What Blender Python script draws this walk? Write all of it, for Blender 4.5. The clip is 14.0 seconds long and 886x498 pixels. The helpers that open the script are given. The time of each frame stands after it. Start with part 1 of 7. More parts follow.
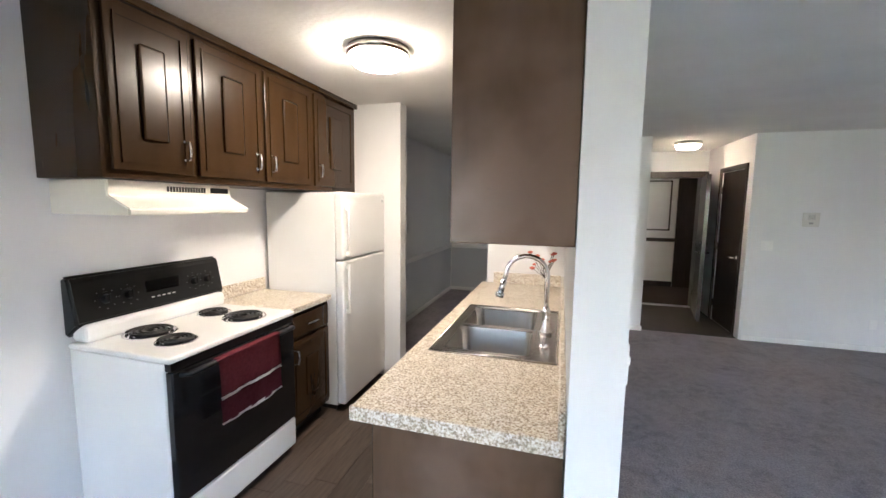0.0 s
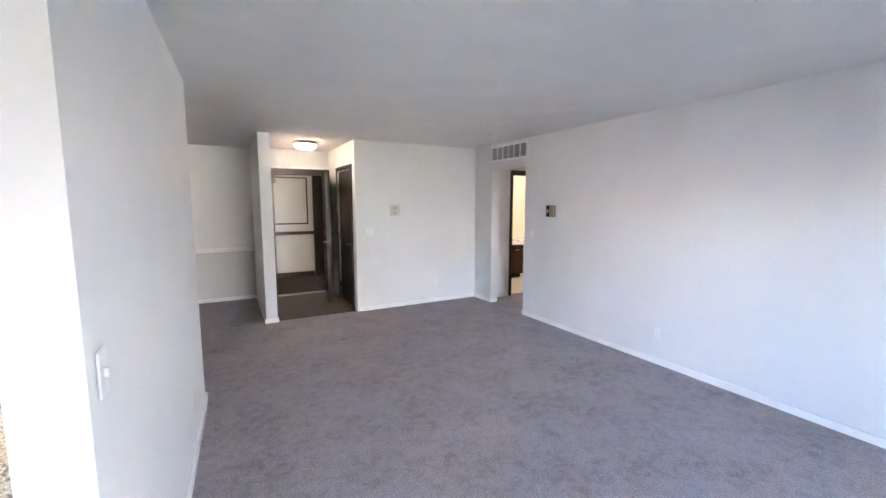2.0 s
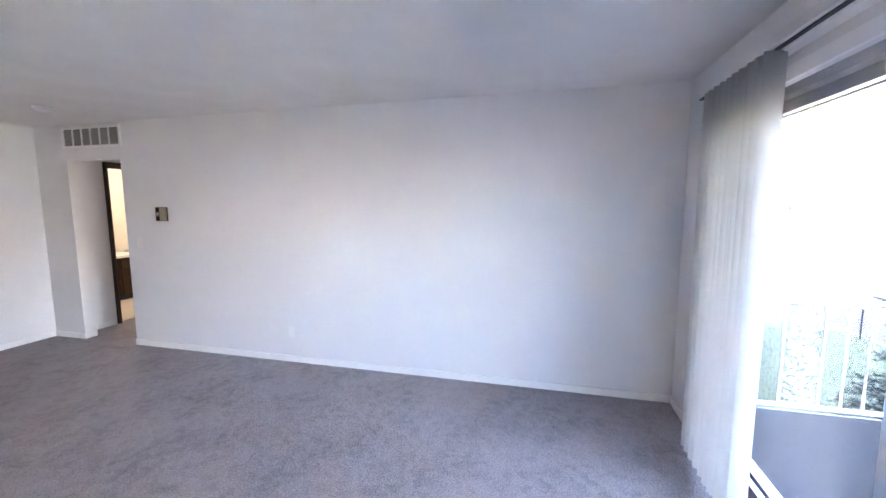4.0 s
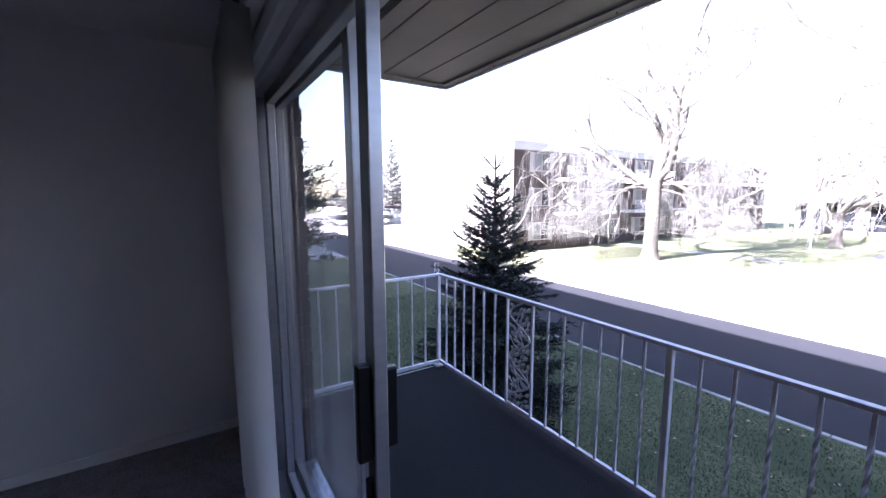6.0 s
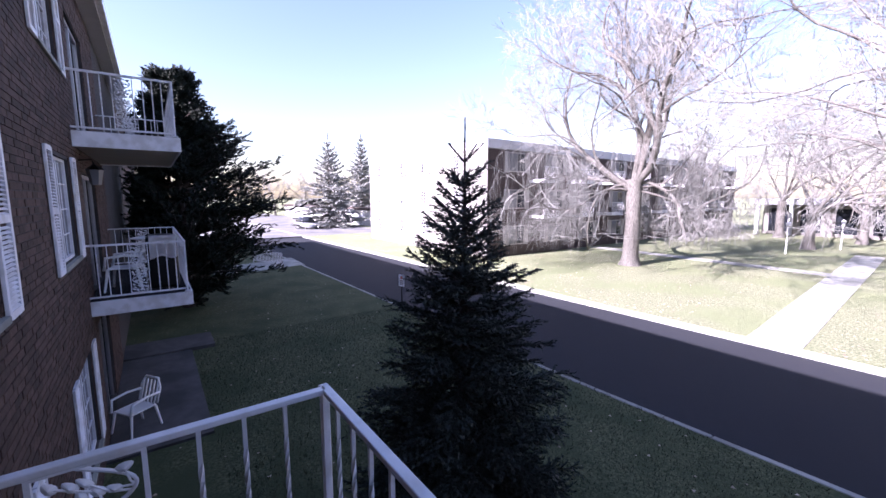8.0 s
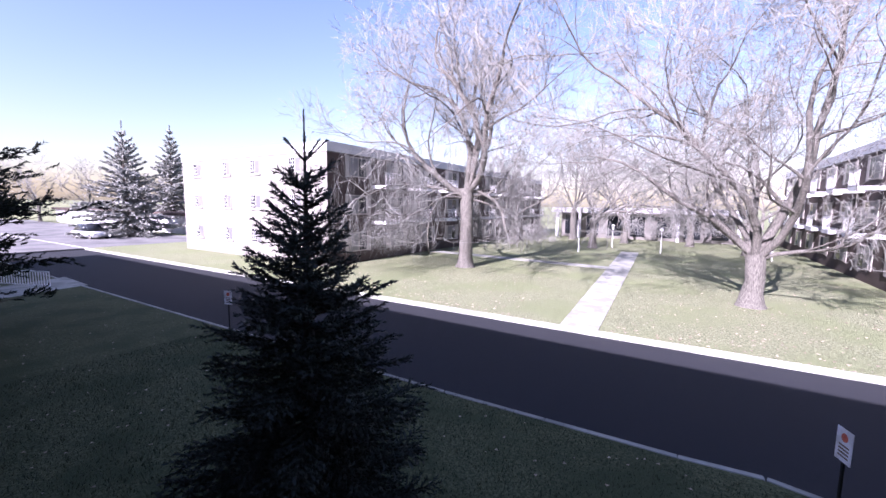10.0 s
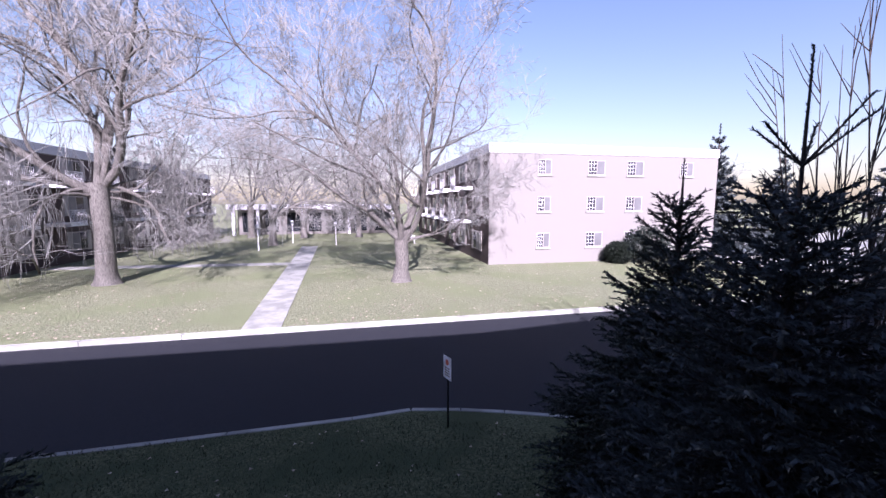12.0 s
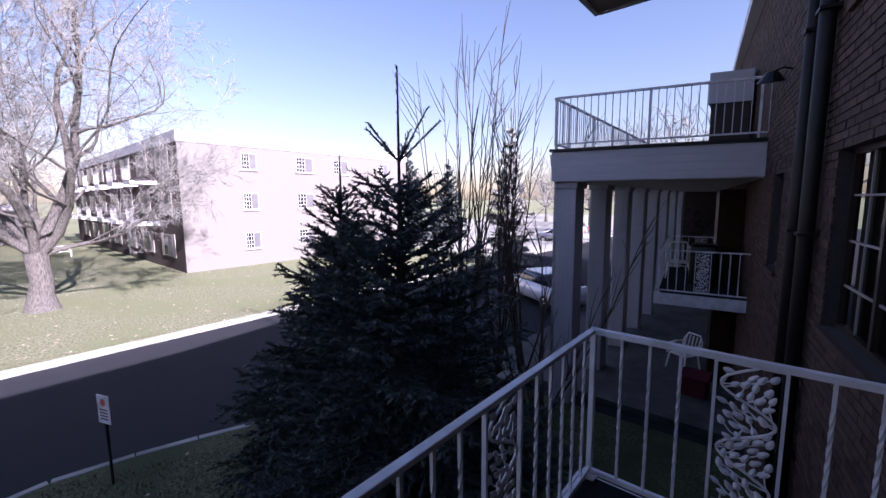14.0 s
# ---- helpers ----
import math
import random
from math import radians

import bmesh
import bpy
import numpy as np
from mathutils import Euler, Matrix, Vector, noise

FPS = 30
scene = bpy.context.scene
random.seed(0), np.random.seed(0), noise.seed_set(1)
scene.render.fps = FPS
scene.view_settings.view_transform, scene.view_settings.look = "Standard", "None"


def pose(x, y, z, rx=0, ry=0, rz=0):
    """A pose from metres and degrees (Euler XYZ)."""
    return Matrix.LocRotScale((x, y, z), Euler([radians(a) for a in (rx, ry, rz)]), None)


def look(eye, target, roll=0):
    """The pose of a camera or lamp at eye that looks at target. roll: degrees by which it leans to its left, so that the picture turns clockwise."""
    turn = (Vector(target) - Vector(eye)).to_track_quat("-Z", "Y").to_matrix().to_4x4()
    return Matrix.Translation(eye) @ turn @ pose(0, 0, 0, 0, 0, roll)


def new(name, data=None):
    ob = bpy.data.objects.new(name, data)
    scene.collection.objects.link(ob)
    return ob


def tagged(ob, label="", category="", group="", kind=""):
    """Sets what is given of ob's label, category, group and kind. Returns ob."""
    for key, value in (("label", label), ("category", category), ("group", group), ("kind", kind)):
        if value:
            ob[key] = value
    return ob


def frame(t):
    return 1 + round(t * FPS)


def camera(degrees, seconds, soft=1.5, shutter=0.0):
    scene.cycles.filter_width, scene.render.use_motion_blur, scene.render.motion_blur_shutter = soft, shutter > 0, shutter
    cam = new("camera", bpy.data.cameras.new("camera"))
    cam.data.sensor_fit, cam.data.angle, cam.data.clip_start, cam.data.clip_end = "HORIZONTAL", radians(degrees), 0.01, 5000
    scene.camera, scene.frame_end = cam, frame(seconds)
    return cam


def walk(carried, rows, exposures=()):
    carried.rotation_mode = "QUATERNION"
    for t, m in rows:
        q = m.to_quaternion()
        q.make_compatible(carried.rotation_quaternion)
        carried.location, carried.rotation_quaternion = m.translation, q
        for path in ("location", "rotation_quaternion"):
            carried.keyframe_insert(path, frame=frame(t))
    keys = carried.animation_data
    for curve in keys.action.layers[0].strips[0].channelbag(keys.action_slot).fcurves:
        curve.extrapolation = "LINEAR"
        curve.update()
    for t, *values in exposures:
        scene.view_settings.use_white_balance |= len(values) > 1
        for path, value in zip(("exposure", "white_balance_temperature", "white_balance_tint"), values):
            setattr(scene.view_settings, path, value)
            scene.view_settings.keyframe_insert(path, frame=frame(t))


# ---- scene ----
cam = camera(95.79, 14.0)
PATH = [
    (0.0, pose(0.000, 0.000, 1.578, 83.66, -0.74, 16.48)),
    (0.5, pose(0.141, -0.009, 1.570, 83.70, -0.47, 3.47)),
    (1.0, pose(0.264, -0.036, 1.566, 83.63, -0.23, -8.26)),
    (1.5, pose(0.347, -0.004, 1.562, 83.47, -0.20, -19.02)),
    (2.0, pose(0.470, -0.041, 1.562, 83.48, -0.01, -28.68)),
    (2.5, pose(0.649, -0.119, 1.575, 83.46, 0.26, -37.72)),
    (3.0, pose(0.707, -0.178, 1.571, 83.45, 0.24, -48.50)),
    (3.5, pose(0.751, -0.140, 1.578, 83.44, 0.10, -62.13)),
    (4.0, pose(0.763, -0.152, 1.571, 83.43, 0.17, -75.47)),
    (4.2, pose(0.781, -0.205, 1.568, 83.26, 0.21, -80.75)),
    (6.3, pose(1.355, -1.088, 1.547, 82.52, 0.19, -126.80)),
    (6.5, pose(1.468, -1.254, 1.551, 82.50, 0.30, -128.60)),
    (7.0, pose(1.867, -1.639, 1.553, 82.36, 0.54, -128.78)),
    (7.2, pose(2.116, -1.815, 1.578, 82.31, 0.38, -126.13)),
    (9.3, pose(3.428, -2.653, 1.570, 83.43, -1.55, -127.19)),
    (9.5, pose(3.438, -2.654, 1.576, 83.61, -1.35, -133.63)),
    (10.0, pose(3.300, -2.616, 1.570, 83.70, -0.83, -148.29)),
    (10.5, pose(3.208, -2.583, 1.572, 83.73, -0.56, -159.96)),
    (11.0, pose(3.204, -2.581, 1.585, 83.70, -0.27, -171.22)),
    (11.5, pose(3.073, -2.537, 1.608, 83.61, -0.07, -181.08)),
    (12.0, pose(2.924, -2.405, 1.641, 83.46, 0.04, -191.58)),
    (12.5, pose(2.838, -2.368, 1.642, 83.33, 0.13, -200.84)),
    (13.0, pose(2.821, -2.353, 1.625, 83.25, 0.21, -205.14)),
    (13.5, pose(2.734, -2.317, 1.595, 83.26, 0.48, -207.77)),
    (14.0, pose(2.389, -2.085, 1.559, 83.04, 0.42, -229.93)),
]
EXPOSURES = [(0.0, 6.9, 6000, 16), (0.5, 7.05, 6000, 17), (1.0, 7.2, 6000, 18), (2.0, 7.5, 6100, 22), (2.5, 7.6, 6150, 22), (3.0, 7.6, 6200, 23), (4.2, 7.45, 6200, 25), (6.3, 3.4, 5750, 35), (7.2, 2.85, 5800, 40), (9.3, 2.42, 5750, 41), (11.0, 2.02, 5700, 41), (12.5, 1.82, 5700, 42), (13.5, 1.84, 5720, 42), (14.0, 1.95, 5800, 42)]
walk(cam, PATH, EXPOSURES)

# ---- light ----
world = bpy.data.worlds.new("sky")
scene.world = world
world.use_nodes = True
_n = world.node_tree.nodes
_sky = _n.new("ShaderNodeTexSky")
_sky.sky_type = "NISHITA"
_sky.sun_disc = False
_sky.sun_elevation = radians(32)
_sky.sun_rotation = radians(5)
_sky.air_density = 1.3
_sky.dust_density = 1.1
_sky.ozone_density = 1.2
_n["Background"].inputs["Strength"].default_value = 0.05
world.node_tree.links.new(_sky.outputs[0], _n["Background"].inputs["Color"])
sun_data = bpy.data.lights.new("sun", "SUN")
sun_data.energy, sun_data.angle, sun_data.color = 5.0, radians(0.53), (1.0, 0.95, 0.88)
sun_lamp = new("sun", sun_data)
sun_lamp.matrix_world = look((0, 0, 30), (-math.sin(radians(5)) * 26.5, -math.cos(radians(5)) * 26.5, 30 - 16.55))

# ---- helpers of this scene ----
ORG = {}
G = -2.85
H = 2.44


def rgb(c):
    return (c[0], c[1], c[2], 1.0)


def material(name, base, rough=0.6, metal=0.0, second=None, scale=8.0, detail=4.0, bump=0.0, bump_scale=60.0, mix=0.5,
             spec=0.5, stretch=(1, 1, 1), vary=0.0, coat=0.0, noise_rough=0.0, bump_dist=0.01, third=None, third_scale=1.0):
    m = bpy.data.materials.new(name)
    m.use_nodes = True
    nt = m.node_tree
    b = nt.nodes["Principled BSDF"]
    b.inputs["Roughness"].default_value = rough
    b.inputs["Metallic"].default_value = metal
    b.inputs["Specular IOR Level"].default_value = spec
    b.inputs["Coat Weight"].default_value = coat
    co = nt.nodes.new("ShaderNodeTexCoord")
    mp = nt.nodes.new("ShaderNodeMapping")
    mp.inputs["Scale"].default_value = stretch
    nt.links.new(co.outputs["Object"], mp.inputs["Vector"])
    src = None
    if second is not None:
        nz = nt.nodes.new("ShaderNodeTexNoise")
        nz.inputs["Scale"].default_value = scale
        nz.inputs["Detail"].default_value = detail
        nt.links.new(mp.outputs[0], nz.inputs["Vector"])
        rp = nt.nodes.new("ShaderNodeValToRGB")
        rp.color_ramp.elements[0].position, rp.color_ramp.elements[1].position = 0.5 - mix / 2, 0.5 + mix / 2
        rp.color_ramp.elements[0].color, rp.color_ramp.elements[1].color = rgb(base), rgb(second)
        nt.links.new(nz.outputs["Fac"], rp.inputs[0])
        src = rp.outputs[0]
        if third is not None:
            n3 = nt.nodes.new("ShaderNodeTexNoise")
            n3.inputs["Scale"].default_value = third_scale
            n3.inputs["Detail"].default_value = 3
            nt.links.new(co.outputs["Object"], n3.inputs["Vector"])
            r3 = nt.nodes.new("ShaderNodeValToRGB")
            r3.color_ramp.elements[0].position, r3.color_ramp.elements[1].position = 0.45, 0.62
            nt.links.new(n3.outputs["Fac"], r3.inputs[0])
            mx = nt.nodes.new("ShaderNodeMix")
            mx.data_type = "RGBA"
            nt.links.new(r3.outputs[0], mx.inputs["Factor"])
            nt.links.new(src, mx.inputs["A"])
            mx.inputs["B"].default_value = rgb(third)
            src = mx.outputs["Result"]
    if vary:
        oi = nt.nodes.new("ShaderNodeObjectInfo")
        ge = nt.nodes.new("ShaderNodeNewGeometry")
        ad = nt.nodes.new("ShaderNodeMath")
        ad.operation = "ADD"
        nt.links.new(oi.outputs["Random"], ad.inputs[0])
        nt.links.new(ge.outputs["Random Per Island"], ad.inputs[1])
        fr = nt.nodes.new("ShaderNodeMath")
        fr.operation = "FRACT"
        nt.links.new(ad.outputs[0], fr.inputs[0])
        mr = nt.nodes.new("ShaderNodeMapRange")
        mr.inputs["To Min"].default_value, mr.inputs["To Max"].default_value = 1 - vary, 1 + vary
        nt.links.new(fr.outputs[0], mr.inputs["Value"])
        hs = nt.nodes.new("ShaderNodeHueSaturation")
        nt.links.new(mr.outputs[0], hs.inputs["Value"])
        if src is None:
            hs.inputs["Color"].default_value = rgb(base)
        else:
            nt.links.new(src, hs.inputs["Color"])
        src = hs.outputs[0]
    if src is None:
        b.inputs["Base Color"].default_value = rgb(base)
    else:
        nt.links.new(src, b.inputs["Base Color"])
    if bump:
        nb = nt.nodes.new("ShaderNodeTexNoise")
        nb.inputs["Scale"].default_value = bump_scale
        nb.inputs["Detail"].default_value = 5
        nt.links.new(mp.outputs[0], nb.inputs["Vector"])
        bp = nt.nodes.new("ShaderNodeBump")
        bp.inputs["Strength"].default_value = bump
        bp.inputs["Distance"].default_value = bump_dist
        nt.links.new(nb.outputs["Fac"], bp.inputs["Height"])
        nt.links.new(bp.outputs[0], b.inputs["Normal"])
    if noise_rough:
        nr = nt.nodes.new("ShaderNodeTexNoise")
        nr.inputs["Scale"].default_value = 5
        nr.inputs["Detail"].default_value = 6
        nt.links.new(mp.outputs[0], nr.inputs["Vector"])
        m2 = nt.nodes.new("ShaderNodeMapRange")
        m2.inputs["To Min"].default_value, m2.inputs["To Max"].default_value = max(0, rough - noise_rough), rough + noise_rough
        nt.links.new(nr.outputs["Fac"], m2.inputs["Value"])
        nt.links.new(m2.outputs[0], b.inputs["Roughness"])
    return m


def glowing(name, color, strength):
    m = bpy.data.materials.new(name)
    m.use_nodes = True
    b = m.node_tree.nodes["Principled BSDF"]
    b.inputs["Base Color"].default_value = rgb((0.8, 0.8, 0.8))
    b.inputs["Emission Color"].default_value = rgb(color)
    b.inputs["Emission Strength"].default_value = strength
    return m


def glassy(name, color=(1, 1, 1), rough=0.0, gloss=0.85):
    m = bpy.data.materials.new(name)
    m.use_nodes = True
    nt = m.node_tree
    out = nt.nodes["Material Output"]
    tr = nt.nodes.new("ShaderNodeBsdfTransparent")
    tr.inputs[0].default_value = rgb(color)
    gl = nt.nodes.new("ShaderNodeBsdfGlossy")
    gl.inputs["Roughness"].default_value = rough
    lw = nt.nodes.new("ShaderNodeLayerWeight")
    lw.inputs[0].default_value = 0.5
    pw = nt.nodes.new("ShaderNodeMath")
    pw.operation = "POWER"
    pw.inputs[1].default_value = 4.0
    nt.links.new(lw.outputs["Facing"], pw.inputs[0])
    ma = nt.nodes.new("ShaderNodeMath")
    ma.operation = "MULTIPLY_ADD"
    ma.inputs[1].default_value, ma.inputs[2].default_value = gloss, 0.035
    nt.links.new(pw.outputs[0], ma.inputs[0])
    mx = nt.nodes.new("ShaderNodeMixShader")
    nt.links.new(ma.outputs[0], mx.inputs[0])
    nt.links.new(tr.outputs[0], mx.inputs[1])
    nt.links.new(gl.outputs[0], mx.inputs[2])
    nt.links.new(mx.outputs[0], out.inputs[0])
    return m


def bx(bm, x0, y0, z0, x1, y1, z1, bev=0.0, seg=2, m=None):
    r = bmesh.ops.create_cube(bm, size=1.0)
    vs = r["verts"]
    for v in vs:
        v.co = Vector(((x0 + x1) / 2 + v.co.x * (x1 - x0), (y0 + y1) / 2 + v.co.y * (y1 - y0), (z0 + z1) / 2 + v.co.z * (z1 - z0)))
    if m is not None:
        for v in vs:
            v.co = m @ v.co
    if bev:
        es = list({e for v in vs for e in v.link_edges})
        bmesh.ops.bevel(bm, geom=es, offset=bev, segments=seg, affect="EDGES", profile=0.5)
    return bm


def box(x0, y0, z0, x1, y1, z1, bev=0.0, seg=2):
    return bx(bmesh.new(), x0, y0, z0, x1, y1, z1, bev, seg)


def prism(bm, pts, z0, z1):
    lo = [bm.verts.new((x, y, z0)) for x, y in pts]
    hi = [bm.verts.new((x, y, z1)) for x, y in pts]
    n = len(pts)
    bm.faces.new(hi)
    bm.faces.new(lo[::-1])
    for i in range(n):
        j = (i + 1) % n
        bm.faces.new((lo[i], lo[j], hi[j], hi[i]))
    bmesh.ops.recalc_face_normals(bm, faces=bm.faces)
    return bm


def rod(bm, a, b, r, r2=None, seg=10, caps=True):
    a, b = Vector(a), Vector(b)
    r2 = r if r2 is None else r2
    d = (b - a)
    L = d.length
    q = d.to_track_quat("Z", "Y").to_matrix().to_4x4()
    bmesh.ops.create_cone(bm, cap_ends=caps, segments=seg, radius1=r, radius2=r2, depth=L, matrix=Matrix.Translation((a + b) / 2) @ q)
    return bm


def tube(bm, pts, r, seg=8, radii=None, closed_ends=True):
    pts = [Vector(p) for p in pts]
    rings = []
    up = None
    for i, p in enumerate(pts):
        d = (pts[min(i + 1, len(pts) - 1)] - pts[max(i - 1, 0)]).normalized()
        if up is None:
            up = d.orthogonal().normalized()
        up = (up - d * up.dot(d)).normalized()
        side = d.cross(up)
        rr = radii[i] if radii else r
        rings.append([bm.verts.new(p + (up * math.cos(2 * math.pi * k / seg) + side * math.sin(2 * math.pi * k / seg)) * rr) for k in range(seg)])
    for u, v in zip(rings, rings[1:]):
        for k in range(seg):
            bm.faces.new((u[k], u[(k + 1) % seg], v[(k + 1) % seg], v[k]))
    if closed_ends:
        bm.faces.new(rings[0][::-1])
        bm.faces.new(rings[-1])
    return bm


def lathe(bm, prof, cx, cy, seg=32):
    rings = []
    for r, z in prof:
        rings.append([bm.verts.new((cx + r * math.cos(2 * math.pi * k / seg), cy + r * math.sin(2 * math.pi * k / seg), z)) for k in range(seg)])
    for u, v in zip(rings, rings[1:]):
        for k in range(seg):
            bm.faces.new((u[k], u[(k + 1) % seg], v[(k + 1) % seg], v[k]))
    bm.faces.new(rings[0][::-1])
    bm.faces.new(rings[-1])
    bmesh.ops.recalc_face_normals(bm, faces=bm.faces)
    return bm


def mesh_of(name, bm, mat, smooth=False, org=None):
    me = bpy.data.meshes.new(name)
    if org is not None:
        bmesh.ops.translate(bm, vec=-org, verts=bm.verts)
    bm.to_mesh(me)
    bm.free()
    me.materials.append(mat)
    if smooth:
        for p in me.polygons:
            p.use_smooth = True
    return me


def thing(name, at, label, category, group="", turn=0.0):
    ob = new(name)
    ob.empty_display_size = 0.1
    ob.location = at
    ob.rotation_euler = (0, 0, turn)
    ORG[ob] = Vector(at)
    return tagged(ob, label, category, group)


def local_thing(name, label, category, group=""):
    ob = new(name)
    ob.empty_display_size = 0.1
    ORG[ob] = Vector((0, 0, 0))
    return tagged(ob, label, category, group)


def part(name, bm, mat, parent, label="", smooth=False):
    org = ORG[parent]
    ob = new(name, mesh_of(name, bm, mat, smooth, org))
    ob.parent = parent
    ORG[ob] = org
    if label:
        tagged(ob, label)
    return ob


def setting(name, bm, mat, label="", category="", smooth=False):
    ob = new(name, mesh_of(name, bm, mat, smooth))
    ORG[ob] = Vector((0, 0, 0))
    return tagged(ob, label, category, "", "structure")


def single(name, bm, mat, label, category, group="", smooth=False, at=None):
    at = Vector(at) if at is not None else None
    ob = new(name, mesh_of(name, bm, mat, smooth, at))
    if at is not None:
        ob.location = at
    ORG[ob] = at if at is not None else Vector((0, 0, 0))
    return tagged(ob, label, category, group)


def raw(name, verts, faces, mat, smooth=False):
    me = bpy.data.meshes.new(name)
    me.from_pydata(verts, [], faces)
    me.materials.append(mat)
    me.update()
    if smooth:
        for p in me.polygons:
            p.use_smooth = True
    return new(name, me)


# ---- materials ----
M_WALL = material("wall_paint", (0.76, 0.755, 0.755), 0.55, second=(0.80, 0.795, 0.79), scale=1.5, bump=0.15, bump_scale=90, bump_dist=0.002)
M_CEIL = material("ceiling_paint", (0.74, 0.73, 0.71), 0.9, second=(0.80, 0.79, 0.77), scale=3, bump=0.45, bump_scale=38, bump_dist=0.006)
M_TRIM = material("white_trim", (0.90, 0.895, 0.88), 0.35, second=(0.87, 0.865, 0.85), scale=6)
M_PLANK = material("vinyl_plank", (0.045, 0.032, 0.025), 0.42, second=(0.095, 0.07, 0.055), scale=6, detail=6, stretch=(9, 1, 1), vary=0.25, bump=0.1, bump_scale=30)
M_ENTRY = material("entry_vinyl", (0.035, 0.026, 0.021), 0.5, second=(0.055, 0.041, 0.034), scale=5, stretch=(1, 6, 1))
M_WOODDK = material("dark_cabinet_wood", (0.030, 0.0152, 0.0060), 0.25, second=(0.044, 0.0228, 0.0094), scale=1.8, detail=5, mix=0.8, stretch=(6, 6, 1), spec=0.30, noise_rough=0.05)
M_PANELDK = material("worn_panel_wood", (0.072, 0.041, 0.0215), 0.34, second=(0.112, 0.066, 0.037), scale=3, detail=6, stretch=(6, 6, 1), spec=0.45, noise_rough=0.10,
                     third=(0.150, 0.095, 0.064), third_scale=3.2)
M_DOORDK = material("dark_door_wood", (0.022, 0.014, 0.011), 0.4, second=(0.04, 0.026, 0.02), scale=4, detail=6, stretch=(8, 8, 1), coat=0.2)
M_ENAMEL = material("white_enamel", (0.80, 0.79, 0.77), 0.22, second=(0.77, 0.76, 0.73), scale=3, spec=0.5)
M_FRIDGE = material("white_appliance", (0.83, 0.825, 0.81), 0.4, second=(0.80, 0.795, 0.775), scale=3, bump=0.1, bump_scale=300, bump_dist=0.001)
M_HOOD = material("almond_enamel", (0.82, 0.79, 0.70), 0.35, second=(0.80, 0.77, 0.68), scale=3)
M_BLACK = material("black_glass", (0.008, 0.008, 0.009), 0.08, second=(0.012, 0.012, 0.013), scale=3)
M_BLACKPL = material("black_plastic", (0.005, 0.005, 0.0055), 0.35, second=(0.009, 0.009, 0.009), scale=20, spec=0.3)
M_COIL = material("burner_coil", (0.02, 0.02, 0.021), 0.45, 0.6, second=(0.05, 0.048, 0.046), scale=12)
M_CHROME = material("chrome", (0.75, 0.75, 0.76), 0.10, 1.0, second=(0.68, 0.68, 0.70), scale=10)
M_STEEL = material("brushed_steel", (0.62, 0.60, 0.57), 0.24, 1.0, second=(0.52, 0.50, 0.475), scale=6, stretch=(1, 20, 1), noise_rough=0.06)
M_TOWEL = material("burgundy_cloth", (0.115, 0.022, 0.030), 0.95, second=(0.160, 0.034, 0.046), scale=60, bump=0.8, bump_scale=220, spec=0.1)
M_TOWELDK = material("dark_burgundy_cloth", (0.07, 0.012, 0.02), 0.95, second=(0.10, 0.02, 0.03), scale=60, bump=0.8, bump_scale=220, spec=0.1)
M_TOWELWH = material("white_cloth_band", (0.70, 0.66, 0.64), 0.95, second=(0.62, 0.58, 0.56), scale=60)
M_PLASTIC = material("white_plastic", (0.86, 0.85, 0.83), 0.4, second=(0.83, 0.82, 0.80), scale=10)
M_ALMOND = material("beige_plastic", (0.30, 0.25, 0.18), 0.45, second=(0.25, 0.21, 0.15), scale=15)
M_WHITEMETAL = material("white_painted_metal", (0.76, 0.76, 0.79), 0.42, second=(0.68, 0.68, 0.71), scale=9, bump=0.15, bump_scale=60, third=(0.58, 0.57, 0.57), third_scale=6)
M_ALU = material("aluminium", (0.50, 0.50, 0.52), 0.35, 0.85, second=(0.42, 0.42, 0.44), scale=6, stretch=(1, 1, 8))


def translucent(name, color, amount):
    m = material(name, color, 0.5, second=tuple(c * .95 for c in color), scale=5)
    nt = m.node_tree
    tl = nt.nodes.new("ShaderNodeBsdfTranslucent")
    tl.inputs[0].default_value = rgb(color)
    mx = nt.nodes.new("ShaderNodeMixShader")
    mx.inputs[0].default_value = amount
    nt.links.new(nt.nodes["Principled BSDF"].outputs[0], mx.inputs[1])
    nt.links.new(tl.outputs[0], mx.inputs[2])
    nt.links.new(mx.outputs[0], nt.nodes["Material Output"].inputs[0])
    return m


M_BLIND = translucent("vinyl_blind", (0.80, 0.79, 0.77), 0.2)
M_GLASS = glassy("pane_glass")
# Kitchen pane dimmed: dark room behind and dark reflections put into tint and gloss.
M_DIMGLASS = glassy("dimmed_pane_glass", (.5, .52, .53), 0.0, 0.05)
M_DARKGLASS = material("window_dark_glass", (0.012, 0.014, 0.018), 0.05, second=(0.025, 0.028, 0.035), scale=0.6, spec=0.35)
M_SHADE = material("window_shade", (0.085, 0.085, 0.09), 0.4, second=(0.13, 0.13, 0.135), scale=1.2)
M_MIRROR = material("mirror", (0.86, 0.86, 0.86), 0.02, 1.0)
M_BRICK = material("brown_brick", (0.046, 0.029, 0.024), 0.85, second=(0.085, 0.054, 0.042), scale=14, detail=6, vary=0.35, bump=0.7, bump_scale=40, bump_dist=0.006, spec=0.25)
M_MORTAR = material("mortar", (0.050, 0.044, 0.041), 0.95, second=(0.034, 0.030, 0.029), scale=20, bump=0.6, bump_scale=70)
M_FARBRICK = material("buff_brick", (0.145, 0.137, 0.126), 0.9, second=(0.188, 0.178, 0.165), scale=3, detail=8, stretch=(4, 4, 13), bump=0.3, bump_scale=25)
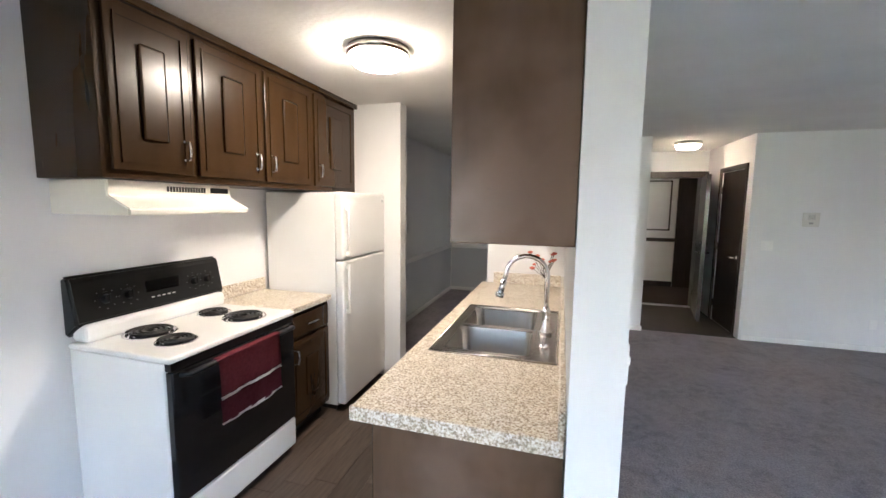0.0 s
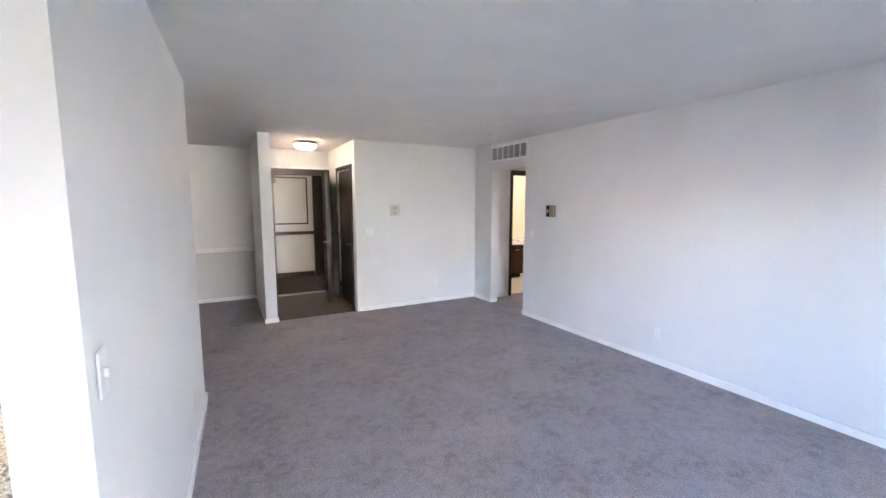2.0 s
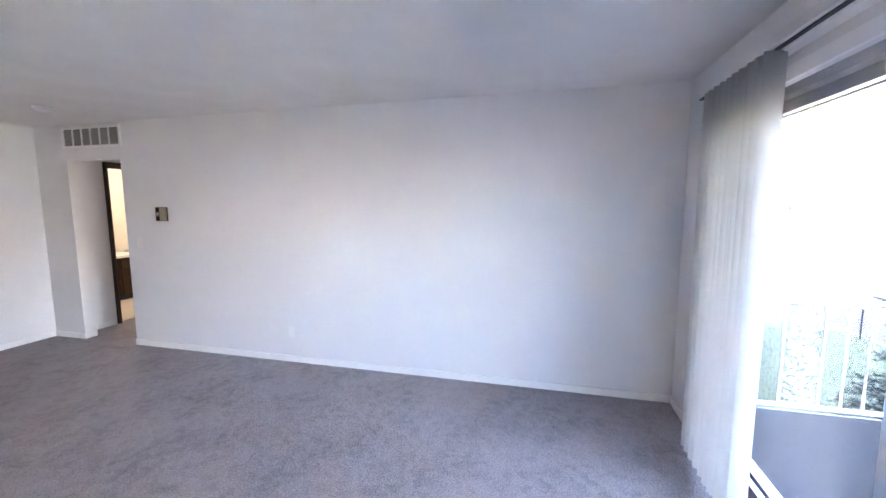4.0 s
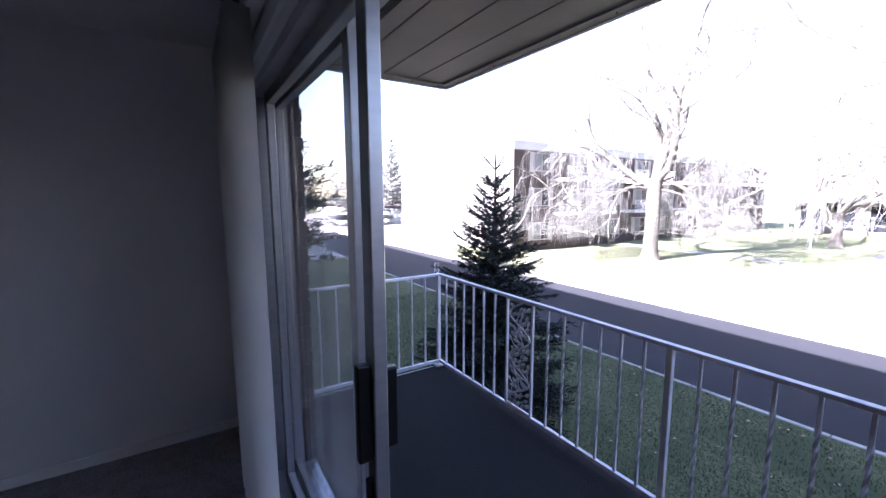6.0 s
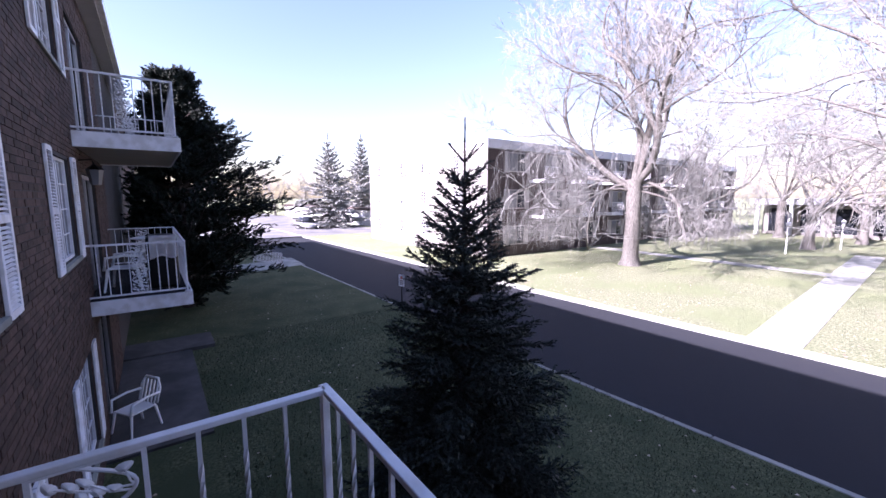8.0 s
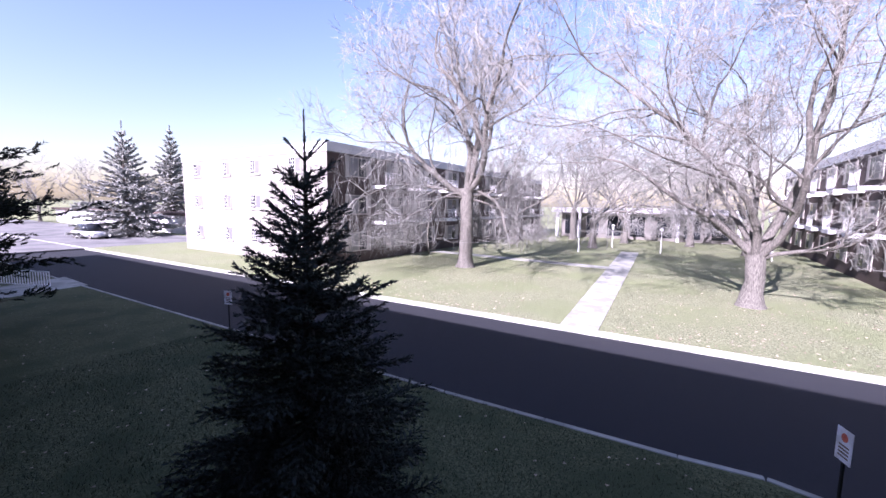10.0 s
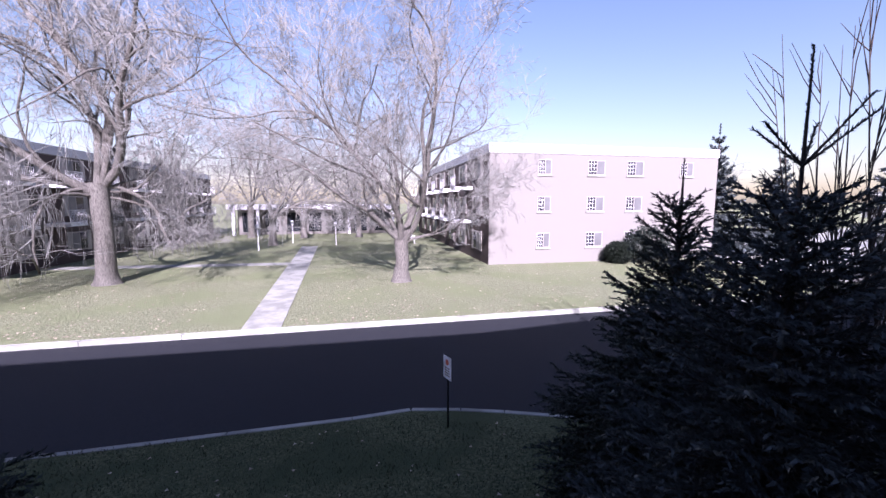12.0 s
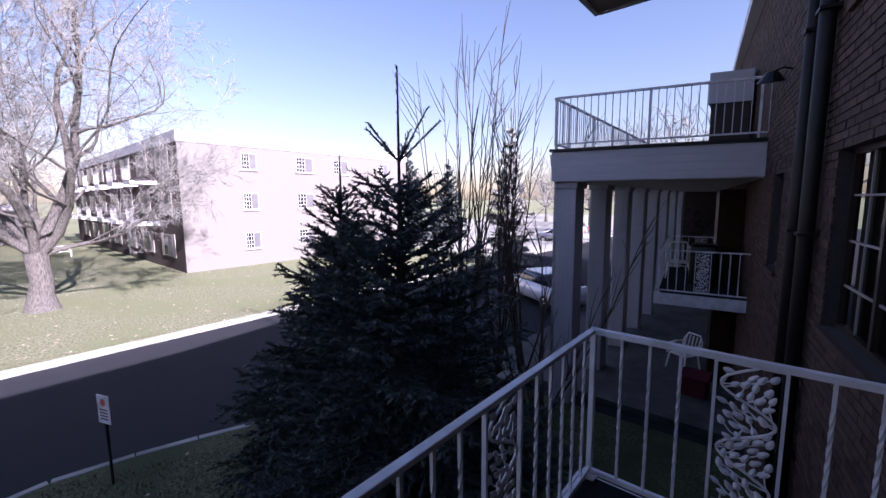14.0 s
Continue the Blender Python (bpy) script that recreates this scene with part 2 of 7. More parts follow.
# Brown brick, darkened further to hold the shade of the blocks' side walls.
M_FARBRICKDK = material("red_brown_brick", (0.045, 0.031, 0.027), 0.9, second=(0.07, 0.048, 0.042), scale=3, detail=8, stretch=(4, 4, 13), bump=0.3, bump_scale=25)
M_SIDING = material("white_siding", (0.52, 0.52, 0.55), 0.5, second=(0.46, 0.46, 0.49), scale=3, stretch=(1, 1, 4))
M_SOFFIT = material("soffit_panel", (0.34, 0.29, 0.25), 0.5, second=(0.29, 0.25, 0.215), scale=3)
M_SOFFITWH = material("pale_soffit", (0.45, 0.43, 0.38), 0.7, second=(0.40, 0.38, 0.34), scale=3)
M_DECK = material("dark_deck_mat", (0.011, 0.011, 0.014), 0.95, second=(0.019, 0.019, 0.022), scale=80, bump=0.6, bump_scale=160, spec=0.2)
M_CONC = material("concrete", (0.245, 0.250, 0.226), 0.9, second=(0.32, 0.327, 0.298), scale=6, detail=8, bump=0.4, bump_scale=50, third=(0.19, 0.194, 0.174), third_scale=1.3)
# Patio and porch concrete with the shade under the overhangs put into its colour.
M_PATIO = material("shaded_concrete", (0.050, 0.048, 0.047), 0.85, second=(0.085, 0.082, 0.08), scale=5, detail=8, bump=0.4, bump_scale=50, third=(0.038, 0.037, 0.036), third_scale=1.1)
M_CREAM = material("cream_plastic", (0.68, 0.665, 0.62), 0.45, second=(0.64, 0.625, 0.58), scale=10)
M_SLAT = material("mid_grey_paint", (0.42, 0.41, 0.39), 0.5, second=(0.34, 0.33, 0.315), scale=12)
M_DUCT = material("duct_grey", (0.16, 0.16, 0.165), 0.6, second=(0.20, 0.20, 0.205), scale=6)
# Road asphalt takes the house shade in its colour, the far lot the sun.
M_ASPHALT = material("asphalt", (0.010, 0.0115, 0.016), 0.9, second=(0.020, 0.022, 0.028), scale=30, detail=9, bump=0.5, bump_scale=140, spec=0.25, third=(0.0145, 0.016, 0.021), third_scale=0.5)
M_SUNASPHALT = material("sunlit_asphalt", (0.095, 0.095, 0.097), 0.9, second=(0.15, 0.15, 0.148), scale=8, detail=8, bump=0.4, bump_scale=60, third=(0.075, 0.075, 0.077), third_scale=0.4)
# Lawn pair: sun brightness and house shade put into the colours; turf also greener.
M_GRASS = material("dry_sunlit_grass", (0.050, 0.066, 0.027), 0.95, second=(0.325, 0.338, 0.222), scale=14, detail=10, mix=0.5, bump=1.0, bump_scale=60, bump_dist=0.04, spec=0.1,
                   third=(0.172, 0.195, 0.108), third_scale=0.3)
M_SHADETURF = material("shaded_green_turf", (0.020, 0.031, 0.012), 0.95, second=(0.14, 0.155, 0.085), scale=22, detail=10, mix=0.5, bump=0.8, bump_scale=90, bump_dist=0.03, spec=0.1,
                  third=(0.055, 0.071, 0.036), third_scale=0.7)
M_BARK = material("bark", (0.040, 0.037, 0.032), 0.95, second=(0.19, 0.178, 0.158), scale=6, detail=8, stretch=(4, 4, 1), bump=1.0, bump_scale=14, bump_dist=0.05)
M_TWIG = material("twig_bark", (0.100, 0.100, 0.092), 0.85, second=(0.265, 0.264, 0.246), scale=3)
M_TWIGDK = material("dark_twig_bark", (0.030, 0.023, 0.019), 0.9, second=(0.065, 0.049, 0.040), scale=8)
M_PIPE = material("dark_brown_metal", (0.010, 0.008, 0.007), 0.55, second=(0.018, 0.014, 0.012), scale=6, spec=0.3)
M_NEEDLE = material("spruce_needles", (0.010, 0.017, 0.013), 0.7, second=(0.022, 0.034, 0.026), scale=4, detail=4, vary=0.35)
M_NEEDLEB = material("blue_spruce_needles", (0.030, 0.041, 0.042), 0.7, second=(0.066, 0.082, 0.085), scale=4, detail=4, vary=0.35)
# Far needles lightened: the full sun on them is put into the colour.
M_NEEDLESUN = material("sunlit_spruce_needles", (0.17, 0.18, 0.17), 0.7, second=(0.33, 0.335, 0.32), scale=2, detail=4, vary=0.35)
M_LEAFDK = material("juniper_foliage", (0.005, 0.009, 0.006), 0.75, second=(0.012, 0.018, 0.011), scale=3, vary=0.35, spec=0.2)
M_BATHWALL = material("bath_wall", (0.72, 0.68, 0.58), 0.5, second=(0.70, 0.66, 0.56), scale=2)
M_BATHFLOOR = material("bath_floor", (0.60, 0.55, 0.46), 0.4, second=(0.54, 0.49, 0.41), scale=6)
M_CORRFLOOR = material("corridor_carpet", (0.05, 0.035, 0.028), 0.95, second=(0.075, 0.055, 0.045), scale=60)


def granite():
    m = bpy.data.materials.new("speckled_laminate")
    m.use_nodes = True
    nt = m.node_tree
    b = nt.nodes["Principled BSDF"]
    b.inputs["Roughness"].default_value = 0.32
    co = nt.nodes.new("ShaderNodeTexCoord")
    v = nt.nodes.new("ShaderNodeTexNoise")
    v.inputs["Scale"].default_value, v.inputs["Detail"].default_value = 135, 6
    nt.links.new(co.outputs["Object"], v.inputs["Vector"])
    r = nt.nodes.new("ShaderNodeValToRGB")
    e = r.color_ramp.elements
    e[0].position, e[0].color = 0.36, rgb((0.27, 0.215, 0.155))
    e[1].position, e[1].color = 0.45, rgb((0.51, 0.425, 0.315))
    k = e.new(0.53)
    k.color = rgb((0.66, 0.585, 0.48))
    k = e.new(0.62)
    k.color = rgb((0.80, 0.765, 0.70))
    nt.links.new(v.outputs["Fac"], r.inputs[0])
    v2 = nt.nodes.new("ShaderNodeTexNoise")
    v2.inputs["Scale"].default_value = 14
    nt.links.new(co.outputs["Object"], v2.inputs["Vector"])
    mx = nt.nodes.new("ShaderNodeMix")
    mx.data_type = "RGBA"
    mx.blend_type = "SOFT_LIGHT"
    mx.inputs["Factor"].default_value = 0.5
    nt.links.new(r.outputs[0], mx.inputs["A"])
    nt.links.new(v2.outputs["Fac"], mx.inputs["B"])
    nt.links.new(mx.outputs["Result"], b.inputs["Base Color"])
    return m


M_GRANITE = granite()


def carpet():
    """Cut pile: fine grain, trodden dabs and broad pressed patches."""
    m = bpy.data.materials.new("cut_pile_carpet")
    m.use_nodes = True
    nt = m.node_tree
    b = nt.nodes["Principled BSDF"]
    b.inputs["Roughness"].default_value = 0.95
    b.inputs["Specular IOR Level"].default_value = 0.1
    b.inputs["Sheen Weight"].default_value = 0.15
    co = nt.nodes.new("ShaderNodeTexCoord")

    def noise(scale, detail, distort, lo, hi, rough=.55):
        n = nt.nodes.new("ShaderNodeTexNoise")
        n.inputs["Scale"].default_value, n.inputs["Detail"].default_value = scale, detail
        n.inputs["Distortion"].default_value, n.inputs["Roughness"].default_value = distort, rough
        nt.links.new(co.outputs["Object"], n.inputs["Vector"])
        r = nt.nodes.new("ShaderNodeMapRange")
        r.inputs["From Min"].default_value, r.inputs["From Max"].default_value = lo, hi
        nt.links.new(n.outputs["Fac"], r.inputs["Value"])
        return r.outputs[0]

    def mixed(fac, a, c):
        x = nt.nodes.new("ShaderNodeMix")
        x.data_type = "RGBA"
        nt.links.new(fac, x.inputs["Factor"])
        for key, v in (("A", a), ("B", c)):
            if isinstance(v, tuple):
                x.inputs[key].default_value = rgb(v)
            else:
                nt.links.new(v, x.inputs[key])
        return x.outputs["Result"]
    grain = noise(95, 6, 0.0, .34, .68, .7)
    dabs = noise(15, 6, .5, .36, .58)
    patch = noise(2.6, 5, .4, .36, .62)
    pile = mixed(grain, (0.285, 0.25, 0.258), (0.68, 0.612, 0.624))
    worn = mixed(grain, (0.19, 0.166, 0.172), (0.50, 0.446, 0.456))
    far = mixed(grain, (0.34, 0.30, 0.308), (0.74, 0.668, 0.68))
    nt.links.new(mixed(patch, mixed(dabs, worn, pile), mixed(dabs, pile, far)), b.inputs["Base Color"])
    ad = nt.nodes.new("ShaderNodeMath")
    ad.operation = "MULTIPLY_ADD"
    ad.inputs[1].default_value = 1.3
    nt.links.new(dabs, ad.inputs[0])
    nt.links.new(grain, ad.inputs[2])
    bp = nt.nodes.new("ShaderNodeBump")
    bp.inputs["Strength"].default_value, bp.inputs["Distance"].default_value = 0.85, 0.018
    nt.links.new(ad.outputs[0], bp.inputs["Height"])
    nt.links.new(bp.outputs[0], b.inputs["Normal"])
    return m


M_CARPET = carpet()

# ---- apartment shell ----
WX = -2.2            # kitchen west wall
DX = -1.95           # dining west wall
EX = 4.12            # living room east wall
SY = -1.14           # south wall, inside
FY = -1.42           # brick face outside
NY = 5.53            # living room north wall
DY = 7.16            # dining north wall

setting("floor", prism(bmesh.new(), [(0.10, SY), (EX, SY), (EX, 4.2), (6.6, 4.2), (6.6, 5.36), (EX, 5.36), (EX, NY), (1.03, NY + .05), (1.03, DY), (DX, DY), (DX, 3.46), (0.10, 3.46)], -0.05, 0.0),
        M_CARPET, "worn grey-mauve cut-pile carpet across the living room", "carpet")
setting("floor_slab", box(-2.4, SY, -0.30, 6.7, 9.3, -0.055), M_CONC, "concrete floor slab under the flat", "floor")
setting("floor_entry", box(1.03, NY + 0.052, -0.05, 2.11, 7.06, 0.002), M_ENTRY, "dark brown vinyl floor of the entry", "floor")
setting("floor_corridor", box(-0.6, 7.12, -0.05, 4.2, 9.0, 0.0), M_CORRFLOOR, "dark brown corridor carpet outside the door", "floor")
setting("floor_bathroom", box(4.3, 5.362, -0.05, 7.0, 7.1, 0.004), M_BATHFLOOR, "cream vinyl bathroom floor", "floor")
setting("ceiling", box(-2.4, SY, H, 7.0, 9.3, H + 0.14), M_CEIL, "textured off-white ceiling", "ceiling")

setting("wall_west", box(WX - .15, -1.42, 0, WX, 3.42, H), M_WALL, "pale painted kitchen wall", "wall")
setting("wall_dining_west", box(WX - .15, 3.42, 0, DX, DY + .1, H), M_WALL, "pale grey dining wall", "wall")
setting("wall_partition", box(WX, 3.28, 0, -1.36, 3.42, H), M_WALL, "short painted wall beside the refrigerator", "wall")
setting("wall_kitchen", prism(bmesh.new(), [(0.04, 1.10), (0.18, 1.10), (0.265, 3.42), (0.265, 3.54), (-0.60, 3.54), (-0.60, 3.42), (0.04, 3.42)], 0, H), M_WALL,
        "white painted wall between kitchen and living room", "wall")
setting("wall_stub", box(0.89, NY, 0, 1.03, DY, H), M_WALL, "narrow painted wall end beside the entry", "wall")
setting("wall_dining_north", box(DX - .1, DY, 0, 1.03, DY + .14, H), M_WALL, "grey dining wall with a chair rail", "wall")
b = box(1.03, 7.06, 0, 1.17, 7.2, H)
bx(b, 2.05, 7.06, 0, 4.3, 7.2, H)
bx(b, 1.17, 7.06, 2.07, 2.05, 7.2, H)
setting("wall_entry", b, M_WALL, "painted entry wall with the door opening", "wall")
b = box(2.11, NY + .13, 0, 2.23, 5.72, H)
bx(b, 2.11, 6.46, 0, 2.23, 7.06, H)
bx(b, 2.11, 5.72, 2.06, 2.23, 6.46, H)
setting("wall_closet", b, M_WALL, "painted entry wall with a closet door", "wall")
setting("wall_closet_back", box(2.8, NY + .13, 0, 2.9, 7.06, H), M_WALL, "back of the closet", "wall")
setting("wall_north", box(2.11, NY, 0, EX, NY + .13, H), M_WALL, "light grey painted living room wall", "wall")
b = box(EX, FY + .16, 0, EX + .12, 4.28, H)
bx(b, EX, 4.28, 2.06, EX + .12, 5.06, H)
bx(b, EX, 5.06, 0, EX + .12, NY + .13, H)
setting("wall_east", b, M_WALL, "long light grey wall with a hall opening", "wall")
b = box(EX + .12, 5.30, 0, 4.70, 5.42, H)
bx(b, 5.44, 5.30, 0, 7.0, 5.42, H)
bx(b, 4.70, 5.30, 2.06, 5.44, 5.42, H)
setting("wall_hall_north", b, M_WALL, "hall wall with the bathroom doorway", "wall")
setting("wall_hall_south", box(EX + .12, 4.1, 0, 6.7, 4.2, H), M_WALL, "hall wall", "wall")
setting("wall_hall_east", box(6.6, 4.2, 0, 6.7, 5.3, H), M_WALL, "hall end wall", "wall")
setting("wall_bath_north", box(4.24, 7.0, 0, 7.0, 7.1, H), M_BATHWALL, "cream bathroom wall", "wall")
setting("wall_bath_west", box(4.24, 5.42, 0, 4.34, 7.0, H), M_BATHWALL, "cream bathroom wall", "wall")
setting("wall_bath_east", box(6.9, 5.42, 0, 7.0, 7.0, H), M_BATHWALL, "cream bathroom wall", "wall")
setting("wall_corridor", box(-0.7, 8.9, 0, 4.3, 9.0, H), M_WALL, "pale corridor wall outside the door", "wall")
setting("wall_corridor_west", box(-0.7, 7.3, 0, -0.6, 8.9, H), M_WALL, "pale corridor wall", "wall")
setting("wall_corridor_east", box(4.2, 7.2, 0, 4.3, 8.9, H), M_WALL, "pale corridor wall", "wall")
DOOR_X0, DOOR_X1, DOOR_H = 1.05, 3.50, 2.08
KW0, KW1, KZ0, KZ1 = -2.0, -.80, .45, 1.95
b = box(WX, FY + .14, 0, KW0, SY, H)
bx(b, KW1, FY + .14, 0, DOOR_X0, SY, H)
bx(b, KW0, FY + .14, 0, KW1, SY, KZ0)
bx(b, KW0, FY + .14, KZ1, KW1, SY, H)
bx(b, DOOR_X1, FY + .14, 0, EX, SY, H)
bx(b, DOOR_X0, FY + .14, DOOR_H, DOOR_X1, SY, H)
setting("wall_south", b, M_WALL, "painted wall around the sliding balcony door", "wall")

# lining of the kitchen window between inner wall and brick
# Added part, coloured dark so the room behind reads unlit.
_sill = [(KW1 + .03, FY + .139), (WX, FY + .139), (WX, FY - .165), (KW1 + .03, FY + .018)]
b = prism(bmesh.new(), _sill, KZ0 - .04, KZ0)
prism(b, _sill, KZ1, KZ1 + .04)
bx(b, KW1, FY + .022, KZ0, KW1 + .03, FY + .139, KZ1)
prism(b, [(KW0, FY + .139), (WX, FY + .139), (WX, FY - .165), (KW0, FY - .13)], KZ0, KZ1)
setting("trim_window_lining", b, M_DOORDK, "dark lining added in the kitchen window opening", "trim")

# skirting and chair rail
BB = 0.06
b = box(2.14, NY - .014, 0, EX, NY - .001, BB)
setting("baseboard_north", b, M_TRIM, "low white baseboard", "baseboard")
setting("baseboard_east", box(EX - .014, SY, 0, EX - .001, 4.28, BB), M_TRIM, "low white baseboard", "baseboard")
b = box(EX - .014, 5.06, 0, EX - .001, NY - .014, BB)
bx(b, EX - .014, 5.046, 0, EX + .12, 5.059, BB)
bx(b, EX + .121, 5.286, 0, 4.64, 5.299, BB)
setting("baseboard_hall", b, M_TRIM, "low white baseboard", "baseboard")
setting("baseboard_south", box(DOOR_X1 + .05, SY + .001, 0, EX - .014, SY + .014, BB), M_TRIM, "low white baseboard", "baseboard")
b = box(0.876, NY - .014, 0, 1.044, NY - .001, BB)
bx(b, 0.876, NY, 0, 0.889, DY - .014, BB)
setting("baseboard_stub", b, M_TRIM, "low white baseboard", "baseboard")
b = box(DX + .014, DY - .014, 0, 0.876, DY - .001, BB)
bx(b, DX + .001, 3.43, 0, DX + .014, DY, BB)
setting("baseboard_dining", b, M_TRIM, "low white baseboard", "baseboard")
M_WALLGREY = material("grey_wall_paint", (0.60, 0.60, 0.61), 0.55, second=(0.64, 0.64, 0.645), scale=1.5, bump=0.15, bump_scale=90, bump_dist=0.002)
setting("wall_dining_north_lower", box(DX + .015, DY - .004, BB, 0.888, DY - .0005, .79), M_WALLGREY, "grey painted wall below the chair rail", "wall")
setting("wall_dining_west_lower", box(DX + .0005, 3.43, BB, DX + .004, DY - .015, .79), M_WALLGREY, "grey painted wall below the chair rail", "wall")
b = box(DX + .02, DY - .02, .79, 0.888, DY - .001, .855, .004, 1)
setting("trim_chair_rail_north", b, M_TRIM, "white chair rail", "chair rail")
b = box(DX + .001, 3.43, .79, DX + .02, DY - .02, .855, .004, 1)
setting("trim_chair_rail_west", b, M_TRIM, "white chair rail", "chair rail")
b = prism(bmesh.new(), [(0.182, 1.1), (0.195, 1.1), (0.281, 3.43), (0.281, 3.555), (-.6, 3.555), (-.6, 3.542), (0.267, 3.542), (0.267, 3.43)], 0, BB)
setting("baseboard_kitchen_wall", b, M_TRIM, "low white baseboard", "baseboard")

def sheet_xz(x0, x1, y, z0, z1):
    b = bmesh.new()
    b.faces.new([b.verts.new(c) for c in ((x0, y, z0), (x1, y, z0), (x1, y, z1), (x0, y, z1))])
    return b


# ---- kitchen ----
def raised_door(x, y0, y1, z0, z1, parent, name="door", handle_y=None, handle_z=None, face=1):
    """A raised-panel door on the plane x, facing +x."""
    b = box(x, y0, z0, x + .018, y1, z1, .004, 2)
    d = part(name, b, M_WOODDK, parent)
    m = .034
    if y1 - y0 > .2 and z1 - z0 > .3:
        b = bmesh.new()
        for a in ((y0 + m, z0 + m, y1 - m, z0 + m + .012), (y0 + m, z1 - m - .012, y1 - m, z1 - m), (y0 + m, z0 + m + .012, y0 + m + .012, z1 - m - .012), (y1 - m - .012, z0 + m + .012, y1 - m, z1 - m - .012)):
            bx(b, x + .017, a[0], a[1], x + .0245, a[2], a[3])
        part("moulding", b, M_WOODDK, d)
        w = y1 - y0
        b = box(x + .017, y0 + w * .34, z0 + .14, x + .030, y1 - w * .34, z1 - .13, .010, 2)
        part("raised_panel", b, M_WOODDK, d)
    if handle_y is not None:
        p = [(x + .018, handle_y, handle_z - .045), (x + .045, handle_y, handle_z - .04), (x + .05, handle_y, handle_z), (x + .045, handle_y, handle_z + .04), (x + .018, handle_y, handle_z + .045)]
        b = tube(bmesh.new(), p, .006, 8)
        rod(b, (x + .018, handle_y, handle_z - .045), (x + .022, handle_y, handle_z - .045), .011)
        rod(b, (x + .018, handle_y, handle_z + .045), (x + .022, handle_y, handle_z + .045), .011)
        part("handle", b, M_CHROME, d, "chrome bow handle", True)
    return d


UCX = -1.80
UZ0, UZ1 = 1.67, 2.41
cab = thing("wall_cabinet", (WX, 1.19, UZ0), "dark brown wall cabinets with raised-panel doors above the stove", "cabinet")
b = box(WX + .002, 1.19, UZ0, UCX, 3.276, UZ1, .003, 1)
part("body", b, M_WOODDK, cab)
b = box(UCX - .002, 1.185, UZ1 - .012, UCX + .034, 3.276, UZ1 + .027, .006, 2)
part("crown", b, M_WOODDK, cab)
for ya, yb, hy in ((1.225, 1.605, 1.565), (1.645, 2.10, 2.05), (2.13, 2.60, 2.18), (2.65, 3.22, 2.70)):
    raised_door(UCX, ya, yb, UZ0 + .035, UZ1 - .03, cab, "door", hy, UZ0 + .15)

# range hood
hood = thing("range_hood", (WX, 1.24, 1.52), "almond range hood under the wall cabinets", "range hood")
b = bmesh.new()
sec = [(WX + .002, 1.515), (WX + .48, 1.515), (WX + .48, 1.545), (WX + .36, 1.60), (WX + .36, 1.666), (WX + .002, 1.666)]
va = [b.verts.new((x, 1.23, z)) for x, z in sec]
vb = [b.verts.new((x, 1.89, z)) for x, z in sec]
b.faces.new(va)
b.faces.new(vb[::-1])
for i in range(len(sec)):
    j = (i + 1) % len(sec)
    b.faces.new((va[i], vb[i], vb[j], va[j]))
bmesh.ops.recalc_face_normals(b, faces=b.faces)
bmesh.ops.bevel(b, geom=b.edges[:], offset=.005, segments=2, affect="EDGES")
part("canopy", b, M_HOOD, hood)
b = bmesh.new()
for i in range(14):
    bx(b, WX + .359, 1.50 + i * .016, 1.622, WX + .363, 1.51 + i * .016, 1.648)
part("vent_slots", b, M_COIL, hood)
part("switch_plate", box(WX + .359, 1.75, 1.622, WX + .364, 1.87, 1.65, .002, 1), M_BLACKPL, hood)

# stove
SX0, SX1, Y0, Y1 = WX + .03, -1.57, 1.235, 2.06
stove = thing("stove", (WX + .3, 1.64, 0), "white electric coil stove with black oven door and backguard", "stove")
part("body", box(SX0, Y0, .03, SX1 - .03, Y1, .885, .006, 2), M_ENAMEL, stove)
part("kick_base", box(SX0 + .03, Y0 + .03, 0, SX1 - .09, Y1 - .03, .03), M_BLACKPL, stove)
top = part("cooktop", box(SX0, Y0 - .005, .887, SX1 + .012, Y1 + .005, .915, .010, 3), M_ENAMEL, stove)
b = box(SX0, Y0 + .01, .912, SX0 + .10, Y1 - .01, 1.0, .025, 3)
part("riser", b, M_ENAMEL, stove)
b = bmesh.new()
sec = [(SX0 - .02, .93), (SX0 + .075, 1.0), (SX0 + .035, 1.205), (SX0 + .02, 1.225), (SX0 - .02, 1.225)]
va = [b.verts.new((x, Y0 - .005, z)) for x, z in sec]
vb = [b.verts.new((x, Y1 + .005, z)) for x, z in sec]
b.faces.new(va)
b.faces.new(vb[::-1])
for i in range(len(sec)):
    j = (i + 1) % len(sec)
    b.faces.new((va[i], vb[i], vb[j], va[j]))
bmesh.ops.recalc_face_normals(b, faces=b.faces)
bmesh.ops.bevel(b, geom=b.edges[:], offset=.012, segments=3, affect="EDGES")
bg = part("backguard", b, M_BLACKPL, stove, "black control panel")


def on_guard(y, z):
    return (SX0 + .075 - (z - 1.0) / .205 * .04 + .001, y, z)


for y in (1.37, 1.48, 1.86, 1.95):
    p = Vector(on_guard(y, 1.10))
    b = rod(bmesh.new(), p, p + Vector((.028, 0, .006)), .024, .020, 16)
    rod(b, p + Vector((-.002, 0, 0)), p + Vector((.002, 0, 0)), .036, .036, 20)
    bx(b, p.x + .027, p.y - .003, p.z - .015, p.x + .034, p.y + .003, p.z + .028)
    part("knob", b, M_BLACKPL, bg)
    for k in range(8):
        a = k * math.pi / 4
        q = Vector(on_guard(y + .048 * math.cos(a), 1.10 + .048 * math.sin(a)))
        part("dial_mark", box(q.x, q.y - .003, q.z - .002, q.x + .0012, q.y + .003, q.z + .002), M_DUCT, bg)
